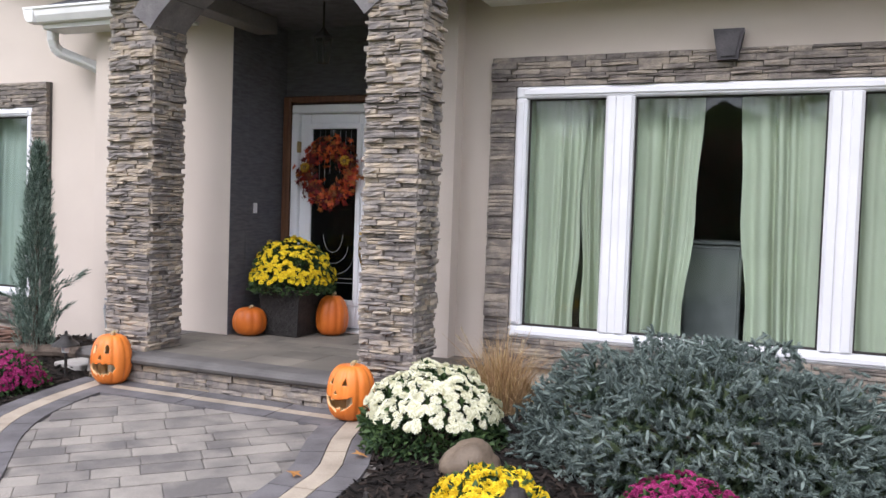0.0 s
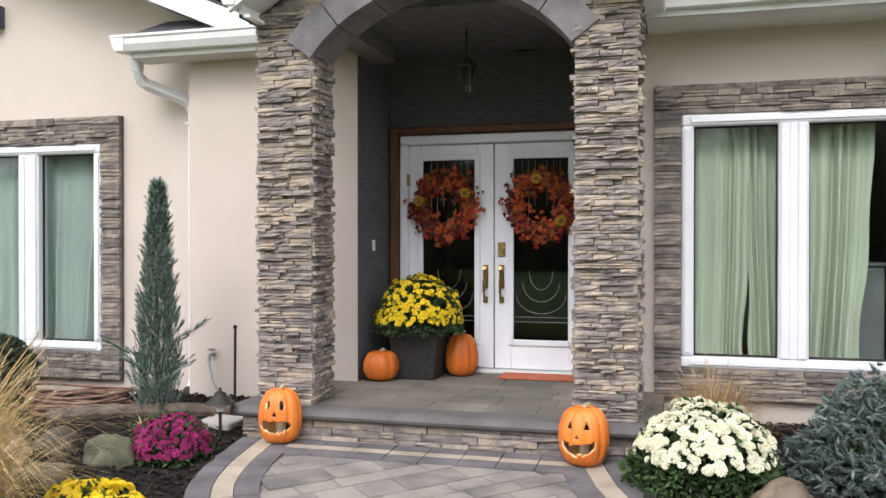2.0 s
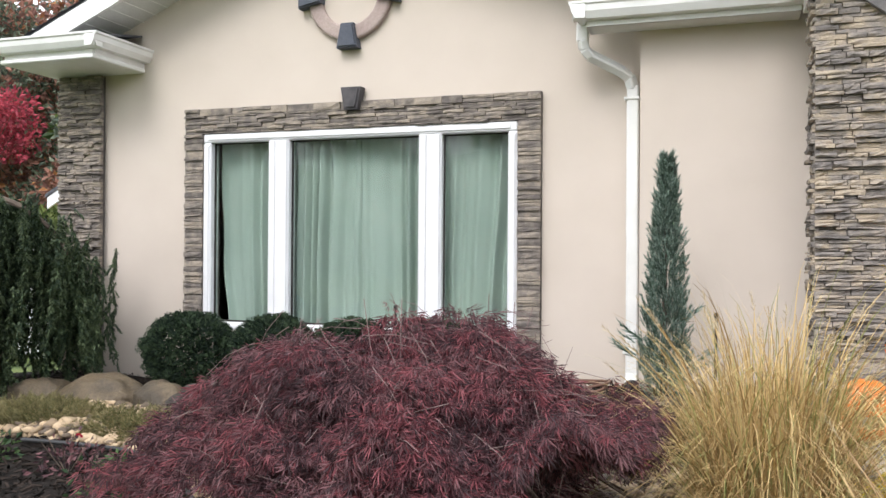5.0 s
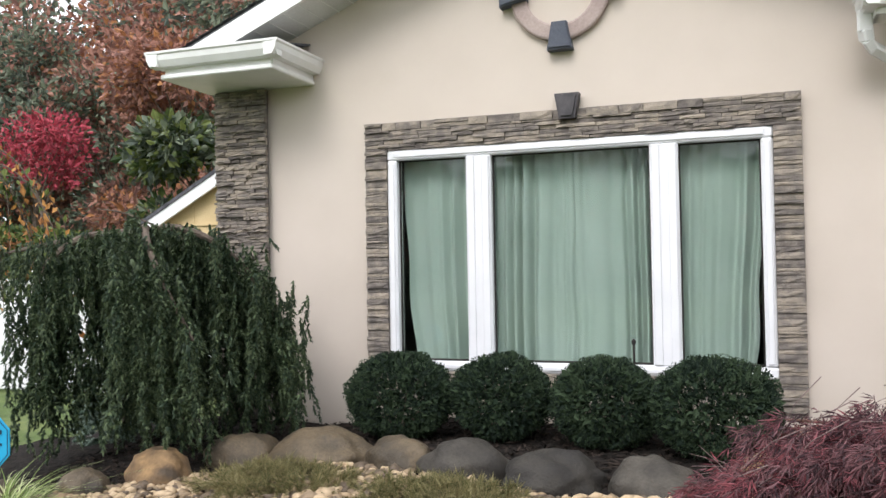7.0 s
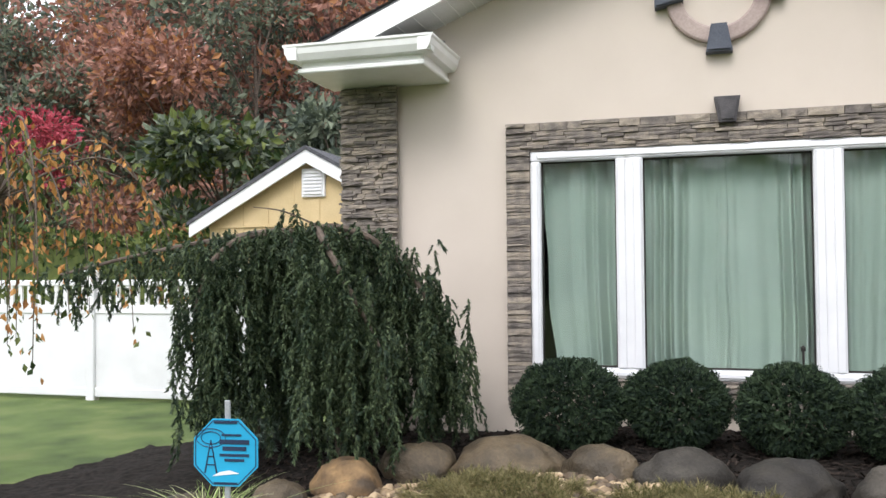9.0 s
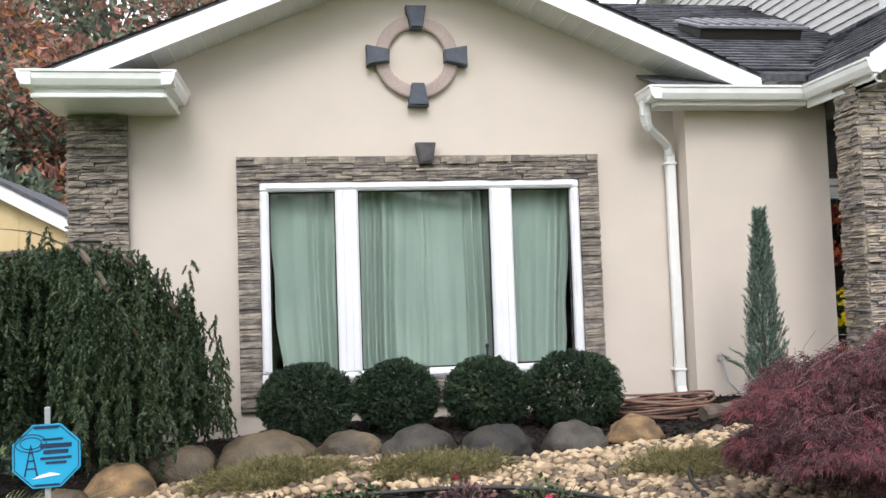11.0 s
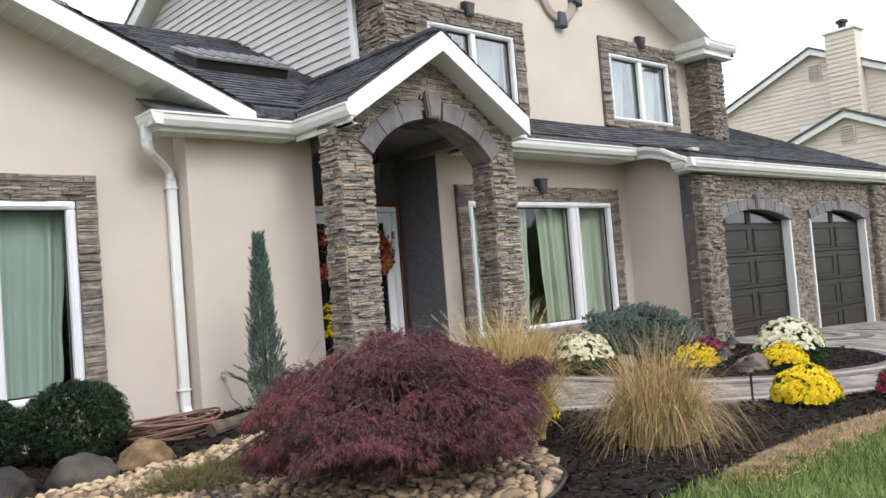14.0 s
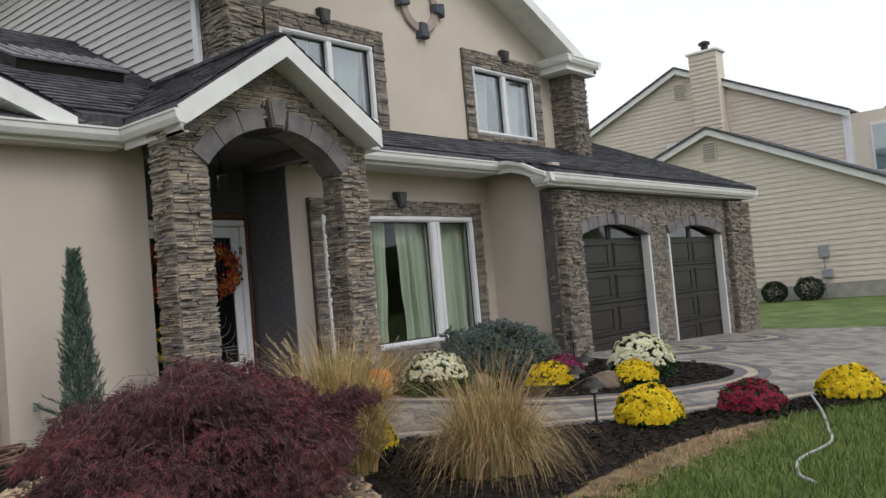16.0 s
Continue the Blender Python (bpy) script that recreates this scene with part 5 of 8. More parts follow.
y = 5.20
while y < 6.9:
    h = (0.15, 0.22, 0.30)[int(rng.integers(3))]
    h = min(h, 6.95 - y)
    x = -4.94 - rng.uniform(0, 0.2)
    while x < -2.3:
        w = rng.uniform(0.18, 0.46)
        xa, xb = max(x, -4.93), min(x + w, -2.28)
        if xb - xa > 0.04:
            ob = new("paver", paver_mesh(M_porch))
            ob.parent, ob.matrix_parent_inverse = porch, world_of(porch).inverted()
            ob.matrix_basis = Matrix.LocRotScale(((xa + xb) / 2, y + h / 2, 0.190 + rng.uniform(-0.001, 0.001)), None, (xb - xa - 0.004, h - 0.004, 0.05))
        x += w
    y += h

# ---- entry door ----
DY = 6.93
dr = thing("door_1", (-3.745, DY, 0.19), "white double entry door with glass lights, closed", "door", kind="structure")
for b in ((-4.52, -4.445, 0.20, 2.134), (-2.94, -2.865, 0.20, 2.134)):
    part("door_frame", Acc().box(b[0], b[1], DY - 0.05, DY + 0.12, b[2], b[3], 0.01), M_door, dr)
part("door_frame", Acc().box(-4.52, -2.865, DY - 0.05, DY + 0.12, 2.135, 2.21, 0.01), M_door, dr)
part("threshold", Acc().box(-4.53, -2.86, DY - 0.12, DY + 0.1, 0.192, 0.215, 0.008), M_soffit, dr)
part("brick_mould", Acc().box(-4.61, -4.53, DY - 0.06, DY + 0.02, 0.19, 2.285, 0.012), M_wood, dr, "varnished cedar trim")
part("brick_mould", Acc().box(-4.53, -2.86, DY - 0.06, DY + 0.02, 2.225, 2.285, 0.012), M_wood, dr, "varnished cedar trim")
part("brick_mould", Acc().box(-2.86, -2.82, DY - 0.06, DY + 0.02, 0.19, 2.285, 0.012), M_wood, dr, "varnished cedar trim")
for side, (x0, x1) in ((-1, (-4.445, -3.697)), (1, (-3.688, -2.94))):
    lf = thing("door_leaf", ((x0 + x1) / 2, DY, 0.22), "", "")
    lf.parent, lf.matrix_parent_inverse = dr, world_of(dr).inverted()
    for k in ("label", "category"):
        if k in lf:
            del lf[k]
    gx0, gx1, gz0, gz1 = x0 + (0.105 if side < 0 else 0.145), x1 - (0.145 if side < 0 else 0.105), 0.45, 2.015
    a = Acc().box(x0, gx0, DY, DY + 0.05, 0.22, 2.13, 0.006).box(gx1, x1, DY, DY + 0.05, 0.22, 2.13, 0.006).box(gx0, gx1, DY, DY + 0.05, gz1, 2.13, 0.006).box(gx0, gx1, DY, DY + 0.05, 0.22, gz0, 0.006)
    part("rails", a, M_door, lf)
    b = Acc()
    for q in ((gx0 - 0.03, gx0 + 0.02, gz0 - 0.03, gz1 + 0.03), (gx1 - 0.02, gx1 + 0.03, gz0 - 0.03, gz1 + 0.03), (gx0, gx1, gz1 - 0.02, gz1 + 0.03), (gx0, gx1, gz0 - 0.03, gz0 + 0.02)):
        b.box(q[0], q[1], DY - 0.016, DY + 0.01, q[2], q[3], 0.008)
    part("glass_moulding", b, M_door, lf)
    p = part("glass", Acc().box(gx0, gx1, DY + 0.02, DY + 0.026, gz0, gz1), M_glass_door, lf)
    p.visible_shadow = False
    c = Acc()
    xc = (gx0 + gx1) / 2
    for q in range(3):
        w = 0.05 + 0.055 * q
        c.tube([(xc - w, DY + 0.012, 1.98), (xc - w, DY + 0.012, 1.60 - 0.1 * q)], 0.0022, 5)
        c.tube([(xc + w, DY + 0.012, 1.98), (xc + w, DY + 0.012, 1.60 - 0.1 * q)], 0.0022, 5)
        c.tube([(xc + (0.05 + w) * math.cos(t), DY + 0.012, 1.05 - 0.10 * q + 0.16 * math.sin(t)) for t in np.linspace(math.pi, 2 * math.pi, 13)], 0.0022, 5)
    for z in (0.62, 0.66):
        c.tube([(gx0, DY + 0.012, z), (gx1, DY + 0.012, z)], 0.0022, 5)
    part("leading", c, M_box, lf)
    hx = x1 - 0.068 if side < 0 else x0 + 0.062
    h = Acc().box(hx - 0.022, hx + 0.022, DY - 0.022, DY, 0.90, 1.10, 0.008)
    h.tube([(hx, DY - 0.01, 1.045), (hx, DY - 0.07, 1.03), (hx, DY - 0.082, 0.97), (hx, DY - 0.075, 0.88), (hx, DY - 0.05, 0.82), (hx, DY - 0.012, 0.80)], 0.012, 8)
    h.box(hx - 0.02, hx + 0.02, DY - 0.018, DY, 0.775, 0.83, 0.006)
    h.tube([(hx, DY - 0.03, 1.06), (hx, DY - 0.075, 1.075)], 0.016, 8)
    part("handle", h, M_brass, lf, "antique brass door handle")
    if side > 0:
        h = Acc().box(hx - 0.032, hx + 0.032, DY - 0.014, DY, 1.17, 1.29, 0.01)
        h.tube([(hx, DY - 0.002, 1.235), (hx, DY - 0.036, 1.235)], 0.026, 16)
        part("deadbolt", h, M_brass, lf, "antique brass deadbolt")
    part("hinge", Acc().box(x0 - 0.01 if side < 0 else x1 - 0.01, x0 + 0.01 if side < 0 else x1 + 0.01, DY - 0.056, DY - 0.005, 1.78, 1.88, 0.004), M_brass, lf)



def star_leaf():
    """A pointed five-lobed leaf lying across z."""
    v, f = [(0, 0, 0)], []
    for k in range(10):
        an, r = math.pi * 2 * k / 10, (1.0 if k % 2 == 0 else 0.42)
        v.append((r * math.cos(an), r * math.sin(an), 0.18 * r * (1 if k % 4 else -0.4)))
    f = [(0, 1 + k, 1 + (k + 1) % 10) for k in range(10)]
    return v, f


def wreath(x, z, seed, flowers):
    r = np.random.default_rng(seed)
    w = thing("wreath", (x, DY - 0.05, z), "round autumn leaf wreath with sunflowers on the door glass", "wreath", "door wreaths")
    part("hoop", Acc().tube([(x + 0.225 * math.cos(t), DY - 0.035, z + 0.225 * math.sin(t)) for t in np.linspace(0, 2 * math.pi, 33)], 0.022, 8), M_bark, w)
    for mat, nn in ((M_wreath, 430), (M_wreathdk, 200)):
        t = r.uniform(0, 2 * math.pi, nn)
        rr = 0.225 + r.normal(0, 0.05, nn)
        P = np.stack([x + rr * np.cos(t), DY - 0.045 - r.uniform(0, 0.06, nn), z + rr * np.sin(t)], 1)
        N = np.stack([0.7 * np.cos(t) * (rr - 0.225) * 12 + r.normal(0, 0.4, nn), -np.ones(nn), 0.7 * np.sin(t) * (rr - 0.225) * 12 + r.normal(0, 0.4, nn)], 1)
        scatter("leaves", *star_leaf(), P, N, r.uniform(0.02, 0.042, nn), mat, w, r)
    for t in flowers:
        P = [(x + 0.22 * math.cos(t), DY - 0.115, z + 0.22 * math.sin(t))]
        scatter("sunflower", *bloom_form(14), P, [(0.1, -1, 0.1)], [0.05], M_gold, w, r, "yellow cloth sunflower", kind="")
        part("flower_centre", Acc().lathe([(0.002, 0), (0.02, 0.004), (0.018, 0.012), (0.002, 0.016)], (0, 0, 0), 10), M_bark, w).matrix_basis = Matrix.Translation((P[0][0], P[0][1] - 0.012, P[0][2])) @ Matrix.Rotation(radians(90), 4, "X")
    return w


wreath(-4.108, 1.60, 3, (2.95, 0.5))
wreath(-3.285, 1.60, 4, (-0.65, 1.7))
tagged(part("doormat", Acc().box(-3.58, -2.93, 6.55, 6.87, 0.194, 0.21, 0.006), M_mat), "red patterned doormat lying before the door", "doormat")
swt = thing("wall_switch", (-4.62, 6.5, 1.25), "small white doorbell switch on the black wall", "switch")
part("plate", Acc().box(-4.625, -4.612, 6.47, 6.52, 1.22, 1.31, 0.003), M_white, swt)
lan = thing("entry_lantern", (-3.73, 6.1, 2.5), "dark glazed lantern hanging from the entry ceiling", "lantern")
part("chain", Acc().tube([(-3.73, 6.1, 2.9), (-3.73, 6.1, 2.68)], 0.008, 6), M_metal, lan)
part("cap", Acc().lathe([(0.01, 0.18), (0.03, 0.15), (0.085, 0.10), (0.085, 0.085)], (-3.73, 6.1, 2.52), 6), M_metal, lan)
a = Acc()
for k in range(6):
    an = math.pi / 3 * k
    a.tube([(-3.73 + 0.075 * math.cos(an), 6.1 + 0.075 * math.sin(an), 2.61), (-3.73 + 0.05 * math.cos(an), 6.1 + 0.05 * math.sin(an), 2.42)], 0.006, 5)
part("cage", a, M_metal, lan)
part("glass", Acc().lathe([(0.045, 0), (0.068, 0.19)], (-3.73, 6.1, 2.42), 6), M_glass, lan)


# ---- pumpkins ----
def pumpkin_surface(r, h, squash=0.0, ribs=9, depth=0.07):
    """Radius and height of a pumpkin at angle a and s from 0 (foot) to 1 (top)."""
    def at(a, s):
        t = math.pi * (s - 0.5)
        rr = r * max(0.0, math.cos(t)) ** 0.55 * (1 - depth * (0.5 + 0.5 * math.cos(ribs * a)) ** 3) * (1 + squash * (0.5 - s))
        zz = h * (0.5 + 0.5 * math.sin(t)) - 0.03 * h * (s > 0.93) * (s - 0.93) / 0.07
        return rr, zz
    return at


def pumpkin(name, x, y, z, r, h, label, material, face=None, turn=0.0, squash=0.0, seed=0):
    p = thing(name, (x, y, z), label, "pumpkin")
    at = pumpkin_surface(r, h, squash)
    na, ns = (150, 84) if face else (64, 28)
    a, idx = Acc(), {}

    def vid(i, j):
        i %= na
        if (i, j) not in idx:
            an, s = 2 * math.pi * i / na, 0.02 + 0.96 * j / ns
            rr, zz = at(an, s)
            idx[i, j] = len(a.v)
            a.v.append((x + rr * math.cos(an), y + rr * math.sin(an), z + zz))
        return idx[i, j]

    for j in range(ns):
        for i in range(na):
            an = 2 * math.pi * (i + 0.5) / na
            d = (an - turn + math.pi) % (2 * math.pi) - math.pi
            s = 0.02 + 0.96 * (j + 0.5) / ns
            rr, zz = at(an, s)
            if face and abs(d) < 1.5 and face(r * d, zz / h):
                continue
            a.f.append((vid(i, j), vid(i + 1, j), vid(i + 1, j + 1), vid(i, j + 1)))
    a.f.append(tuple(vid(i, 0) for i in range(na))[::-1])
    if not face:
        a.f.append(tuple(vid(i, ns) for i in range(na)))
    else:
        a.f.append(tuple(vid(i, ns) for i in range(na)))
    sk = part("skin", a, material, p, "", True, fix=True)
    if face:
        sk.data.materials.append(M_pumpin)
        so = sk.modifiers.new("wall", "SOLIDIFY")
        so.thickness, so.offset, so.material_offset, so.material_offset_rim = 0.018, -1, 1, 1
    rg = np.random.default_rng(seed)
    part("stem", Acc().tube([(x, y, z + 0.94 * h), (x + 0.006, y, z + 0.985 * h), (x + 0.015, y - 0.004, z + 1.03 * h), (x + 0.035, y - 0.01, z + 1.06 * h)], 0.02, 8, 0.55), M_stem, p)
    return p


def tri(u, v, cx, cy, w, h):
    return 0 < v - cy < h and abs(u - cx) < w / 2 * (1 - (v - cy) / h)


def face_round(u, v):
    if any((u - e) ** 2 / 0.021**2 + (v - 0.74) ** 2 / 0.085**2 < 1 for e in (-0.052, 0.055)):
        return True
    if tri(u, v, 0.002, 0.53, 0.035, 0.10):
        return True
    low = 0.19 + 7 * u * u + 0.05 * abs(math.sin(u * 95))
    high = 0.47 - 0.025 * abs(math.sin(u * 60)) - 3 * max(0, abs(u) - 0.09)
    return abs(u) < 0.118 and low < v < high


def face_grin(u, v):
    if any(tri(u, v, e, 0.67, 0.042, 0.14) for e in (-0.055, 0.06)):
        return True
    if tri(u, v, 0.0, 0.51, 0.032, 0.09):
        return True
    m = 0.2 + 14 * u * u
    if abs(u) < 0.112 and m < v < 0.42 + 6 * u * u:
        tooth = (abs(u + 0.045) < 0.014 and v > 0.40) or (abs(u - 0.012) < 0.016 and v < m + 0.06)
        return not tooth
    return False


pumpkin("jack_o_lantern", -4.70, 4.93, ground_z(-4.7, 4.93) + 0.014, 0.142, 0.355, "carved orange pumpkin with round eyes and toothed grin on the paving", M_pump, face_round, radians(-82), 0.12, 1)
pumpkin("jack_o_lantern", -2.72, 4.89, ground_z(-2.72, 4.89) + 0.014, 0.150, 0.345, "carved orange pumpkin with triangle eyes and smile on the paving", M_pump, face_grin, radians(-100), 0.05, 2)
for x, y in ((-4.70, 4.94), (-2.72, 4.90)):
    a = Acc().tube([(x, y, ground_z(x, y) + 0.036), (x, y, ground_z(x, y) + 0.155), (x, y, ground_z(x, y) + 0.16)], 0.032, 14)
    tagged(part("candle", a, M_candle, None, "", True), "short cream candle standing inside a carved pumpkin", "candle", "pumpkin candles")
pumpkin("pumpkin", -4.47, 6.25, 0.192, 0.145, 0.235, "small round orange pumpkin on the porch", M_pump_dk, None, 0, 0.05, 3)
pumpkin("pumpkin", -3.91, 6.66, 0.192, 0.14, 0.345, "tall orange pumpkin leaning beside the planter", M_pump_dk, None, 0, 0.35, 4)

# ---- paving ----
pav = tagged(part("pavement", draped(PAVED, 0.15, lambda x, y: 0.0), M_sand, None, "", True), "blended grey paver walkway and driveway", "pavement", kind="structure")


def slope_frame(x, y, ang):
    gx = (ground_z(x + 0.05, y) - ground_z(x - 0.05, y)) / 0.1
    gy = (ground_z(x, y + 0.05) - ground_z(x, y - 0.05)) / 0.1
    u, v = Vector((math.cos(ang), math.sin(ang), 0)), Vector((-math.sin(ang), math.cos(ang), 0))
    u.z, v.z = gx * u.x + gy * u.y, gx * v.x + gy * v.y
    return u, v


def offset_line(pts, d):
    out = []
    for i, p in enumerate(pts):
        t = pts[min(i + 1, len(pts) - 1)] - pts[max(i - 1, 0)]
        t = t / (np.linalg.norm(t) + 1e-9)
        out.append(p + d * np.array([-t[1], t[0]]))
    return out


# Field of pavers inside the border bands.
FIELD = [tuple(p) for p in offset_line(WALK_FRONT, 0.31)] + [(9.3, -1.2), (9.5, 1.0), (8.8, 4.0), (8.5, 5.1), (0.9, 5.1)] + [tuple(p) for p in offset_line(ISLAND, -0.31)[::-1]]
FIELD[0] = (-4.62, 4.66)
ang = radians(44)
ca, sa = math.cos(ang), math.sin(ang)
rng = np.random.default_rng(23)
far_pavers, near_count, v = Acc(), 0, -9.0
base_paver = Acc().box(-0.5, 0.5, -0.5, 0.5, -1, 0, 0.03)
while v < 9.5:
    h = (0.155, 0.155, 0.235)[int(rng.integers(3))]
    u = -6.0 - rng.uniform(0, 0.3)
    while u < 11.0:
        w = (0.155, 0.235, 0.235, 0.31, 0.39)[int(rng.integers(5))]
        cu, cv = u + w / 2, v + h / 2
        x, y = cu * ca - cv * sa, cu * sa + cv * ca
        if inside(x, y, FIELD) and (y < 4.78 or x > 0):
            e, g = slope_frame(x, y, ang)
            z = ground_z(x, y) + 0.012 + rng.uniform(-0.0015, 0.0015)
            m = Matrix(((e.x * (w - 0.004), g.x * (h - 0.004), 0, x), (e.y * (w - 0.004), g.y * (h - 0.004), 0, y), (e.z * w, g.z * h, 0.05, z), (0, 0, 0, 1)))
            if x < -0.6 and y > 1.6 and near_count < 300:
                ob = new("paver", paver_mesh(M_pave))
                ob.parent, ob.matrix_parent_inverse = pav, world_of(pav).inverted()
                ob.matrix_basis = m
                near_count += 1
            else:
                far_pavers.add([m @ Vector(q) for q in base_paver.v], base_paver.f)
        u += w
    v += h
tagged(part("pavers", far_pavers, M_pave_far, pav, fix=False), kind="stuff")


def band(line, d0, d1, material, name, piece=0.21, lift=0.019):
    """Border pavers between two offsets of a line."""
    d0, d1 = d0 + 0.003, d1 - 0.003
    pts = [np.array(p) for p in line]
    cum = np.concatenate([[0], np.cumsum([np.linalg.norm(b - a) for a, b in zip(pts, pts[1:])])])
    n = int(cum[-1] / piece)
    at = lambda s: np.array([np.interp(s, cum, [p[0] for p in pts]), np.interp(s, cum, [p[1] for p in pts])])
    for k in range(n):
        q = []
        s0, s1 = cum[-1] * k / n + 0.003, cum[-1] * (k + 1) / n - 0.003
        for s, d in ((s0, d0), (s1, d0), (s1, d1), (s0, d1)):
            t = at(min(s + 0.05, cum[-1])) - at(max(s - 0.05, 0))
            t /= np.linalg.norm(t) + 1e-9
            p = at(s) + d * np.array([-t[1], t[0]])
            q.append((p[0], p[1], ground_z(*p) + lift + 0.001 * (k % 3)))
        part("border_paver", Acc().prism(q, (0, 0, -0.05)), material, pav)


for d0, d1, mat in ((0.0, 0.14, M_bdark), (0.14, 0.26, M_blight), (0.26, 0.40, M_bdark)):
    band(WALK_FRONT[:-8], d0, d1, mat, "border")
    band(ISLAND, -d1, -d0, mat, "border")
step_line = [np.array((-4.62, 5.02)), np.array((-2.75, 5.02))]
for d0, d1, mat in ((-0.12, 0.0, M_bdark), (-0.20, -0.12, M_blight), (-0.33, -0.20, M_bdark)):
    band(step_line, d0, d1, mat, "border")
# Circles of darker and lighter pavers before the garage doors.
for cx, cyy in ((5.9, 4.3), (3.0, 4.3)):
    for r0, r1, mat in ((0.55, 0.75, M_bdark), (0.75, 0.95, M_blight), (0.95, 1.2, M_bdark)):
        line = [np.array((cx + r1 * math.cos(t), cyy + 0.75 * r1 * math.sin(t))) for t in np.linspace(math.pi, 2 * math.pi, 24)]
        band(line, 0.0, r1 - r0 - 0.01, mat, "border", 0.3, 0.021)


# ---- chrysanthemums ----
BLOOM = bloom_form()
LEAF = leaf_form(0.55, 0.15)


def mum(name, x, y, z, r, h, petal, n, label, size=0.026, lo=0.12, seed=0, group="chrysanthemums", leafy=1.0):
    """A rounded mound of leaves covered with blooms."""
    rg = np.random.default_rng(seed + 500)
    t = thing(name, (x, y, z), label, "flowers", group)
    c = (x, y, z + 0.02)
    P, N = dome_points(int(2300 * leafy), c, r * 0.97, r * 0.97, h * 0.95, rg, -0.05, 0.07, 0.35)
    N = N * 0.6 + rg.normal(0, 0.5, N.shape)
    scatter("foliage", *LEAF, P, N, rg.uniform(0.03, 0.055, len(P)), M_mumleaf, t, rg)
    a = Acc()
    for k in range(14):
        an = 2 * math.pi * k / 14 + rg.uniform(-0.2, 0.2)
        a.tube([(x + 0.03 * math.cos(an), y + 0.03 * math.sin(an), z - 0.02), (x + r * 0.45 * math.cos(an), y + r * 0.45 * math.sin(an), z + h * 0.4), (x + r * 0.75 * math.cos(an), y + r * 0.75 * math.sin(an), z + h * 0.6)], 0.006, 5, 0.5)
    tagged(part("stem_tuft", a, M_bark, t), kind="stuff")
    P, N = dome_points(n, c, r * 1.01, r * 1.01, h, rg, lo, 0.07, 0.03)
    N = N * np.array([1, 1, 1]) + np.array([0, 0, 0.25]) + rg.normal(0, 0.22, N.shape)
    scatter("bloom_cover", *BLOOM, P, N, rg.uniform(0.75, 1.2, len(P)) * size, petal, t, rg)
    return t


gz = ground_z
YL = "bright yellow chrysanthemum mound in full bloom on dark mulch"
mum("mum_plant", -5.22, 4.48, gz(-5.22, 4.48), 0.26, 0.24, M_magenta, 820, "magenta chrysanthemum mound beside the porch step", 0.02, seed=1)
mum("mum_plant", -4.75, 3.11, gz(-4.75, 3.11), 0.28, 0.29, M_yellow, 1000, YL, 0.025, seed=2)
mum("mum_plant", -2.05, 4.66, gz(-2.05, 4.66), 0.40, 0.44, M_whitepetal, 560, "white chrysanthemum bush with open green side", 0.029, 0.36, 3, leafy=1.8)
mum("mum_plant", -1.31, 3.59, gz(-1.31, 3.59), 0.27, 0.25, M_yellow, 900, YL, 0.024, seed=4)
mum("mum_plant", -0.58, 3.88, gz(-0.58, 3.88), 0.26, 0.24, M_magenta, 760, "magenta chrysanthemum mound beside the blue spruce", 0.024, seed=5)
mum("mum_plant", -0.95, 2.72, gz(-0.95, 2.72), 0.25, 0.25, M_yellow, 560, YL, 0.031, 0.25, 6)
mum("mum_plant", -0.25, 3.0, gz(-0.25, 3.0), 0.40, 0.46, M_whitepetal, 460, "large white chrysanthemum bush in the island bed", 0.036, 0.3, 7, leafy=1.5)
mum("mum_plant", -2.88, 1.58, gz(-2.88, 1.58), 0.27, 0.30, M_yellow, 620, YL, 0.034, seed=8)
mum("mum_plant", -1.98, 1.06, gz(-1.98, 1.06), 0.28, 0.25, M_crimson, 500, "crimson chrysanthemum mound at the lawn edge", 0.028, seed=9)
mum("mum_plant", -1.02, 0.50, gz(-1.02, 0.5), 0.27, 0.27, M_yellow, 620, YL, 0.032, seed=10)
# Planter on the porch.
pt = thing("planter", (-4.22, 6.50, 0.19), "square dark woven planter on the porch", "planter")
a = Acc()
for s, (w, z) in enumerate(((0.155, 0.192), (0.16, 0.20), (0.20, 0.56), (0.21, 0.575), (0.21, 0.605), (0.185, 0.605), (0.18, 0.55))):
    a.v += [(-4.22 + sx * w, 6.50 + sy * w, z) for sx, sy in ((-1, -1), (1, -1), (1, 1), (-1, 1))]
for s in range(6):
    a.f += [(s * 4 + k, s * 4 + (k + 1) % 4, s * 4 + 4 + (k + 1) % 4, s * 4 + 4 + k) for k in range(4)]
a.f += [(3, 2, 1, 0), (24, 25, 26, 27)]
part("pot", a, M_wicker, pt)
weave = Acc()
for k in range(15):
    z = 0.215 + k * 0.024
    w = 0.16 + 0.04 * (z - 0.2) / 0.36 + 0.004
    for i in range(10):
        for s, off in ((-1, 0), (1, 0)):
            u = -w + (i + 0.5 * (k % 2)) * 2 * w / 10
            weave.box(-4.22 + u, -4.22 + u + w / 10, 6.50 - w - 0.004, 6.50 - w + 0.004, z, z + 0.018, 0.003)
            break
part("weave", weave, M_wicker, pt)
mum("mum_plant", -4.22, 6.50, 0.56, 0.36, 0.43, M_yellow, 560, "large yellow chrysanthemum growing in the dark planter", 0.0245, 0.16, 11, leafy=1.4)


# ---- conifers and shrubs ----
rg = np.random.default_rng(77)


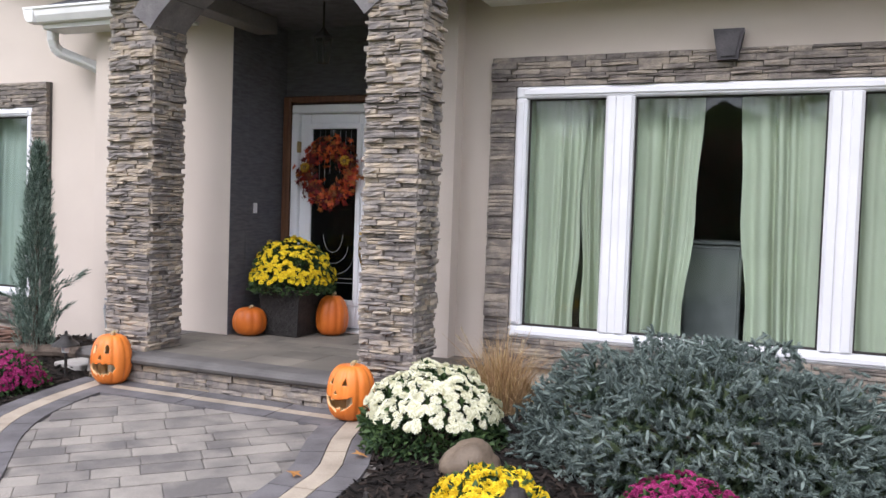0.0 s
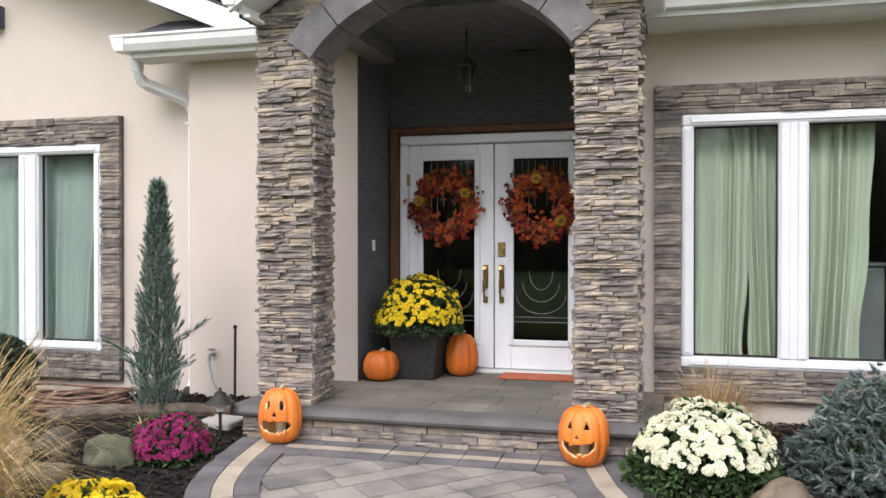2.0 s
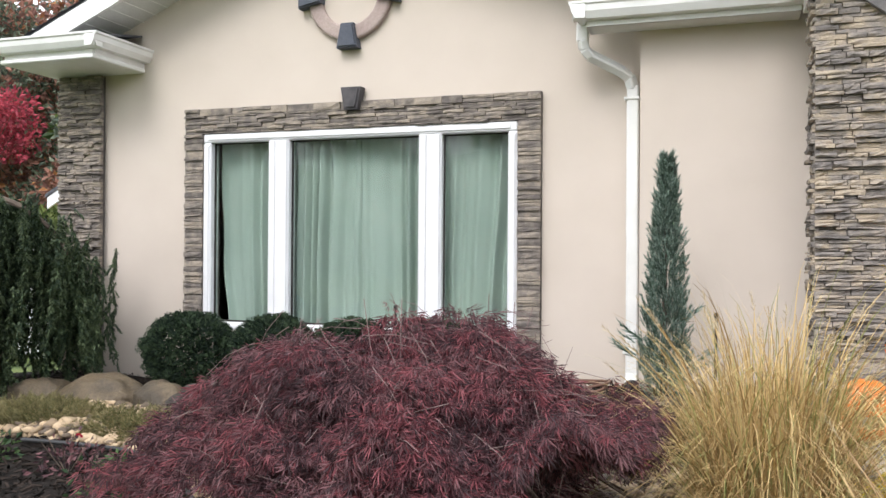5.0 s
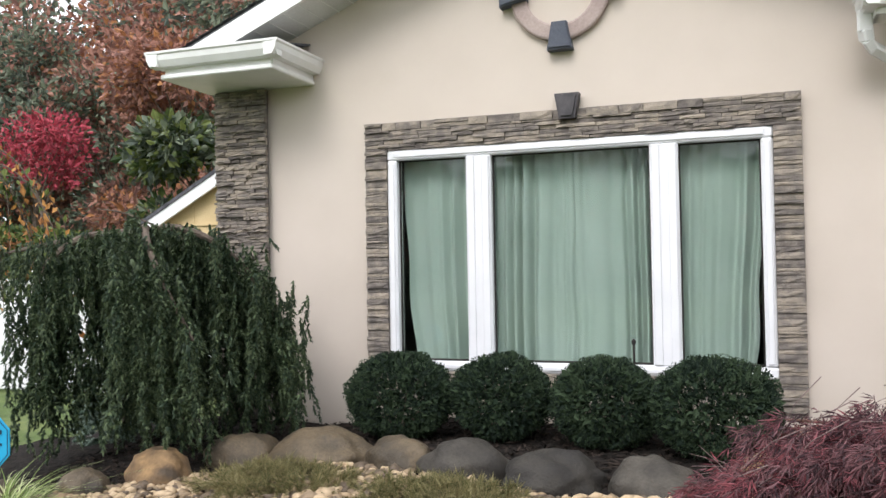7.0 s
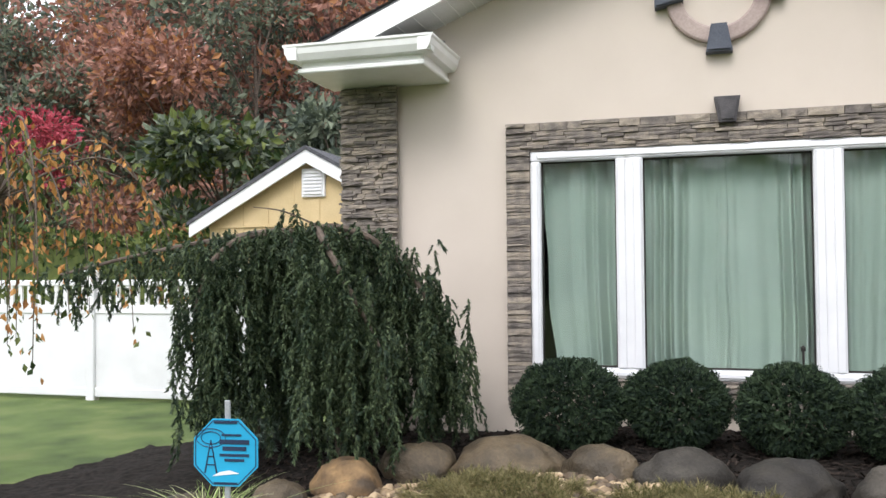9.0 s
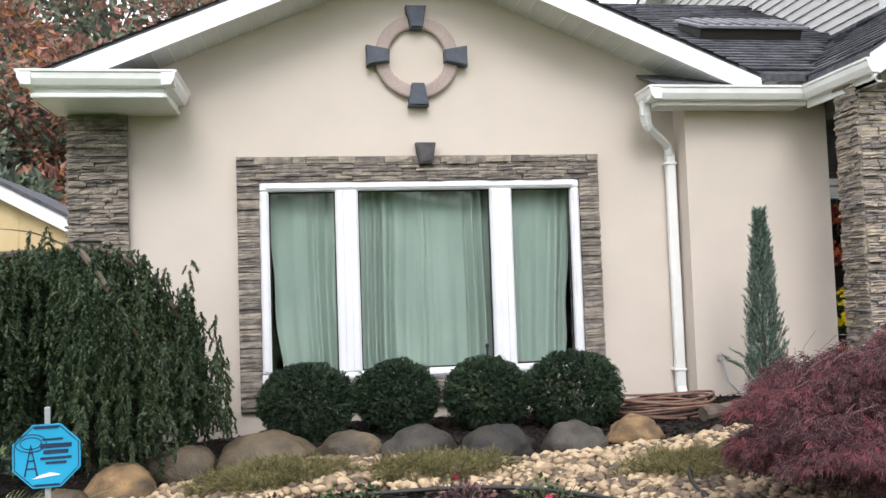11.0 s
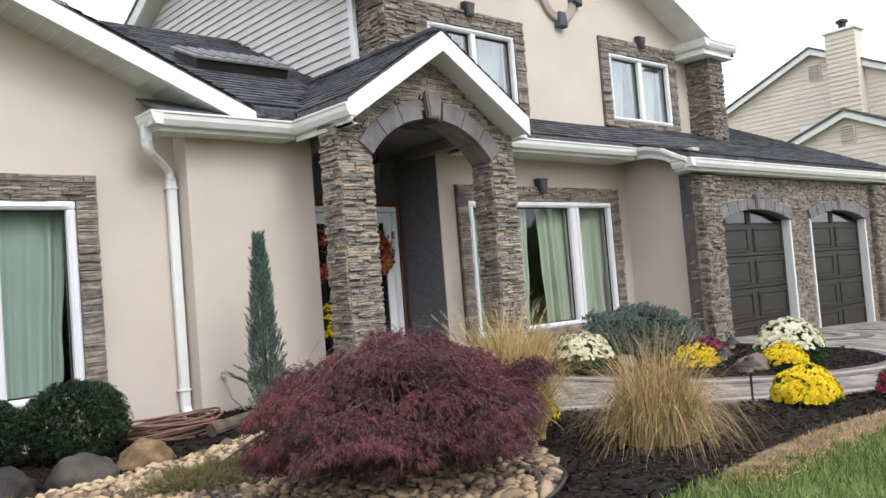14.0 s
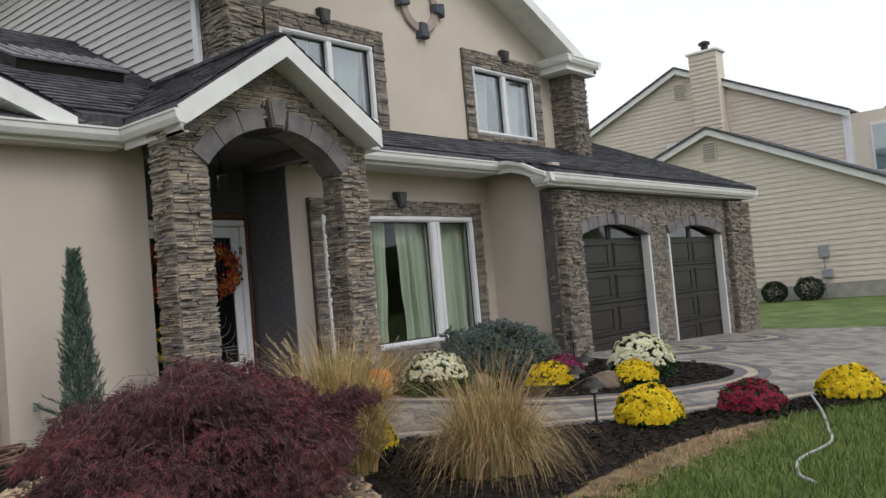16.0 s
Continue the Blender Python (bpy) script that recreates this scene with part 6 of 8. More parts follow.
def plump_shoot(rng):
    """A thick shoot: a tapered core set with short needles."""
    v, f = [], []
    prof = ((0.0, 0.07), (0.25, 0.12), (0.6, 0.125), (0.85, 0.04))
    for z, r in prof:
        v += [(r * math.cos(k * math.pi / 2), r * math.sin(k * math.pi / 2), z) for k in range(4)]
    for i in range(3):
        for k in range(4):
            a, b, c, d = i * 4 + k, i * 4 + (k + 1) % 4, i * 4 + 4 + (k + 1) % 4, i * 4 + 4 + k
            f += [(a, b, c), (a, c, d)]
    for i in range(34):
        an, h = rng.uniform(0, 2 * math.pi), rng.uniform(0.05, 0.8)
        r = float(np.interp(h, [p[0] for p in prof], [p[1] for p in prof]))
        d, sd = np.array([math.cos(an), math.sin(an), 0]), np.array([-math.sin(an), math.cos(an), 0]) * 0.028
        base, k = d * r * 0.8 + np.array([0, 0, h]), len(v)
        v += [tuple(base + sd), tuple(base - sd), tuple(base + d * 0.24 + np.array([0, 0, 0.18]))]
        f.append((k, k + 1, k + 2))
    return v, f


SHOOT = plump_shoot(rg)
sp = thing("blue_spruce", (-0.62, 4.88, 0), "low round blue spruce with dense silvery shoots in mulch", "shrub")
for cx, cyy, rx, ry, h, n in ((-0.62, 4.88, 0.96, 0.80, 0.68, 4300), (-1.02, 4.78, 0.56, 0.56, 0.50, 1300), (-0.12, 4.85, 0.58, 0.58, 0.52, 1400)):
    P, N = dome_points(n, (cx, cyy, -0.02), rx, ry, h, rg, -0.02, 0.13, 0.22)
    N = N * np.array([1, 1, 0.6]) + rg.normal(0, 0.5, N.shape) + np.array([0, 0, 0.05])
    scatter("shoot_cover", *SHOOT, P - 0.05 * N, N, rg.uniform(0.045, 0.08, len(P)), M_spruce, sp, rg)
# Inner shoots take a darker needle colour for the shade between outer shoots.
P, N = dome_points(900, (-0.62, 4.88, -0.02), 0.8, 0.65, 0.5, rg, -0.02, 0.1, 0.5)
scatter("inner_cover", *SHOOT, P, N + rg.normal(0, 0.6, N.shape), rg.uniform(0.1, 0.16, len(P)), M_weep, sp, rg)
a = Acc()
for k in range(16):
    an = 2 * math.pi * k / 16
    a.tube([(-0.62, 4.88, -0.03), (-0.62 + 0.4 * math.cos(an), 4.88 + 0.33 * math.sin(an), 0.2), (-0.62 + 0.8 * math.cos(an), 4.88 + 0.65 * math.sin(an), 0.3)], 0.02, 6, 0.3)
tagged(part("branch_tuft", a, M_bark, sp), kind="stuff")

cy0 = thing("juniper", (-5.88, 5.31, 0), "narrow blue-green upright juniper against the stucco", "shrub")
n = 2500
hh = rg.random(n) ** 0.8
an = rg.uniform(0, 2 * math.pi, n)
rad = 0.165 * np.clip((1 - hh) ** 0.75, 0.03, 1) * (0.35 + 0.65 * rg.random(n) ** 0.5) * np.where(hh < 0.12, 0.75, 1) * (1 + 0.25 * np.sin(5 * an + 14 * hh))
P = np.stack([-5.88 + rad * np.cos(an) + 0.015 * hh, 5.31 + rad * np.sin(an), 0.05 + 1.62 * hh], 1)
N = np.stack([0.42 * np.cos(an), 0.42 * np.sin(an), np.ones(n)], 1) + rg.normal(0, 0.14, (n, 3))
SPRAY = brush_form(20, 0.22, 0.03, rg, 1.3)
scatter("spray_cover", *SPRAY, P, N, rg.uniform(0.05, 0.12, n), M_cyp, cy0, rg)
n = 14
an = rg.uniform(0, 2 * math.pi, n)
P = np.stack([-5.88 + 0.19 * np.cos(an), 5.31 + 0.19 * np.sin(an), rg.uniform(0.25, 0.6, n)], 1)
scatter("side_spray_cover", *SPRAY, P, np.stack([np.cos(an), np.sin(an), 0.6 * np.ones(n)], 1), rg.uniform(0.12, 0.24, n), M_cyp, cy0, rg)
part("trunk", Acc().tube([(-5.88, 5.31, -0.05), (-5.88, 5.31, 0.5), (-5.87, 5.31, 1.5)], 0.028, 7, 0.3), M_bark, cy0)

BOXLEAF = leaf_form(0.6, 0.18)


def boxwood(x, y, z, r, h, seed):
    g2 = np.random.default_rng(seed)
    t = thing("boxwood_ball", (x, y, z), "clipped round dark green boxwood behind boulders", "shrub", "boxwood row")
    c = (x, y, z + h * 0.50)
    P, N = dome_points(12500, c, r, r * 0.95, h * 0.52, g2, -0.93, 0.06, 0.2)
    scatter("foliage", *BOXLEAF, P, N * 0.9 + g2.normal(0, 0.6, N.shape), g2.uniform(0.011, 0.02, len(P)), M_box_leaf, t, g2)
    P, N = dome_points(2600, c, r * 0.88, r * 0.83, h * 0.45, g2, -0.95, 0.05, 0.2)
    scatter("inner_foliage", *BOXLEAF, P, N + g2.normal(0, 0.8, N.shape), g2.uniform(0.05, 0.08, len(P)), M_box_leaf, t, g2)
    a = Acc()
    for k in range(7):
        an = 2 * math.pi * k / 7
        a.tube([(x, y, z - 0.05), (x + 0.08 * math.cos(an), y + 0.08 * math.sin(an), z + 0.12), (x + r * 0.7 * math.cos(an), y + r * 0.7 * math.sin(an), z + h * 0.45)], 0.012, 5, 0.4)
    tagged(part("branch_tuft", a, M_bark, t), kind="stuff")
    return t


for k, (x, y, r, h) in enumerate(((-9.83, 5.60, 0.41, 0.635), (-9.07, 5.70, 0.37, 0.62), (-8.31, 5.60, 0.38, 0.62), (-7.58, 5.45, 0.42, 0.65))):
    boxwood(x, y, gz(x, y) + 0.01, r, h, 60 + k)

# Weeping spruce: arching limbs with hanging strands.
ws = thing("weeping_spruce", (-11.55, 5.15, gz(-11.5, 5.1)), "dark green weeping spruce with hanging branches", "tree")
wz = gz(-11.5, 5.1)
limbs = Acc()
NEED = brush_form(24, 0.32, 0.075, rg, 0.7)
SP, SN, SS = [], [], []


def limb(pts, n, thick=0.035):
    line = curve_pts([p[:2] + p[2:] for p in pts], 10)
    limbs.tube([tuple(p) for p in line], thick, 7, 0.3)
    for k in range(int(n * 1.25)):
        p = line[int(rg.integers(len(line)))] + np.concatenate([rg.normal(0, 0.13, 2), [0.0]])
        floor = gz(p[0], p[1]) + rg.uniform(0.05, 0.5)
        ln = max(0.15, min(p[2] - floor, rg.uniform(0.5, 1.5)))
        if p[0] < -12.25:
            ln = min(ln, rg.uniform(0.12, 0.45))
        d = rg.normal(0, 0.06, 2)
        m = int(ln / 0.042) + 2
        for i in range(m):
            s = i / m
            q = p + np.array([d[0] * s, d[1] * s, 0.03 - ln * s])
            SP.append(q + np.concatenate([rg.normal(0, 0.012, 2), [0]]))
            SN.append(np.array([d[0] + rg.normal(0, 0.35), d[1] + rg.normal(0, 0.35), -1.0]))
            SS.append(rg.uniform(0.075, 0.125))


limb([(-11.45, 5.2, wz), (-11.5, 5.15, 0.7), (-11.62, 5.05, 1.3), (-11.75, 4.95, 1.48), (-12.3, 4.85, 1.42), (-12.9, 4.8, 1.32), (-13.5, 4.7, 1.18)], 70)
limb([(-11.62, 5.05, 1.3), (-11.5, 5.0, 1.5), (-11.2, 5.1, 1.44), (-10.95, 5.25, 1.2), (-10.78, 5.3, 0.92), (-10.68, 5.32, 0.62)], 135)
limb([(-11.6, 5.05, 1.35), (-11.45, 4.75, 1.5), (-11.25, 4.55, 1.32), (-11.05, 4.5, 1.0), (-10.9, 4.55, 0.7)], 70)
limb([(-11.6, 5.1, 1.3), (-11.7, 5.4, 1.45), (-11.5, 5.7, 1.25), (-11.2, 5.8, 0.95)], 50)
limb([(-11.7, 5.0, 1.4), (-11.9, 4.7, 1.45), (-12.1, 4.5, 1.25), (-12.2, 4.45, 0.9)], 65)
limb([(-11.75, 4.98, 1.45), (-12.1, 5.2, 1.42), (-12.5, 5.3, 1.2)], 30)
limb([(-11.5, 5.0, 1.5), (-11.75, 4.9, 1.62), (-12.0, 4.9, 1.66)], 3, 0.009)
part("limb_frame", limbs, M_bark, ws)
scatter("needle_cover", *NEED, SP, SN, SS, M_weep, ws, rg)

# Small pale conifer behind it.
pc = thing("dwarf_conifer", (-12.35, 5.6, gz(-12.35, 5.6)), "small pale blue-green conifer behind the weeping spruce", "shrub")
P, N = dome_points(420, (-12.35, 5.6, gz(-12.35, 5.6)), 0.33, 0.33, 0.9, rg, 0.0, 0.15, 0.3)
scatter("shoot_cover", *SHOOT, P, N + rg.normal(0, 0.4, N.shape), rg.uniform(0.1, 0.16, len(P)), M_cyp, pc, rg)
part("trunk", Acc().tube([(-12.35, 5.6, gz(-12.35, 5.6) - 0.05), (-12.35, 5.6, 0.5)], 0.03, 7, 0.4), M_bark, pc)

# ---- Japanese maple ----
MX, MY = -6.62, 2.42
mz = gz(MX, MY)
mp = thing("japanese_maple", (MX, MY, mz), "mounded dark red laceleaf maple over river stones", "tree")


def lace_leaf():
    """A drooping leaf of narrow fingers."""
    v, f = [], []
    for k in range(5):
        an = (k - 2) * 0.46
        d = np.array([math.sin(an), 0.2 * math.cos(2 * an), math.cos(an)])
        s = np.array([math.cos(an), 0, -math.sin(an)]) * 0.042
        ln = 1 - 0.13 * abs(k - 2)
        i = len(v)
        v += [tuple(d * 0.1), tuple(d * 0.5 * ln + s), tuple(d * ln + np.array([0, -0.1, 0])), tuple(d * 0.5 * ln - s)]
        f += [(i, i + 1, i + 2), (i, i + 2, i + 3)]
    return v, f


# The crown is a mound of many small hanging tufts.
C, CN = dome_points(190, (MX, MY, 0.02), 0.78, 0.74, 0.635, rg, 0.0, 0.16, 0.12)
P, D, red = [], [], []
for c, q in zip(C, CN):
    n, rr = int(rg.integers(150, 210)), rg.uniform(0.14, 0.25)
    red.append(rg.random(n) < (0.62 if rg.random() < 0.36 else 0.12))
    an, u = rg.uniform(0, 2 * math.pi, n), np.sqrt(rg.random(n)) * rr
    lift = 0.10 * (1 - (u / rr) ** 2) + rg.normal(0, 0.018, n)
    P.append(c + np.stack([u * np.cos(an) + 0.05 * q[0], u * np.sin(an) + 0.05 * q[1], lift], 1))
    D.append(np.stack([0.55 * np.cos(an) + 0.5 * q[0], 0.55 * np.sin(an) + 0.5 * q[1], -0.35 - 0.9 * (u / rr) ** 2], 1) + rg.normal(0, 0.3, (n, 3)))
P, D, red = np.concatenate(P), np.concatenate(D), np.concatenate(red)
low = 0.22 + 0.2 * np.clip((P[:, 0] - MX) / 0.7, 0, 1) + 0.12 * np.sin(4.1 * P[:, 0]) * np.cos(3.3 * P[:, 1]) + 0.05 * np.sin(11 * P[:, 0] + 9 * P[:, 1])
P[:, 2] = np.maximum(P[:, 2], low + rg.normal(0, 0.03, len(P)))
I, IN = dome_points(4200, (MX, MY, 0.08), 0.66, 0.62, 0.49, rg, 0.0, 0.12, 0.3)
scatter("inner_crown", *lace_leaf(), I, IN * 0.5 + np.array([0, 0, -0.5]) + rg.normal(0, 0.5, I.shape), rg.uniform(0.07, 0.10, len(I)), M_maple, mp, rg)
for pick, mat in ((~red, M_maple), (red, M_maple_red)):
    scatter("crown", *lace_leaf(), P[pick], D[pick], rg.uniform(0.04, 0.072, pick.sum()), mat, mp, rg)
part("trunk", Acc().tube([(MX, MY, mz - 0.08), (MX + 0.03, MY + 0.02, mz + 0.2), (MX - 0.02, MY, mz + 0.42)], 0.055, 9, 0.6), M_bark, mp)
for k in range(16):
    an, el = 2 * math.pi * k / 16 + rg.uniform(-0.2, 0.2), rg.uniform(0.55, 0.95)
    dx, dy = math.cos(an), math.sin(an)
    part("branch", Acc().tube([(MX, MY, mz + 0.35), (MX + 0.28 * dx, MY + 0.28 * dy, 0.38 * el + 0.1), (MX + 0.6 * dx, MY + 0.56 * dy, 0.48 * el), (MX + 0.88 * dx, MY + 0.82 * dy, 0.22 * el)], 0.018, 6, 0.25), M_bark, mp)
tw = Acc()
P, N = dome_points(420, (MX, MY, 0.05), 0.84, 0.80, 0.70, rg, 0.05, 0.16, 0.03)
for p, q in zip(P, N):
    t = np.array([q[0], q[1], -0.3]) + rg.normal(0, 0.45, 3)
    t /= np.linalg.norm(t)
    tw.tube([tuple(p - 0.12 * t), tuple(p + 0.02 * q), tuple(p + 0.12 * t)], 0.0017, 4, 0.5)
tagged(part("twig_layer", tw, M_mapletwig, mp, fix=False), kind="stuff")


# ---- ornamental grasses ----
def clump(x, y, r, h, n, lean, mats, label, seed, plumes=0, width=0.008, name="ornamental_grass", droop=0.5, vary=0.25):
    g2 = np.random.default_rng(seed)
    z = gz(x, y)
    t = thing(name, (x, y, z), label, "grass")
    for mat, share in mats:
        k = int(n * share)
        an, q = g2.uniform(0, 2 * math.pi, k), np.sqrt(g2.random(k))
        roots = np.stack([x + r * 0.32 * q * np.cos(an), y + r * 0.32 * q * np.sin(an), np.full(k, z - 0.02)], 1)
        an2 = an + g2.normal(0, 0.8, k)
        ln = lean * (0.2 + q) * g2.uniform(0.3, 1.3, k)
        tips = np.stack([ln * np.cos(an2), ln * np.sin(an2)], 1)
        hs = h * g2.uniform(0.4, 1.1, k) * (1.05 - 0.3 * q)
        v, f = ribbon_blades(roots, tips, hs, g2.uniform(0.5, 1.2, k) * width, g2, 8, droop, vary)
        a = Acc()
        a.v, a.f = v, f
        tagged(part("blade_tuft", a, mat, t, fix=False), kind="stuff")
    if plumes:
        a, b = Acc(), []
        for k in range(plumes):
            an = g2.uniform(0, 2 * math.pi)
            l2, hh = lean * g2.uniform(0.3, 1.0), h * g2.uniform(0.5, 0.68)
            pts = [(x + 0.1 * math.cos(an) + l2 * s**1.6 * math.cos(an), y + 0.1 * math.sin(an) + l2 * s**1.6 * math.sin(an), z + hh * (s - 0.12 * s**3)) for s in np.linspace(0, 1, 7)]
            a.tube(pts, 0.0025, 4, 0.6)
            b.append((pts[-1], np.array(pts[-1]) - np.array(pts[-2])))
        part("stalk_tuft", a, mats[0][0], t, fix=False)
        scatter("plume_tuft", *brush_form(26, 0.22, 0.02, g2, 1.0), [p for p, _ in b], [d for _, d in b], g2.uniform(0.06, 0.12, len(b)), M_plume, t, g2)
    return t


clump(-5.30, 2.71, 0.72, 1.62, 2500, 0.50, ((M_strawgrass, 0.76), (M_strawgreen, 0.24)), "tall tan and green ornamental grass clump in the bed", 41, 40, 0.0095)
clump(-5.38, 3.05, 0.45, 1.25, 600, 0.4, ((M_strawgrass, 0.72), (M_strawgreen, 0.28)), "tan ornamental grass clump bending outward", 42, 12)
clump(-4.83, 1.74, 0.75, 1.28, 2600, 0.46, ((M_drygrass, 0.55), (M_strawgrass, 0.2), (M_strawgreen, 0.25)), "dry brown ornamental grass clump by the lawn", 43, 6, 0.0075, droop=0.68, vary=0.5)
clump(-1.95, 5.52, 0.45, 0.86, 1500, 0.32, ((M_drygrass, 0.7), (M_strawgrass, 0.3)), "dry rust-coloured grass below the window", 44, 10, 0.005)
clump(0.95, 5.35, 0.40, 0.84, 900, 0.36, ((M_drygrass, 0.8), (M_strawgrass, 0.2)), "dry rust-coloured grass beside the garage pillar", 45, 0, 0.006)
clump(-11.55, 3.55, 0.5, 0.40, 420, 0.50, ((M_liriope, 1.0),), "variegated pale green grass tuft round the sign", 46, 0, 0.014)
clump(-11.2, 3.2, 0.42, 0.34, 260, 0.45, ((M_liriope, 1.0),), "variegated pale green grass tuft by the boulders", 47, 0, 0.013)
clump(-5.75, 4.95, 0.15, 0.22, 60, 0.18, ((M_strawgreen, 1.0),), "small green grass tuft in the mulch", 48, 0, 0.012)
for k, (x, y, r) in enumerate(((-9.99, 4.14, 0.48), (-8.95, 4.02, 0.46), (-7.28, 3.66, 0.48))):
    t = thing("creeping_juniper", (x, y, gz(x, y)), "flat brownish-green creeping groundcover on river stones", "groundcover", "groundcover patches")
    P, N = dome_points(1700, (x, y, gz(x, y) + 0.02), r, r * 0.62, 0.12, rg, 0.0, 0.2, 0.3)
    scatter("sprig_cover", *brush_form(14, 0.5, 0.035, rg, 1.2), P, N * np.array([1, 1, 0.3]) + rg.normal(0, 0.5, N.shape), rg.uniform(0.04, 0.075, len(P)), M_creep, t, rg)
for k, (x, y) in enumerate(((-9.55, 3.22), (-8.95, 3.22), (-8.45, 3.02), (-9.95, 3.1))):
    t = thing("rose_bush", (x, y, gz(x, y)), "small low rose bush with few red blooms", "shrub", "rose bushes")
    P, N = dome_points(150, (x, y, gz(x, y)), 0.2, 0.17, 0.19, rg, 0.0, 0.3, 0.6)
    scatter("foliage", *LEAF, P, N + rg.normal(0, 0.7, N.shape), rg.uniform(0.03, 0.055, len(P)), (M_mumleaf, M_maple, M_mumleaf, M_maple)[k], t, rg)
    P, N = dome_points(1 + k % 2, (x, y, gz(x, y)), 0.17, 0.15, 0.2, rg, 0.3, 0.2, 0.1)
    scatter("bloom_cover", *BLOOM, P, N, np.full(len(P), 0.024), M_rose, t, rg)
    a = Acc()
    for q in range(6):
        an = q * 1.05
        a.tube([(x, y, gz(x, y) - 0.02), (x + 0.08 * math.cos(an), y + 0.08 * math.sin(an), gz(x, y) + 0.1), (x + 0.14 * math.cos(an), y + 0.14 * math.sin(an), gz(x, y) + 0.19)], 0.004, 5, 0.6)
    tagged(part("stem_tuft", a, M_bark, t), kind="stuff")


# ---- boulders, river stones, mulch ----
def boulder(x, y, r, sx, sy, sz, material, seed, label, sink=0.25):
    bm = bmesh.new()
    bmesh.ops.create_icosphere(bm, subdivisions=4, radius=1.0)
    off = Vector((seed * 3.7, seed * 1.3, seed * 2.1))
    for v in bm.verts:
        d = v.co.normalized()
        k = 1 + 0.2 * noise.noise(d * 1.1 + off) + 0.13 * noise.noise(d * 2.3 + off) + 0.07 * noise.noise(d * 4 + off) + 0.02 * noise.noise(d * 12 + off)
        v.co = d * k
        v.co.z = max(v.co.z, -0.6)
        v.co = Vector((v.co.x * r * sx, v.co.y * r * sy, v.co.z * r * sz))
    me = bpy.data.meshes.new("boulder")
    bm.to_mesh(me)
    bm.free()
    me.polygons.foreach_set("use_smooth", [True] * len(me.polygons))
    me.materials.append(material)
    ob = new("boulder", me)
    ob.location = (x, y, gz(x, y) + r * sz * (0.38 - sink))
    ob.rotation_euler = (0, 0, 0.35 * math.sin(seed * 5))
    return tagged(ob, label, "boulder", "garden boulders")


BL = "smooth brown-grey boulder half set in mulch"
for x, y, r, sx, sy, sz, mt, lb in ((-11.32, 3.98, 0.18, 1.0, 0.9, 0.9, M_boulder, BL), (-11.05, 4.36, 0.25, 1.0, 0.8, 0.80, M_boulder_tan, "angular tan boulder beside the river stones"), (-10.73, 4.90, 0.27, 1.0, 0.8, 0.74, M_boulder, BL),
                                   (-10.12, 4.90, 0.37, 1.0, 0.7, 0.56, M_boulder, "long low brown boulder before the boxwoods"), (-9.52, 4.78, 0.26, 1.0, 0.75, 0.64, M_boulder, BL), (-9.02, 4.66, 0.27, 1.0, 0.8, 0.74, M_boulder_grey, "rounded grey boulder before the boxwoods"),
                                   (-8.45, 4.53, 0.30, 1.0, 0.75, 0.64, M_boulder_grey, "broad grey boulder before the boxwoods"), (-7.87, 4.48, 0.24, 1.0, 0.8, 0.84, M_boulder_grey, "dark grey boulder with a pale patch"), (-7.32, 4.75, 0.22, 1.0, 0.8, 0.80, M_boulder_tan, "tan boulder at the end of the row"),
                                   (-11.8, 3.75, 0.17, 1, 0.9, 0.75, M_boulder, BL), (-5.50, 4.28, 0.17, 1.1, 0.9, 0.85, M_boulder_moss, "mossy grey rock beside the magenta flowers"), (-5.95, 4.35, 0.16, 1.0, 0.9, 0.85, M_boulder, BL), (-5.55, 3.75, 0.17, 1.0, 0.9, 0.7, M_boulder, BL),
                                   (-1.68, 4.28, 0.145, 1.05, 0.85, 1.05, M_boulder_smooth, "smooth tan-grey boulder in the island bed"), (-1.22, 2.92, 0.19, 1.1, 0.9, 0.85, M_boulder_smooth, "smooth tan-grey boulder in the island bed")):
    boulder(x, y, r, sx, sy, sz, mt, len(bpy.data.objects) % 97 * 0.37, lb)

PEB_POLY = [tuple(p) for p in curve_pts([(-11.6, 3.6), (-10.9, 4.3), (-10.3, 4.62), (-9.6, 4.55), (-9.0, 4.4), (-8.4, 4.25), (-7.8, 4.35), (-7.2, 4.5), (-6.5, 4.55), (-5.9, 4.0), (-5.5, 3.2), (-5.6, 2.3), (-5.9, 1.8), (-6.15, 1.58), (-6.5, 1.44), (-6.85, 1.6), (-7.2, 2.08), (-7.6, 2.62), (-7.87, 2.93), (-8.4, 3.42), (-8.9, 3.6), (-9.8, 3.75), (-10.6, 3.6)], 8, True)]
bm = bmesh.new()
bmesh.ops.create_icosphere(bm, subdivisions=1, radius=1.0)
ico_v = np.array([v.co[:] for v in bm.verts])
ico_f = [[v.index for v in f.verts] for f in bm.faces]
bm.free()


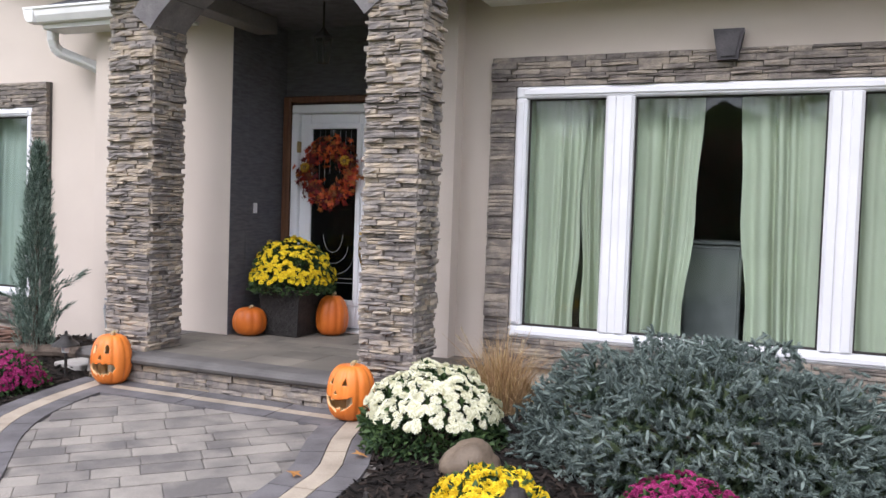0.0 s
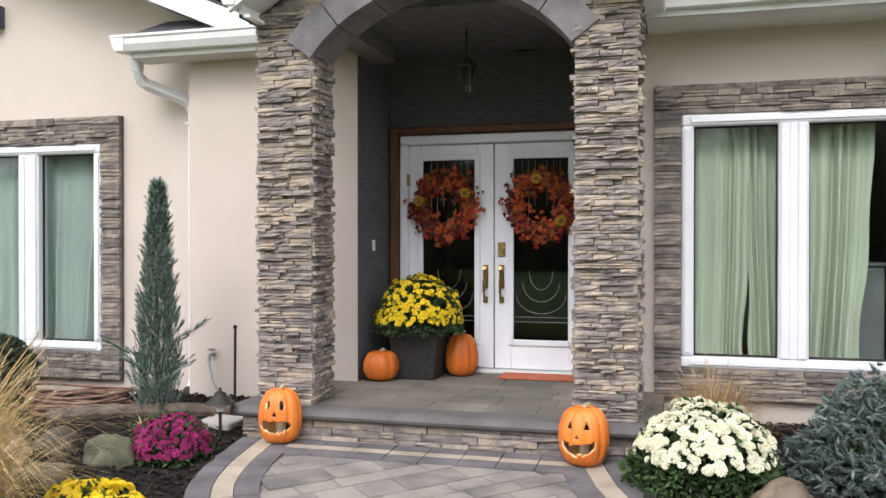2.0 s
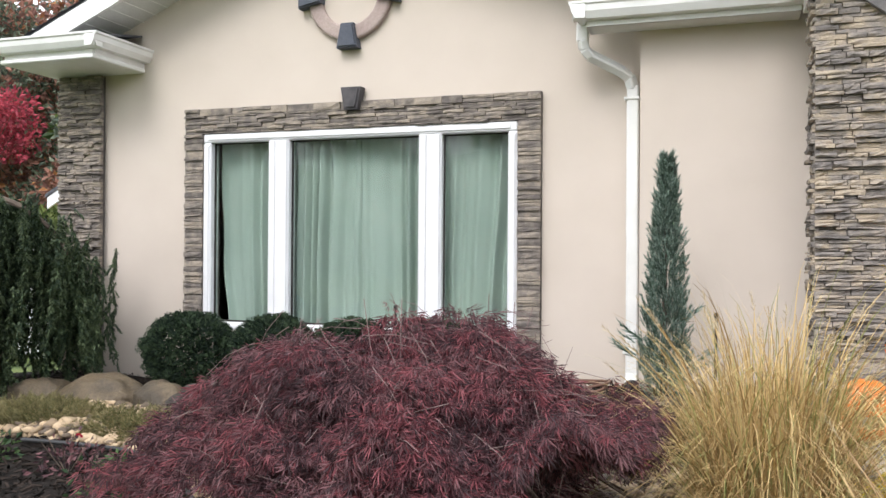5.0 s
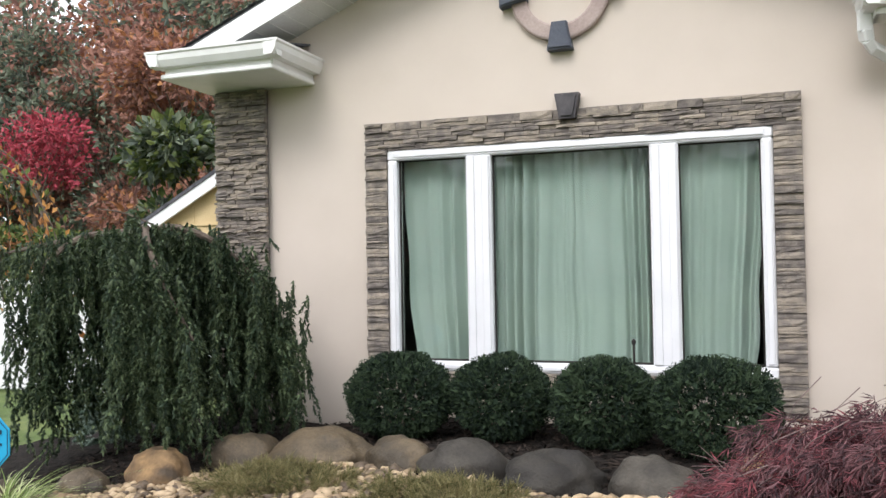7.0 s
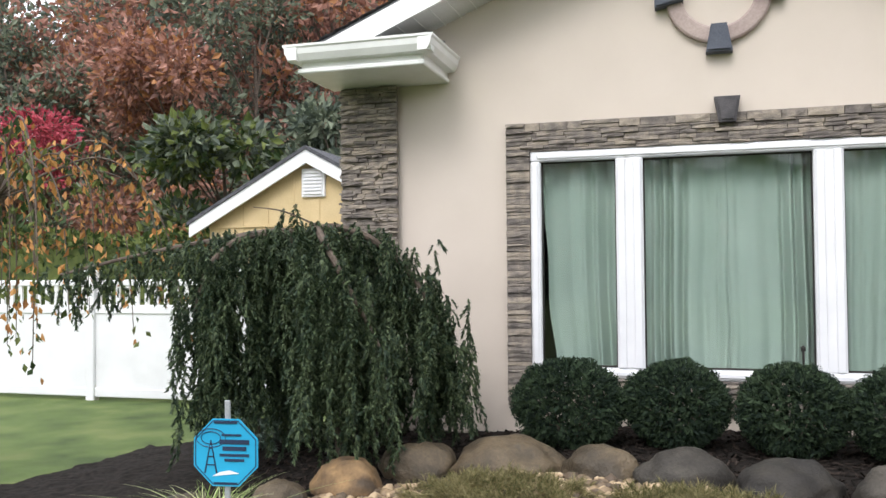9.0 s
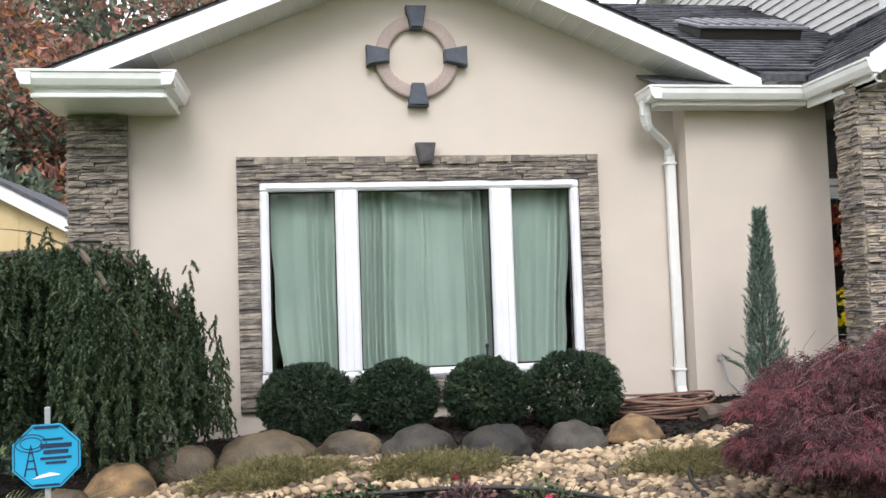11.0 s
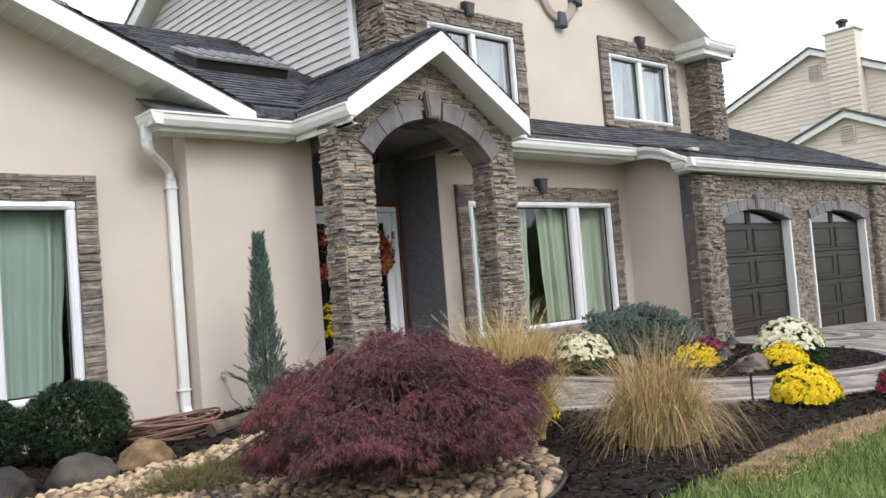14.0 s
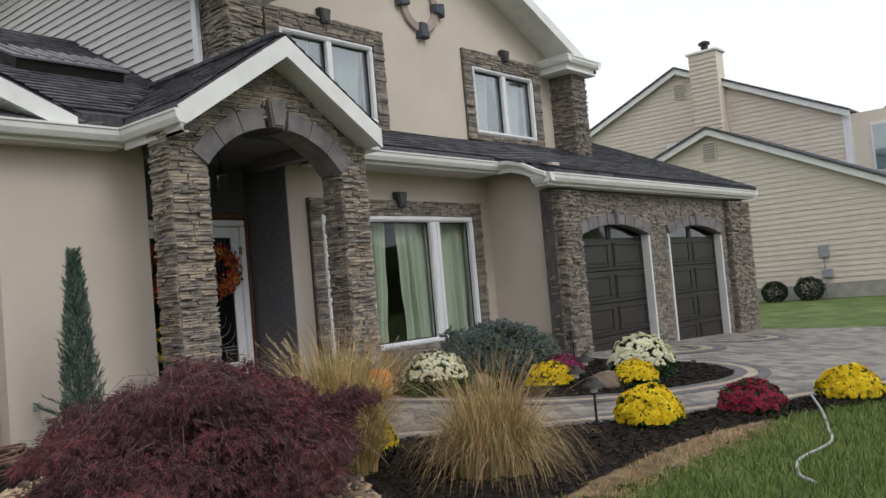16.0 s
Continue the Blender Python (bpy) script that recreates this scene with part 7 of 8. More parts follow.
def pebbles(name, n, poly, test, size, material, label, seed):
    g2 = np.random.default_rng(seed)
    xs, ys = [p[0] for p in poly], [p[1] for p in poly]
    V, F, k = [], [], 0
    grid = {}
    tries = 0
    while k < n and tries < n * 12:
        tries += 1
        x, y = g2.uniform(min(xs), max(xs)), g2.uniform(min(ys), max(ys))
        if not inside(x, y, poly) or not test(x, y):
            continue
        r = g2.uniform(*size) * (1.5 if g2.random() < 0.1 else 1)
        key = (int(x / 0.05), int(y / 0.05))
        lay = grid.get(key, 0)
        if lay > 1:
            continue
        grid[key] = lay + 1
        sc = np.array([g2.uniform(0.9, 1.5), g2.uniform(0.75, 1.1), g2.uniform(0.5, 0.8)]) * r
        an = g2.uniform(0, 6.28)
        c, s = math.cos(an), math.sin(an)
        w = ico_v * (1 + g2.normal(0, 0.14, (len(ico_v), 1))) * sc
        tl = g2.uniform(-0.4, 0.4)
        w = np.stack([w[:, 0] * c - w[:, 1] * s, w[:, 0] * s + w[:, 1] * c, w[:, 2] + tl * w[:, 0]], 1)
        mound = 0.09 * math.exp(-((x - MX) ** 2 + (y - MY) ** 2) / 0.6)
        V += (w + (x, y, gz(x, y) + 0.025 + lay * 0.03 + mound)).tolist()
        F += [[i + k * len(ico_v) for i in q] for q in ico_f]
        k += 1
    a = Acc()
    a.v, a.f = V, F
    return tagged(part(name, a, material, None, label, True, fix=False), label, "stones", kind="stuff")


# Stones in an oval round the maple take a darker brown mix.
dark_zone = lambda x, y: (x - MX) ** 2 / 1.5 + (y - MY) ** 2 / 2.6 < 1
pebbles("river_stone_bed", 6200, PEB_POLY, lambda x, y: not dark_zone(x, y), (0.018, 0.042), M_pebble, "pale tan river stones covering the bed", 5)
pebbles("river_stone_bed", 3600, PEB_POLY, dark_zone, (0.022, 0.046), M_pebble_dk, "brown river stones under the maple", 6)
# Mulch chips.
rg = np.random.default_rng(31)
CH = [(-0.5, -0.12, 0), (0.5, -0.12, 0), (0.5, 0.12, 0.03), (-0.5, 0.12, 0.03), (-0.45, -0.1, 0.1), (0.45, -0.1, 0.1), (0.45, 0.1, 0.12), (-0.45, 0.1, 0.12)]
CHF = [(4, 5, 6, 7), (0, 1, 5, 4), (2, 3, 7, 6)]
for poly, n in ((BED_LEFT, 15000), (BED_FRONT, 9000), (BED_ISLAND, 9000)):
    xs, ys = [p[0] for p in poly], [p[1] for p in poly]
    P = []
    while len(P) < n:
        x, y = rg.uniform(max(-12, min(xs)), max(xs)), rg.uniform(min(ys), max(ys))
        if inside(x, y, poly) and not inside(x, y, PEB_POLY):
            P.append((x, y, gz(x, y) + 0.02 + 0.022 * noise.noise(Vector((x * 3, y * 3, 0))) + 0.022 * noise.noise(Vector((x * 11, y * 11, 3)))))
    N = np.array([0, 0, 1.0]) + rg.normal(0, 0.33, (n, 3))
    ob = scatter("mulch", CH, CHF, P, N, rg.uniform(0.02, 0.07, n), M_chip, None, rg)
    tagged(ob, "loose dark shredded bark chips", "mulch", kind="stuff")

# ---- lawn ----
rg = np.random.default_rng(32)
P = []
LAWN_POLY = [tuple(p) for p in LAWN_EDGE] + [(6.0, -1.6), (6.0, -3.4), (-14.0, -3.4)]
edge = [p for p in LAWN_EDGE if -5.3 < p[0] < -2.3]
BARE = [tuple(p + np.array([0, 0.03])) for p in edge] + [(p[0], p[1] - 0.34 * math.sin(math.pi * (k + 0.5) / len(edge)) ** 0.6 - 0.05 * math.sin(k * 1.7)) for k, p in enumerate(edge)][::-1]
while len(P) < 52000:
    x, y = rg.uniform(-8.2, 3.5), rg.uniform(-3.2, 2.2)
    fade = min(1.0, (x + 8.2) / 1.5, (3.5 - x) / 1.5, (y + 3.2) / 1.2)
    if inside(x, y, LAWN_POLY) and rg.random() < fade and (rg.random() < 0.12 or not inside(x, y, BARE)):
        P.append((x, y, gz(x, y) - 0.028))
P = np.array(P)
N = np.array([0, 0, 1.0]) + rg.normal(0, 0.35, P.shape)
bl = [(-0.06, 0, 0), (0.06, 0, 0), (0.035, 0.08, 0.6), (0, 0.22, 1.0)]
ob = scatter("lawn_grass", bl, [(0, 1, 2, 3)], P, N, rg.uniform(0.05, 0.10, len(P)), M_grass, None, rg)
tagged(ob, "short green lawn grass at the bed edge", "grass", kind="stuff")
# Worn thatch strip along the bed.
tagged(part("bare_soil", draped(BARE, 0.05, lambda x, y: 0.004 + 0.016 * noise.noise(Vector((x * 9, y * 9, 1)))), M_thatch, None, "", True), "worn tan strip of dry thatch at the lawn edge", "soil", kind="structure")
P = []
for p in LAWN_EDGE:
    if -5.4 < p[0] < -2.7:
        for k in range(120):
            P.append((p[0] + rg.normal(0, 0.15), p[1] - 0.14 + rg.normal(0, 0.12), gz(p[0], p[1]) - 0.012))
P = np.array(P)
ob = scatter("straw_grass", bl, [(0, 1, 2, 3)], P, np.array([0, 0, 0.12]) + rg.normal(0, 0.6, P.shape), rg.uniform(0.03, 0.062, len(P)), M_drygrass, None, rg)
tagged(ob, "dry straw-coloured grass at the lawn edge", "grass", kind="stuff")
for x, y in ((-2.30, 4.25), (-1.55, 2.2), (-2.45, 3.85), (-6.1, 3.4)):
    P = [(x, y, gz(x, y) + 0.04)]
    tagged(scatter("fallen_leaf", *star_leaf(), P, [(0.2, 0.1, 1)], [0.05], M_fallen, None, rg, kind=""), "single dry orange leaf lying on the mulch", "leaf", "fallen leaves")


# ---- hoses, lamps, sign, tap ----
def hose(name, pts, r, material, label):
    line = curve_pts(pts, 10)
    a = Acc().tube([(p[0], p[1], gz(p[0], p[1]) + r + 0.02 + (p[2] if len(p) > 2 else 0)) for p in line], r, 8)
    return tagged(part(name, a, material, None, "", True), label, "hose")


hose("drip_hose", [(-9.6, 3.55, 0.02), (-8.9, 3.52, 0.03), (-8.42, 3.36, 0.03), (-7.9, 2.88, 0.03), (-7.64, 2.58, 0.03), (-7.24, 2.03, 0.03), (-6.88, 1.55, 0.03), (-6.5, 1.39, 0.03), (-6.13, 1.53, 0.03), (-5.91, 1.78, 0.02)], 0.014, M_soilpipe, "black drip hose edging the river stones")
hose("drip_hose", [(-7.62, 2.66, 0.03), (-7.56, 3.15, 0.06), (-7.42, 3.5, 0.08), (-7.12, 3.86, 0.08), (-6.75, 4.17, 0.07), (-6.45, 4.4, 0.05)], 0.012, M_soilpipe, "black drip hose looping over the stones")
hose("garden_hose", [(-1.25, 0.78, 0.02), (-1.55, 0.66, 0.03), (-1.95, 0.48, 0.0), (-2.5, 0.28, -0.02), (-3.0, 0.12, -0.02), (-3.6, 0.14, -0.02), (-4.0, 0.02, -0.02), (-4.15, -0.12, -0.02)], 0.011, M_hosegrey, "grey garden hose lying across the lawn")
hc = thing("coiled_hose", (-6.75, 5.55, gz(-6.75, 5.55)), "coiled brown garden hose on the mulch by the downspout", "hose")
for k in range(9):
    rr, oy = 0.32 + 0.022 * (k % 5), rg.normal(0, 0.04)
    pts = [(-6.75 + 1.25 * rr * math.cos(t) + rg.normal(0, 0.006), 5.55 + oy + 0.7 * rr * math.sin(t), gz(-6.75, 5.55) + 0.03 + 0.02 * k + 0.02 * math.sin(2 * t + k)) for t in np.linspace(0, 2 * math.pi, 26)]
    part("loop", Acc().tube(pts, 0.011, 7), M_hosebrown, hc, smooth=True)
lg = thing("log", (-6.1, 5.3, 0), "grey weathered log lying in the mulch", "log")
part("trunk", Acc().tube([(-6.6, 5.05, 0.02), (-6.25, 5.15, 0.05), (-5.7, 5.35, 0.06), (-5.35, 5.5, 0.04)], 0.06, 10, 0.85), M_bark, lg)
tp = thing("wall_tap", (-5.62, MW_Y, 0.35), "small outdoor tap with pipe on the stucco", "tap")
part("body", Acc().tube([(-5.9, MW_Y, 0.36), (-5.9, MW_Y - 0.07, 0.36), (-5.9, MW_Y - 0.085, 0.32)], 0.016, 8), M_box, tp)
part("wheel", Acc().tube([(-5.9, MW_Y - 0.05, 0.40), (-5.9, MW_Y - 0.05, 0.415)], 0.03, 10), M_box, tp)
part("pipe", Acc().tube([(-5.9, MW_Y - 0.085, 0.32), (-5.86, MW_Y - 0.1, 0.16), (-5.74, MW_Y - 0.15, 0.02)], 0.011, 8), M_hosegrey, tp)


def path_light(x, y, h, label, lean=0.0):
    z = gz(x, y)
    t = thing("path_light", (x, y, z), label, "path light", "path lights")
    part("stake", Acc().tube([(x, y, z - 0.05), (x + lean, y, z + h)], 0.011, 8), M_metal, t)
    part("hat", Acc().lathe([(0.10, 0.0), (0.095, 0.012), (0.045, 0.05), (0.035, 0.075), (0.012, 0.085), (0.010, 0.105), (0.003, 0.11)], (x + lean, y, z + h - 0.01), 18), M_metal, t)
    part("lens", Acc().lathe([(0.028, -0.05), (0.032, 0.0)], (x + lean, y, z + h - 0.01), 14), M_soffit, t)
    return t


path_light(-5.14, 4.93, 0.25, "small dark pagoda path light in the mulch by the step")
path_light(-3.2, 1.9, 0.36, "dark pagoda path light at the walkway edge")
path_light(-1.62, 3.05, 0.22, "dark pagoda path light among the island flowers")
path_light(-1.10, 3.24, 0.28, "dark pagoda path light before the yellow flowers")
path_light(1.1, 4.75, 0.3, "dark pagoda path light beside the garage pillar")
st = thing("metal_stake", (-5.56, 5.88, 0), "thin dark metal stake standing in the mulch", "stake")
part("rod", Acc().tube([(-5.56, 5.88, -0.05), (-5.555, 5.88, 0.60)], 0.011, 8).lathe([(0.004, 0.6), (0.016, 0.61), (0.016, 0.63), (0.004, 0.64)], (-5.555, 5.88, 0), 8), M_metal, st)
st = thing("metal_stake", (-8.17, 6.17, gz(-8.17, 6.17)), "short thin dark stake before the window sill", "stake")
part("rod", Acc().tube([(-8.17, 6.17, gz(-8.17, 6.17) - 0.05), (-8.172, 6.17, 0.57)], 0.009, 8), M_metal, st)
part("knob", Acc().lathe([(0.003, 0.56), (0.017, 0.575), (0.017, 0.6), (0.003, 0.615)], (-8.172, 6.17, 0), 10), M_metal, st)
cb = thing("cabinet", (-0.76, 7.4, -0.38), "plain grey cabinet standing inside the room", "cabinet")
part("body", Acc().box(-1.05, -0.62, 7.2, 7.65, -0.38, 1.1, 0.008), M_box, cb)
part("cabinet_top", Acc().box(-1.07, -0.60, 7.18, 7.67, 1.1, 1.13, 0.006), M_box, cb)
part("cabinet_door", Acc().box(-1.03, -0.64, 7.182, 7.2, -0.3, 1.07, 0.006), M_box, cb)
sl2 = thing("stepping_stone", (-5.3, 5.25, 0), "flat grey stepping stone in the mulch", "stone")
part("slab", Acc().box(-5.45, -5.17, 5.1, 5.4, -0.02, 0.035, 0.01), M_fdn, sl2)

sx0, sy0, sz0, sr = -11.14, 3.06, 0.306, 0.176
sg = thing("yard_sign", (sx0, sy0, gz(sx0, sy0)), "blue octagonal security sign on a grey post", "sign")
part("post", Acc().box(sx0 - 0.014, sx0 + 0.014, sy0 + 0.012, sy0 + 0.026, gz(sx0, sy0) - 0.05, sz0 + 0.25, 0.003), M_box, sg)
rot = Matrix.Translation((sx0, sy0, sz0)) @ Matrix.Rotation(radians(8), 4, "Z")
octo = lambda r, y: [tuple(rot @ Vector((r * math.cos(math.pi / 8 + k * math.pi / 4), y, r * math.sin(math.pi / 8 + k * math.pi / 4)))) for k in range(8)]
part("plate", Acc().prism(octo(sr, 0.0), tuple(rot.to_3x3() @ Vector((0, 0.008, 0)))), M_sign, sg)
rim = Acc()
for r0, r1 in ((sr * 0.955, sr * 0.925),):
    p0, p1 = octo(r0, -0.002), octo(r1, -0.002)
    for k in range(8):
        rim.add([p0[k], p0[(k + 1) % 8], p1[(k + 1) % 8], p1[k]], [(0, 1, 2, 3)])
part("border_line", rim, M_signdark, sg)
for u, z, w, h in ((0.0, 0.145, 0.12, 0.010), (0.03, 0.085, 0.10, 0.010), (0.045, 0.052, 0.15, 0.022), (0.045, 0.020, 0.12, 0.020), (0.045, -0.012, 0.15, 0.013), (0.045, -0.036, 0.10, 0.013), (0.0, -0.148, 0.12, 0.010)):
    part("print_bar", Acc().box(u - w / 2, u + w / 2, -0.004, -0.001, z - h / 2, z + h / 2, 0, rot), M_signdark, sg)
tower = Acc()
for q in (-0.03, 0.03):
    tower.prism([tuple(rot @ Vector(p)) for p in ((-0.075 + q - 0.004, -0.003, -0.10), (-0.075 + q + 0.004, -0.003, -0.10), (-0.073, -0.003, 0.06), (-0.077, -0.003, 0.06))], tuple(rot.to_3x3() @ Vector((0, 0.002, 0))))
for z, w in ((-0.06, 0.05), (-0.02, 0.035), (0.02, 0.018)):
    tower.box(-0.075 - w / 2, -0.075 + w / 2, -0.004, -0.001, z - 0.003, z + 0.003, 0, rot)
for r in (0.05, 0.075):
    tower.tube([tuple(rot @ Vector((-0.075 + r * math.cos(t), -0.003, 0.07 + 0.6 * r * math.sin(t)))) for t in np.linspace(0, 2 * math.pi, 25)], 0.002, 4)
part("emblem", tower, M_signdark, sg)
part("white_mark", Acc().prism([tuple(rot @ Vector(p)) for p in ((-0.07, -0.003, -0.115), (0.07, -0.003, -0.10), (0.02, -0.003, -0.085), (-0.03, -0.003, -0.095))], tuple(rot.to_3x3() @ Vector((0, 0.002, 0)))), M_white, sg)


# ---- the neighbour's house ----
nb = thing("neighbour_house", (19.5, 10, 0.3), "cream lap-sided two-storey house with chimney", "house")


def lap_gable(x, ys, zs, z0, name, step=0.17):
    """Lap boards on a wall facing -x; ys, zs: the outline's top, from left (large y) to right."""
    top = lambda y: float(np.interp(-y, [-q for q in ys], zs))
    a = Acc()
    pts = [(x + 0.02, ys[0], z0 - 0.6)] + [(x + 0.02, y, z) for y, z in zip(ys, zs)] + [(x + 0.02, ys[-1], z0 - 0.6)]
    part(name, Acc().prism(pts, (0.2, 0, 0)), M_nsiding, nb)
    z = z0
    fine = np.linspace(ys[0], ys[-1], 220)
    while z < max(zs) - 0.05:
        ok = [y for y in fine if top(y) > z + step * 0.6]
        if len(ok) > 2:
            y0, y1 = max(ok), min(ok)
            part("siding_board", Acc().prism([(x + 0.02, y1, z), (x - 0.025, y1, z), (x, y1, z + step), (x + 0.02, y1, z + step)], (0, y0 - y1, 0)), M_nsiding, nb)
        z += step


def rake_x(x, p0, p1, h=0.22, out=0.25):
    a = Acc().prism([(x - out, p0[0], p0[1] + 0.08), (x - out, p1[0], p1[1] + 0.08), (x - out, p1[0], p1[1] + 0.08 - h), (x - out, p0[0], p0[1] + 0.08 - h)], (0.04, 0, 0))
    part("rake_board", a, M_gutter, nb)
    b = Acc().prism([(x - out - 0.05, p0[0], p0[1] + 0.08), (x - out - 0.05, p1[0], p1[1] + 0.08), (x - out - 0.05, p1[0], p1[1] + 0.16), (x - out - 0.05, p0[0], p0[1] + 0.16)], (6.0, 0, 0))
    part("roof", b, M_shingle, nb)


lap_gable(19.0, [12.9, 9.73, -1.8], [4.58, 5.78, 0.41], 0.33, "garage_wall")
rake_x(19.0, (13.1, 4.52), (9.73, 5.80))
rake_x(19.0, (9.73, 5.80), (-2.0, 0.335))
lap_gable(22.6, [16.7, 12.24, 6.3], [7.03, 8.97, 6.16], 0.33, "main_wall")
rake_x(22.6, (16.9, 6.95), (12.24, 9.0))
rake_x(22.6, (12.24, 9.0), (6.05, 6.07))
part("foundation", Acc().box(18.95, 19.15, -1.8, 12.9, -0.9, 0.32), M_fdn, nb)
part("chimney", Acc().box(22.0, 22.7, 10.38, 11.48, 5.0, 9.32, 0.02), M_nsiding, nb)
for k in range(25):
    part("siding_board", Acc().box(21.97, 22.0, 10.36, 11.5, 5.0 + k * 0.17, 5.0 + k * 0.17 + 0.03, 0.005), M_nsiding, nb)
part("chimney_cap", Acc().box(21.92, 22.78, 10.30, 11.56, 9.32, 9.42, 0.02), M_gutter, nb)
part("flue", Acc().lathe([(0.14, 0), (0.14, 0.25), (0.22, 0.28), (0.22, 0.36), (0.1, 0.42)], (22.35, 10.93, 9.42), 14), M_metal, nb)
for x, y, z in ((18.97, 9.77, 5.14), (22.57, 12.2, 8.2)):
    g = Acc().box(x - 0.03, x, y - 0.25, y + 0.25, z - 0.32, z + 0.32, 0.01)
    v1 = part("gable_vent", g, M_nsiding, nb)
    for k in range(6):
        part("louvre", Acc().box(x - 0.06, x - 0.028, y - 0.2, y + 0.2, z - 0.26 + k * 0.09, z - 0.21 + k * 0.09, 0.005), M_fdn, v1)
part("wing_wall", Acc().box(22.6, 24.0, 2.0, 6.3, 0.0, 6.05), M_nsiding, nb)
part("corner_board", Acc().box(22.52, 22.6, 6.1, 6.35, 0.0, 6.1), M_white, nb)
wn1 = part("window", Acc().box(22.55, 22.6, 4.4, 5.5, 3.9, 5.6, 0.01), M_white, nb)
part("pane", Acc().box(22.53, 22.55, 4.48, 4.92, 3.98, 5.52), M_glass_up, wn1)
part("pane", Acc().box(22.53, 22.55, 4.98, 5.42, 3.98, 5.52), M_glass_up, wn1)
part("window", Acc().box(22.53, 22.6, 12.3, 12.95, 5.6, 6.2, 0.01), M_white, nb)
part("meter_box", Acc().box(18.85, 19.0, 6.25, 6.55, 1.15, 1.55, 0.02), M_box, nb, "grey electric meter")
part("meter_box", Acc().box(18.87, 19.0, 6.2, 6.5, 0.5, 0.78, 0.02), M_box, nb, "grey utility box")
part("conduit", Acc().tube([(18.92, 6.4, 1.15), (18.92, 6.4, 0.0)], 0.03, 8), M_box, nb)
for x, y, r in ((18.3, 7.85, 0.36), (18.3, 6.75, 0.4), (9.35, 5.75, 0.36)):
    t = thing("round_shrub", (x, y, gz(x, y)), "clipped dark green round shrub by the neighbouring house", "shrub", "far shrubs")
    P, N = dome_points(1500, (x, y, gz(x, y) + r * 0.8), r, r, r * 0.85, rg, -0.9, 0.06, 0.2)
    scatter("foliage", *BOXLEAF, P, N + rg.normal(0, 0.5, N.shape), rg.uniform(0.05, 0.09, len(P)), M_box_leaf, t, rg)
    part("stem", Acc().tube([(x, y, gz(x, y) - 0.1), (x, y, gz(x, y) + r)], 0.04, 6), M_bark, t)


# ---- shed, fence and woods beyond the left corner ----
SX, SY, sw = -14.44, 11.1, 1.72
shd = thing("shed", (SX, SY + 1.5, -0.5), "pale yellow garden shed with white trimmed gable", "shed")
apex, slope = 2.96, 0.545
a = Acc().prism([(SX - sw, SY, -0.6), (SX + sw, SY, -0.6), (SX + sw, SY, apex - slope * sw), (SX, SY, apex), (SX - sw, SY, apex - slope * sw)], (0, 3.0, 0))
part("wall", a, M_shed, shd)
for k in range(9):
    x = SX - sw + 0.16 + k * 0.425
    part("batten", Acc().box(x - 0.012, x + 0.012, SY - 0.012, SY + 0.005, -0.5, apex - slope * abs(x - SX) - 0.1), M_shed, shd)
part("band_board", Acc().box(SX - sw, SX + sw, SY - 0.03, SY + 0.005, 1.90, 1.93), M_shed, shd)
for s in (-1, 1):
    part("rake_board", Acc().prism([(SX, SY - 0.18, apex + 0.07), (SX + s * (sw + 0.25), SY - 0.18, apex + 0.07 - slope * (sw + 0.25)), (SX + s * (sw + 0.25), SY - 0.18, apex - 0.13 - slope * (sw + 0.25)), (SX, SY - 0.18, apex - 0.13)], (0, 0.04, 0)), M_white, shd)
    part("roof", Acc().prism([(SX, SY - 0.2, apex + 0.07), (SX + s * (sw + 0.28), SY - 0.2, apex + 0.07 - slope * (sw + 0.28)), (SX + s * (sw + 0.28), SY - 0.2, apex + 0.13 - slope * (sw + 0.28)), (SX, SY - 0.2, apex + 0.13)], (0, 3.3, 0)), M_shingle, shd)
gv = part("gable_vent", Acc().box(SX - 0.13, SX + 0.25, SY - 0.05, SY + 0.01, 2.33, 2.76, 0.01), M_white, shd)
for k in range(7):
    part("louvre", Acc().box(SX - 0.09, SX + 0.21, SY - 0.075, SY - 0.045, 2.37 + k * 0.052, 2.398 + k * 0.052, 0.004), M_white, gv)

fn = thing("fence", (-17, 9.2, -0.5), "white vinyl panel fence with square posts", "fence", kind="structure")
for k in range(9):
    x = -13.0 - k * 1.9
    zf2 = gz(x, 9.2) - 0.05
    pz = part("post", Acc().box(x - 0.065, x + 0.065, 9.14, 9.27, zf2, zf2 + 1.75, 0.01), M_white, fn)
    part("post_cap", Acc().prism([(x - 0.08, 9.125, zf2 + 1.75), (x + 0.08, 9.125, zf2 + 1.75), (x + 0.08, 9.285, zf2 + 1.75), (x - 0.08, 9.285, zf2 + 1.75)], (0, 0, 0.04)), M_white, pz)
    part("rail", Acc().box(x - 1.85, x, 9.17, 9.24, zf2 + 0.08, zf2 + 0.2, 0.01), M_white, fn)
    part("rail", Acc().box(x - 1.85, x, 9.17, 9.24, zf2 + 1.2, zf2 + 1.32, 0.01), M_white, fn)
    part("rail", Acc().box(x - 1.85, x, 9.17, 9.24, zf2 + 1.58, zf2 + 1.66, 0.01), M_white, fn)
    part("panel", Acc().box(x - 1.85, x, 9.19, 9.22, zf2 + 0.1, zf2 + 1.3), M_white, fn)
    for q in range(12):
        part("picket", Acc().box(x - 0.14 - q * 0.15 - 0.03, x - 0.14 - q * 0.15 + 0.03, 9.19, 9.22, zf2 + 1.3, zf2 + 1.6), M_white, fn)
hd = thing("hedge", (-22, 15, -0.4), "trimmed green hedge with orange patches behind the fence", "hedge")
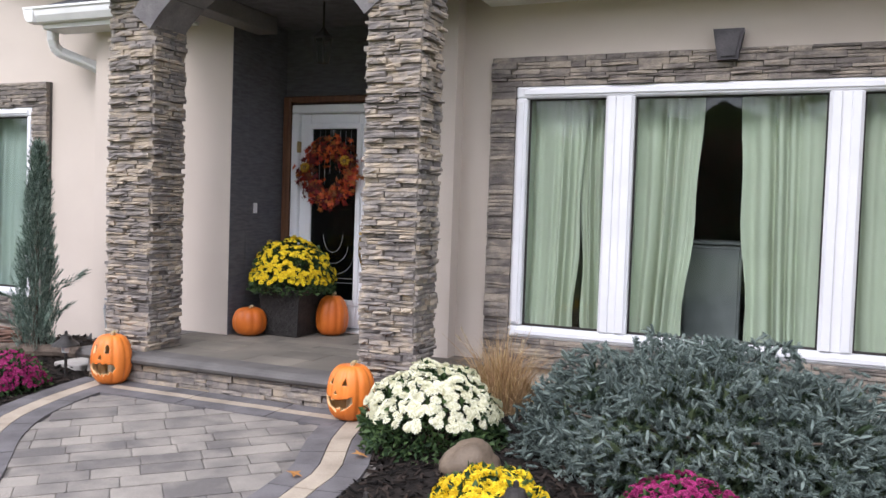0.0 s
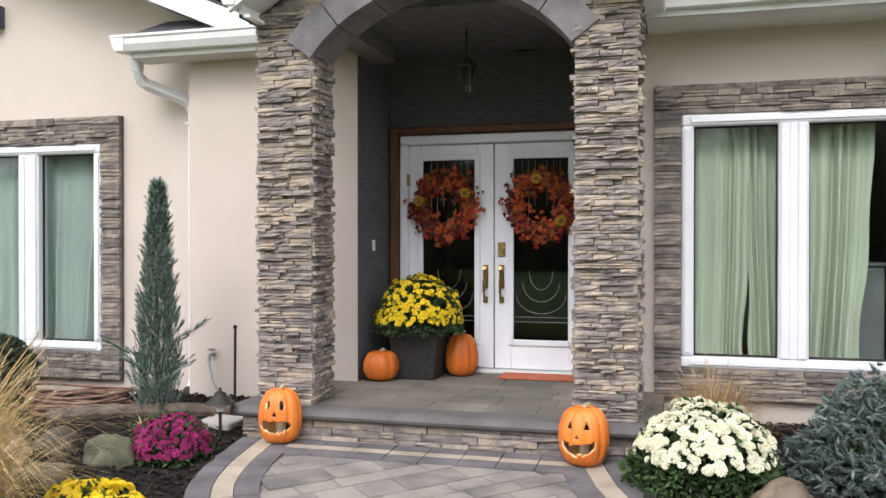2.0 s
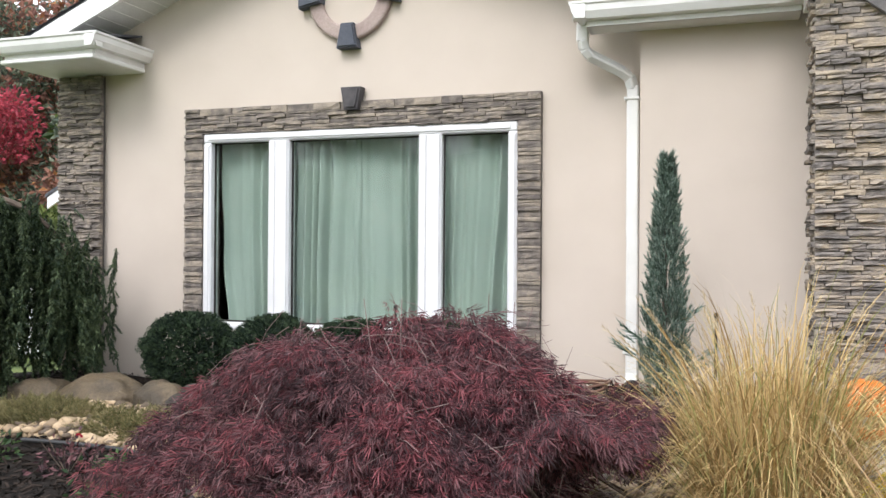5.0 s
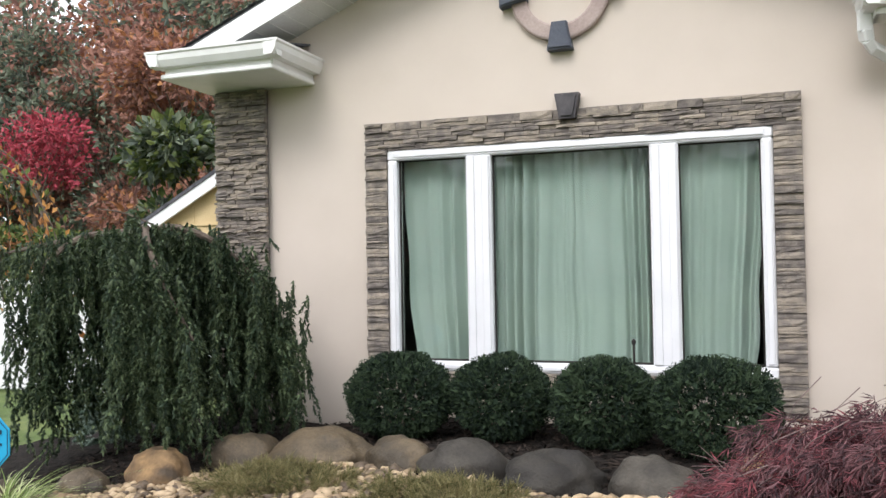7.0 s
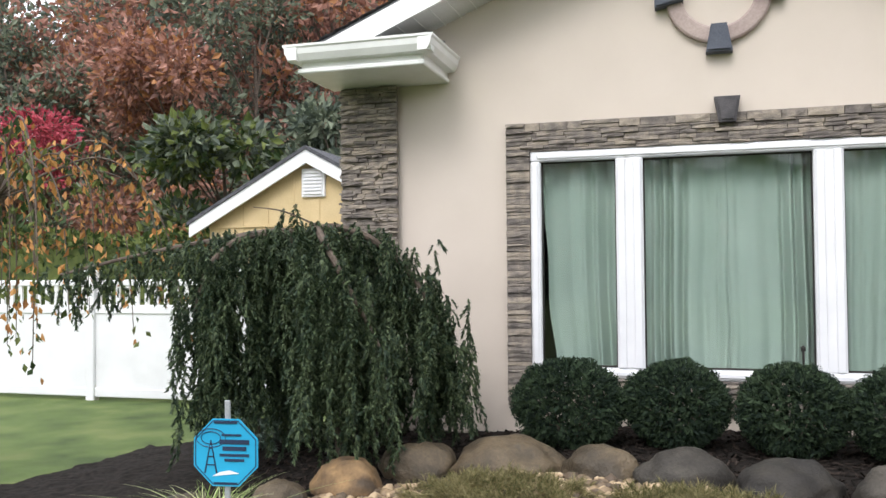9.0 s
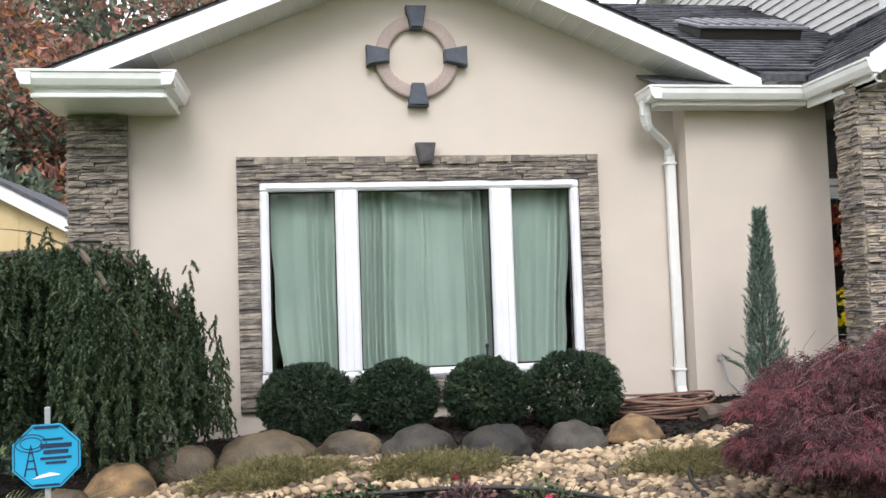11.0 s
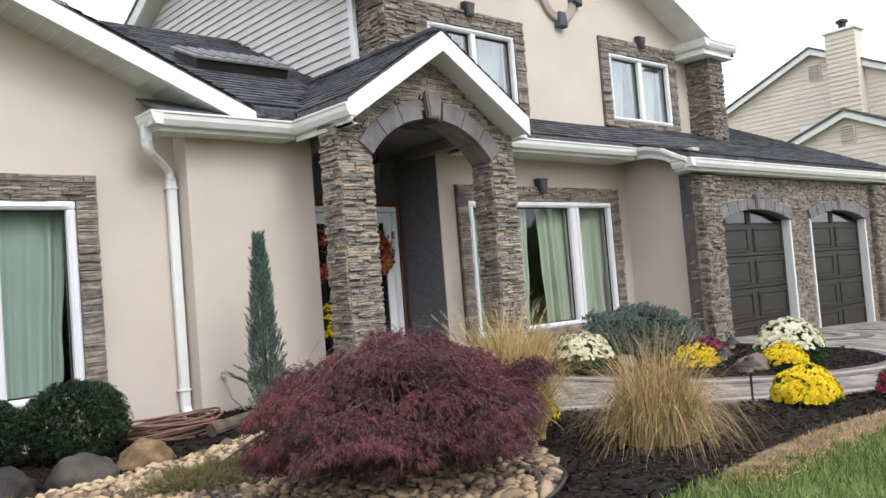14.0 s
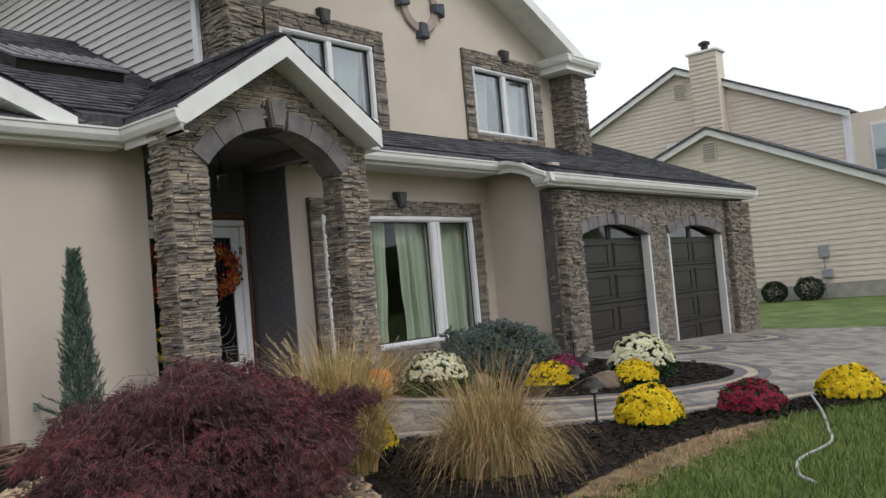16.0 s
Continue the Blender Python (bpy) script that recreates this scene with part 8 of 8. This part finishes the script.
for k, (mt, n) in enumerate(((M_hedge, 9000), (M_orangeleaf, 1600))):
    P = np.stack([rg.uniform(-34, -14.5, n), 15 + rg.uniform(-0.9, 0.9, n), np.full(n, 0.0)], 1)
    P[:, 2] = np.where(rg.random(n) < 0.5, rg.uniform(0.2, 1.9, n), 1.9 + 0.2 * rg.random(n)) + 0.15 * np.sin(P[:, 0])
    if k:
        P[:, 2] = 1.75 + 0.4 * rg.random(n)
        P = P[np.sin(P[:, 0] * 1.3) > 0.3]
    scatter("foliage", *LEAF, P, rg.normal(0, 1, P.shape) + np.array([0, -0.6, 0.6]), rg.uniform(0.12, 0.22, len(P)), mt, hd, rg)
part("stems", Acc().box(-34, -14.5, 14.5, 15.6, -0.8, 1.75), M_hedge, hd)


def tree(x, y, h, r, mats, label, seed, n=2600, leaf=0.3, base=None, name="tree", low=0.35):
    """A trunk, limbs and a crown of separate clumps of leaves."""
    g2 = np.random.default_rng(seed)
    z0 = gz(x, y) - 0.1 if base is None else base
    t = thing(name, (x, y, z0), label, "tree", "woodland trees")
    a = Acc().tube([(x, y, z0), (x + 0.1, y, z0 + h * 0.35), (x - 0.1, y + 0.1, z0 + h * 0.8)], 0.03 * h * 0.5, 8, 0.3)
    C = []
    for k in range(16):
        an, el = g2.uniform(0, 6.28), g2.uniform(low, 0.97)
        rr = r * (1.0 - 0.75 * max(0, el - 0.45)) * g2.uniform(0.4, 0.95)
        c = np.array([x + rr * math.cos(an), y + rr * math.sin(an), z0 + h * el])
        C.append(c)
        a.tube([(x, y, z0 + h * el * 0.7), tuple((c + np.array([x, y, z0 + h * el * 0.75])) / 2), tuple(c)], 0.012 * h * 0.4, 5, 0.3)
    part("trunk", a, M_bark, t)
    for mt, share in mats:
        k = int(n * share)
        pick = g2.integers(len(C), size=k)
        d = g2.normal(size=(k, 3))
        d /= np.linalg.norm(d, axis=1, keepdims=True)
        P = np.array(C)[pick] + d * (g2.random((k, 1)) ** 0.4) * r * np.array([0.42, 0.42, 0.3])
        scatter("crown", *LEAF, P, d + g2.normal(0, 0.7, d.shape), g2.uniform(0.6, 1.3, k) * leaf, mt, t, g2)
    return t


g3 = np.random.default_rng(90)
# Unseen tree-shaped belt behind the camera, added to darken reflections in the glass.
a = Acc()
nb = 90
for i in range(nb + 1):
    x = -75 + 165 * i / nb
    h = 7.5 + 2.4 * noise.noise(Vector((x * 0.11, 0, 5))) + 1.4 * noise.noise(Vector((x * 0.5, 2, 5)))
    a.v += [(x, -44 - 3 * math.sin(x * 0.21), -1.5), (x, -43 - 3 * math.sin(x * 0.21), h * 0.6), (x, -45 - 3 * math.sin(x * 0.21), h), (x, -48, -1.5)]
for i in range(nb):
    for j in range(3):
        a.f.append((4 * i + j, 4 * i + 4 + j, 4 * i + 5 + j, 4 * i + 1 + j))
setting("backdrop_trees", a, M_hedge, "dark tree belt across the street")
k = 0
for row, (yy, hh, nn) in enumerate(((29, 12, 12), (35, 16, 13), (43, 21, 12), (54, 26, 10))):
    for i in range(nn):
        x = -54 + i * (50 / nn) + g3.uniform(-1.5, 1.5)
        pal = ((M_russet, 0.75), (M_orangeleaf, 0.25)) if (i + row) % 3 == 0 else (((M_greenwood, 0.8), (M_russet, 0.2)) if (i + row) % 3 == 1 else ((M_russet, 0.5), (M_greenwood, 0.5)))
        tree(x, yy + g3.uniform(-2, 2), hh * g3.uniform(0.85, 1.15), hh * 0.27, pal, "tall autumn woodland tree with thinning russet crown", 200 + k, (5600, 4800, 2600, 2000)[row], (0.33, 0.4, 0.58, 0.72)[row], -0.6, low=0.12)
        k += 1
tree(-29.4, 22, 6.9, 1.9, ((M_redleaf, 1.0),), "bright crimson maple before the woods", 301, 2200, 0.2, -0.5, low=0.72)
tree(-19.7, 17.5, 6.4, 1.9, ((M_greenwood, 0.55), (M_hedge, 0.45)), "green drooping evergreen tree behind the shed", 302, 6000, 0.28, -0.5, low=0.15)
tree(-17.4, 19.0, 6.6, 1.8, ((M_greenwood, 1.0),), "green evergreen tree behind the shed", 303, 4500, 0.28, -0.5, low=0.15)
# Weeping cherry with yellowing leaves at the left.
wc = thing("weeping_cherry", (-15.05, 5.6, -0.5), "weeping tree with thin yellow-orange autumn leaves", "tree")
a, P, N = Acc(), [], []
a.tube([(-15.05, 5.6, -0.6), (-15.0, 5.6, 0.8), (-14.95, 5.55, 1.9)], 0.07, 8, 0.6)
for k in range(34):
    an, rr = rg.uniform(0, 6.28), rg.uniform(0.6, 1.75)
    top = np.array([-14.95, 5.55, 1.85])
    mid = top + np.array([0.55 * rr * math.cos(an), 0.55 * rr * math.sin(an), rg.uniform(0.3, 0.65)])
    end = top + np.array([rr * math.cos(an), rr * math.sin(an), -rg.uniform(0.4, 1.5)])
    line = curve_pts([tuple(top), tuple(mid), tuple((mid + end) / 2 + np.array([0.16 * math.cos(an), 0.16 * math.sin(an), 0.25])), tuple(end)], 9)
    a.tube([tuple(p) for p in line], 0.012, 5, 0.3)
    for p in line[8:]:
        for q in range(2):
            P.append(p + rg.normal(0, 0.04, 3))
            N.append(np.array([rg.normal(0, 0.5), rg.normal(0, 0.5), -1]))
part("branch_layer", a, M_bark, wc, fix=False)
P, N = np.array(P), np.array(N)
sel = rg.random(len(P)) < 0.45
scatter("yellow_foliage", *LEAF, P[sel], N[sel], rg.uniform(0.06, 0.11, sel.sum()), M_fallen, wc, rg)
scatter("green_foliage", *LEAF, P[~sel], N[~sel], rg.uniform(0.06, 0.11, (~sel).sum()), M_hedge, wc, rg)
# Trees far behind the neighbour's house and across the street.
for k, (x, y, h) in enumerate(((46, 9, 9.5), (52, 14, 10), (40, -40, 14), (10, -55, 16), (-14, -58, 15), (-36, -50, 16))):
    tree(x, y, h, h * 0.33, ((M_greenwood, 0.7), (M_russet, 0.3)), "distant tree beyond the street", 400 + k, 1800, 0.6, -0.6, low=0.2)

# Street trees out of view, placed for the window glass to reflect.
for k in range(12):
    h = 9.0 + 2.5 * math.sin(k * 1.9)
    tree(-44 + k * 6.5, -40 + 3 * math.sin(k * 2.3), h, h * 0.38, ((M_greenwood, 0.6), (M_russet, 0.4)), "street tree across the road with autumn leaves", 420 + k, 1500, 0.6, -0.5, low=0.1)
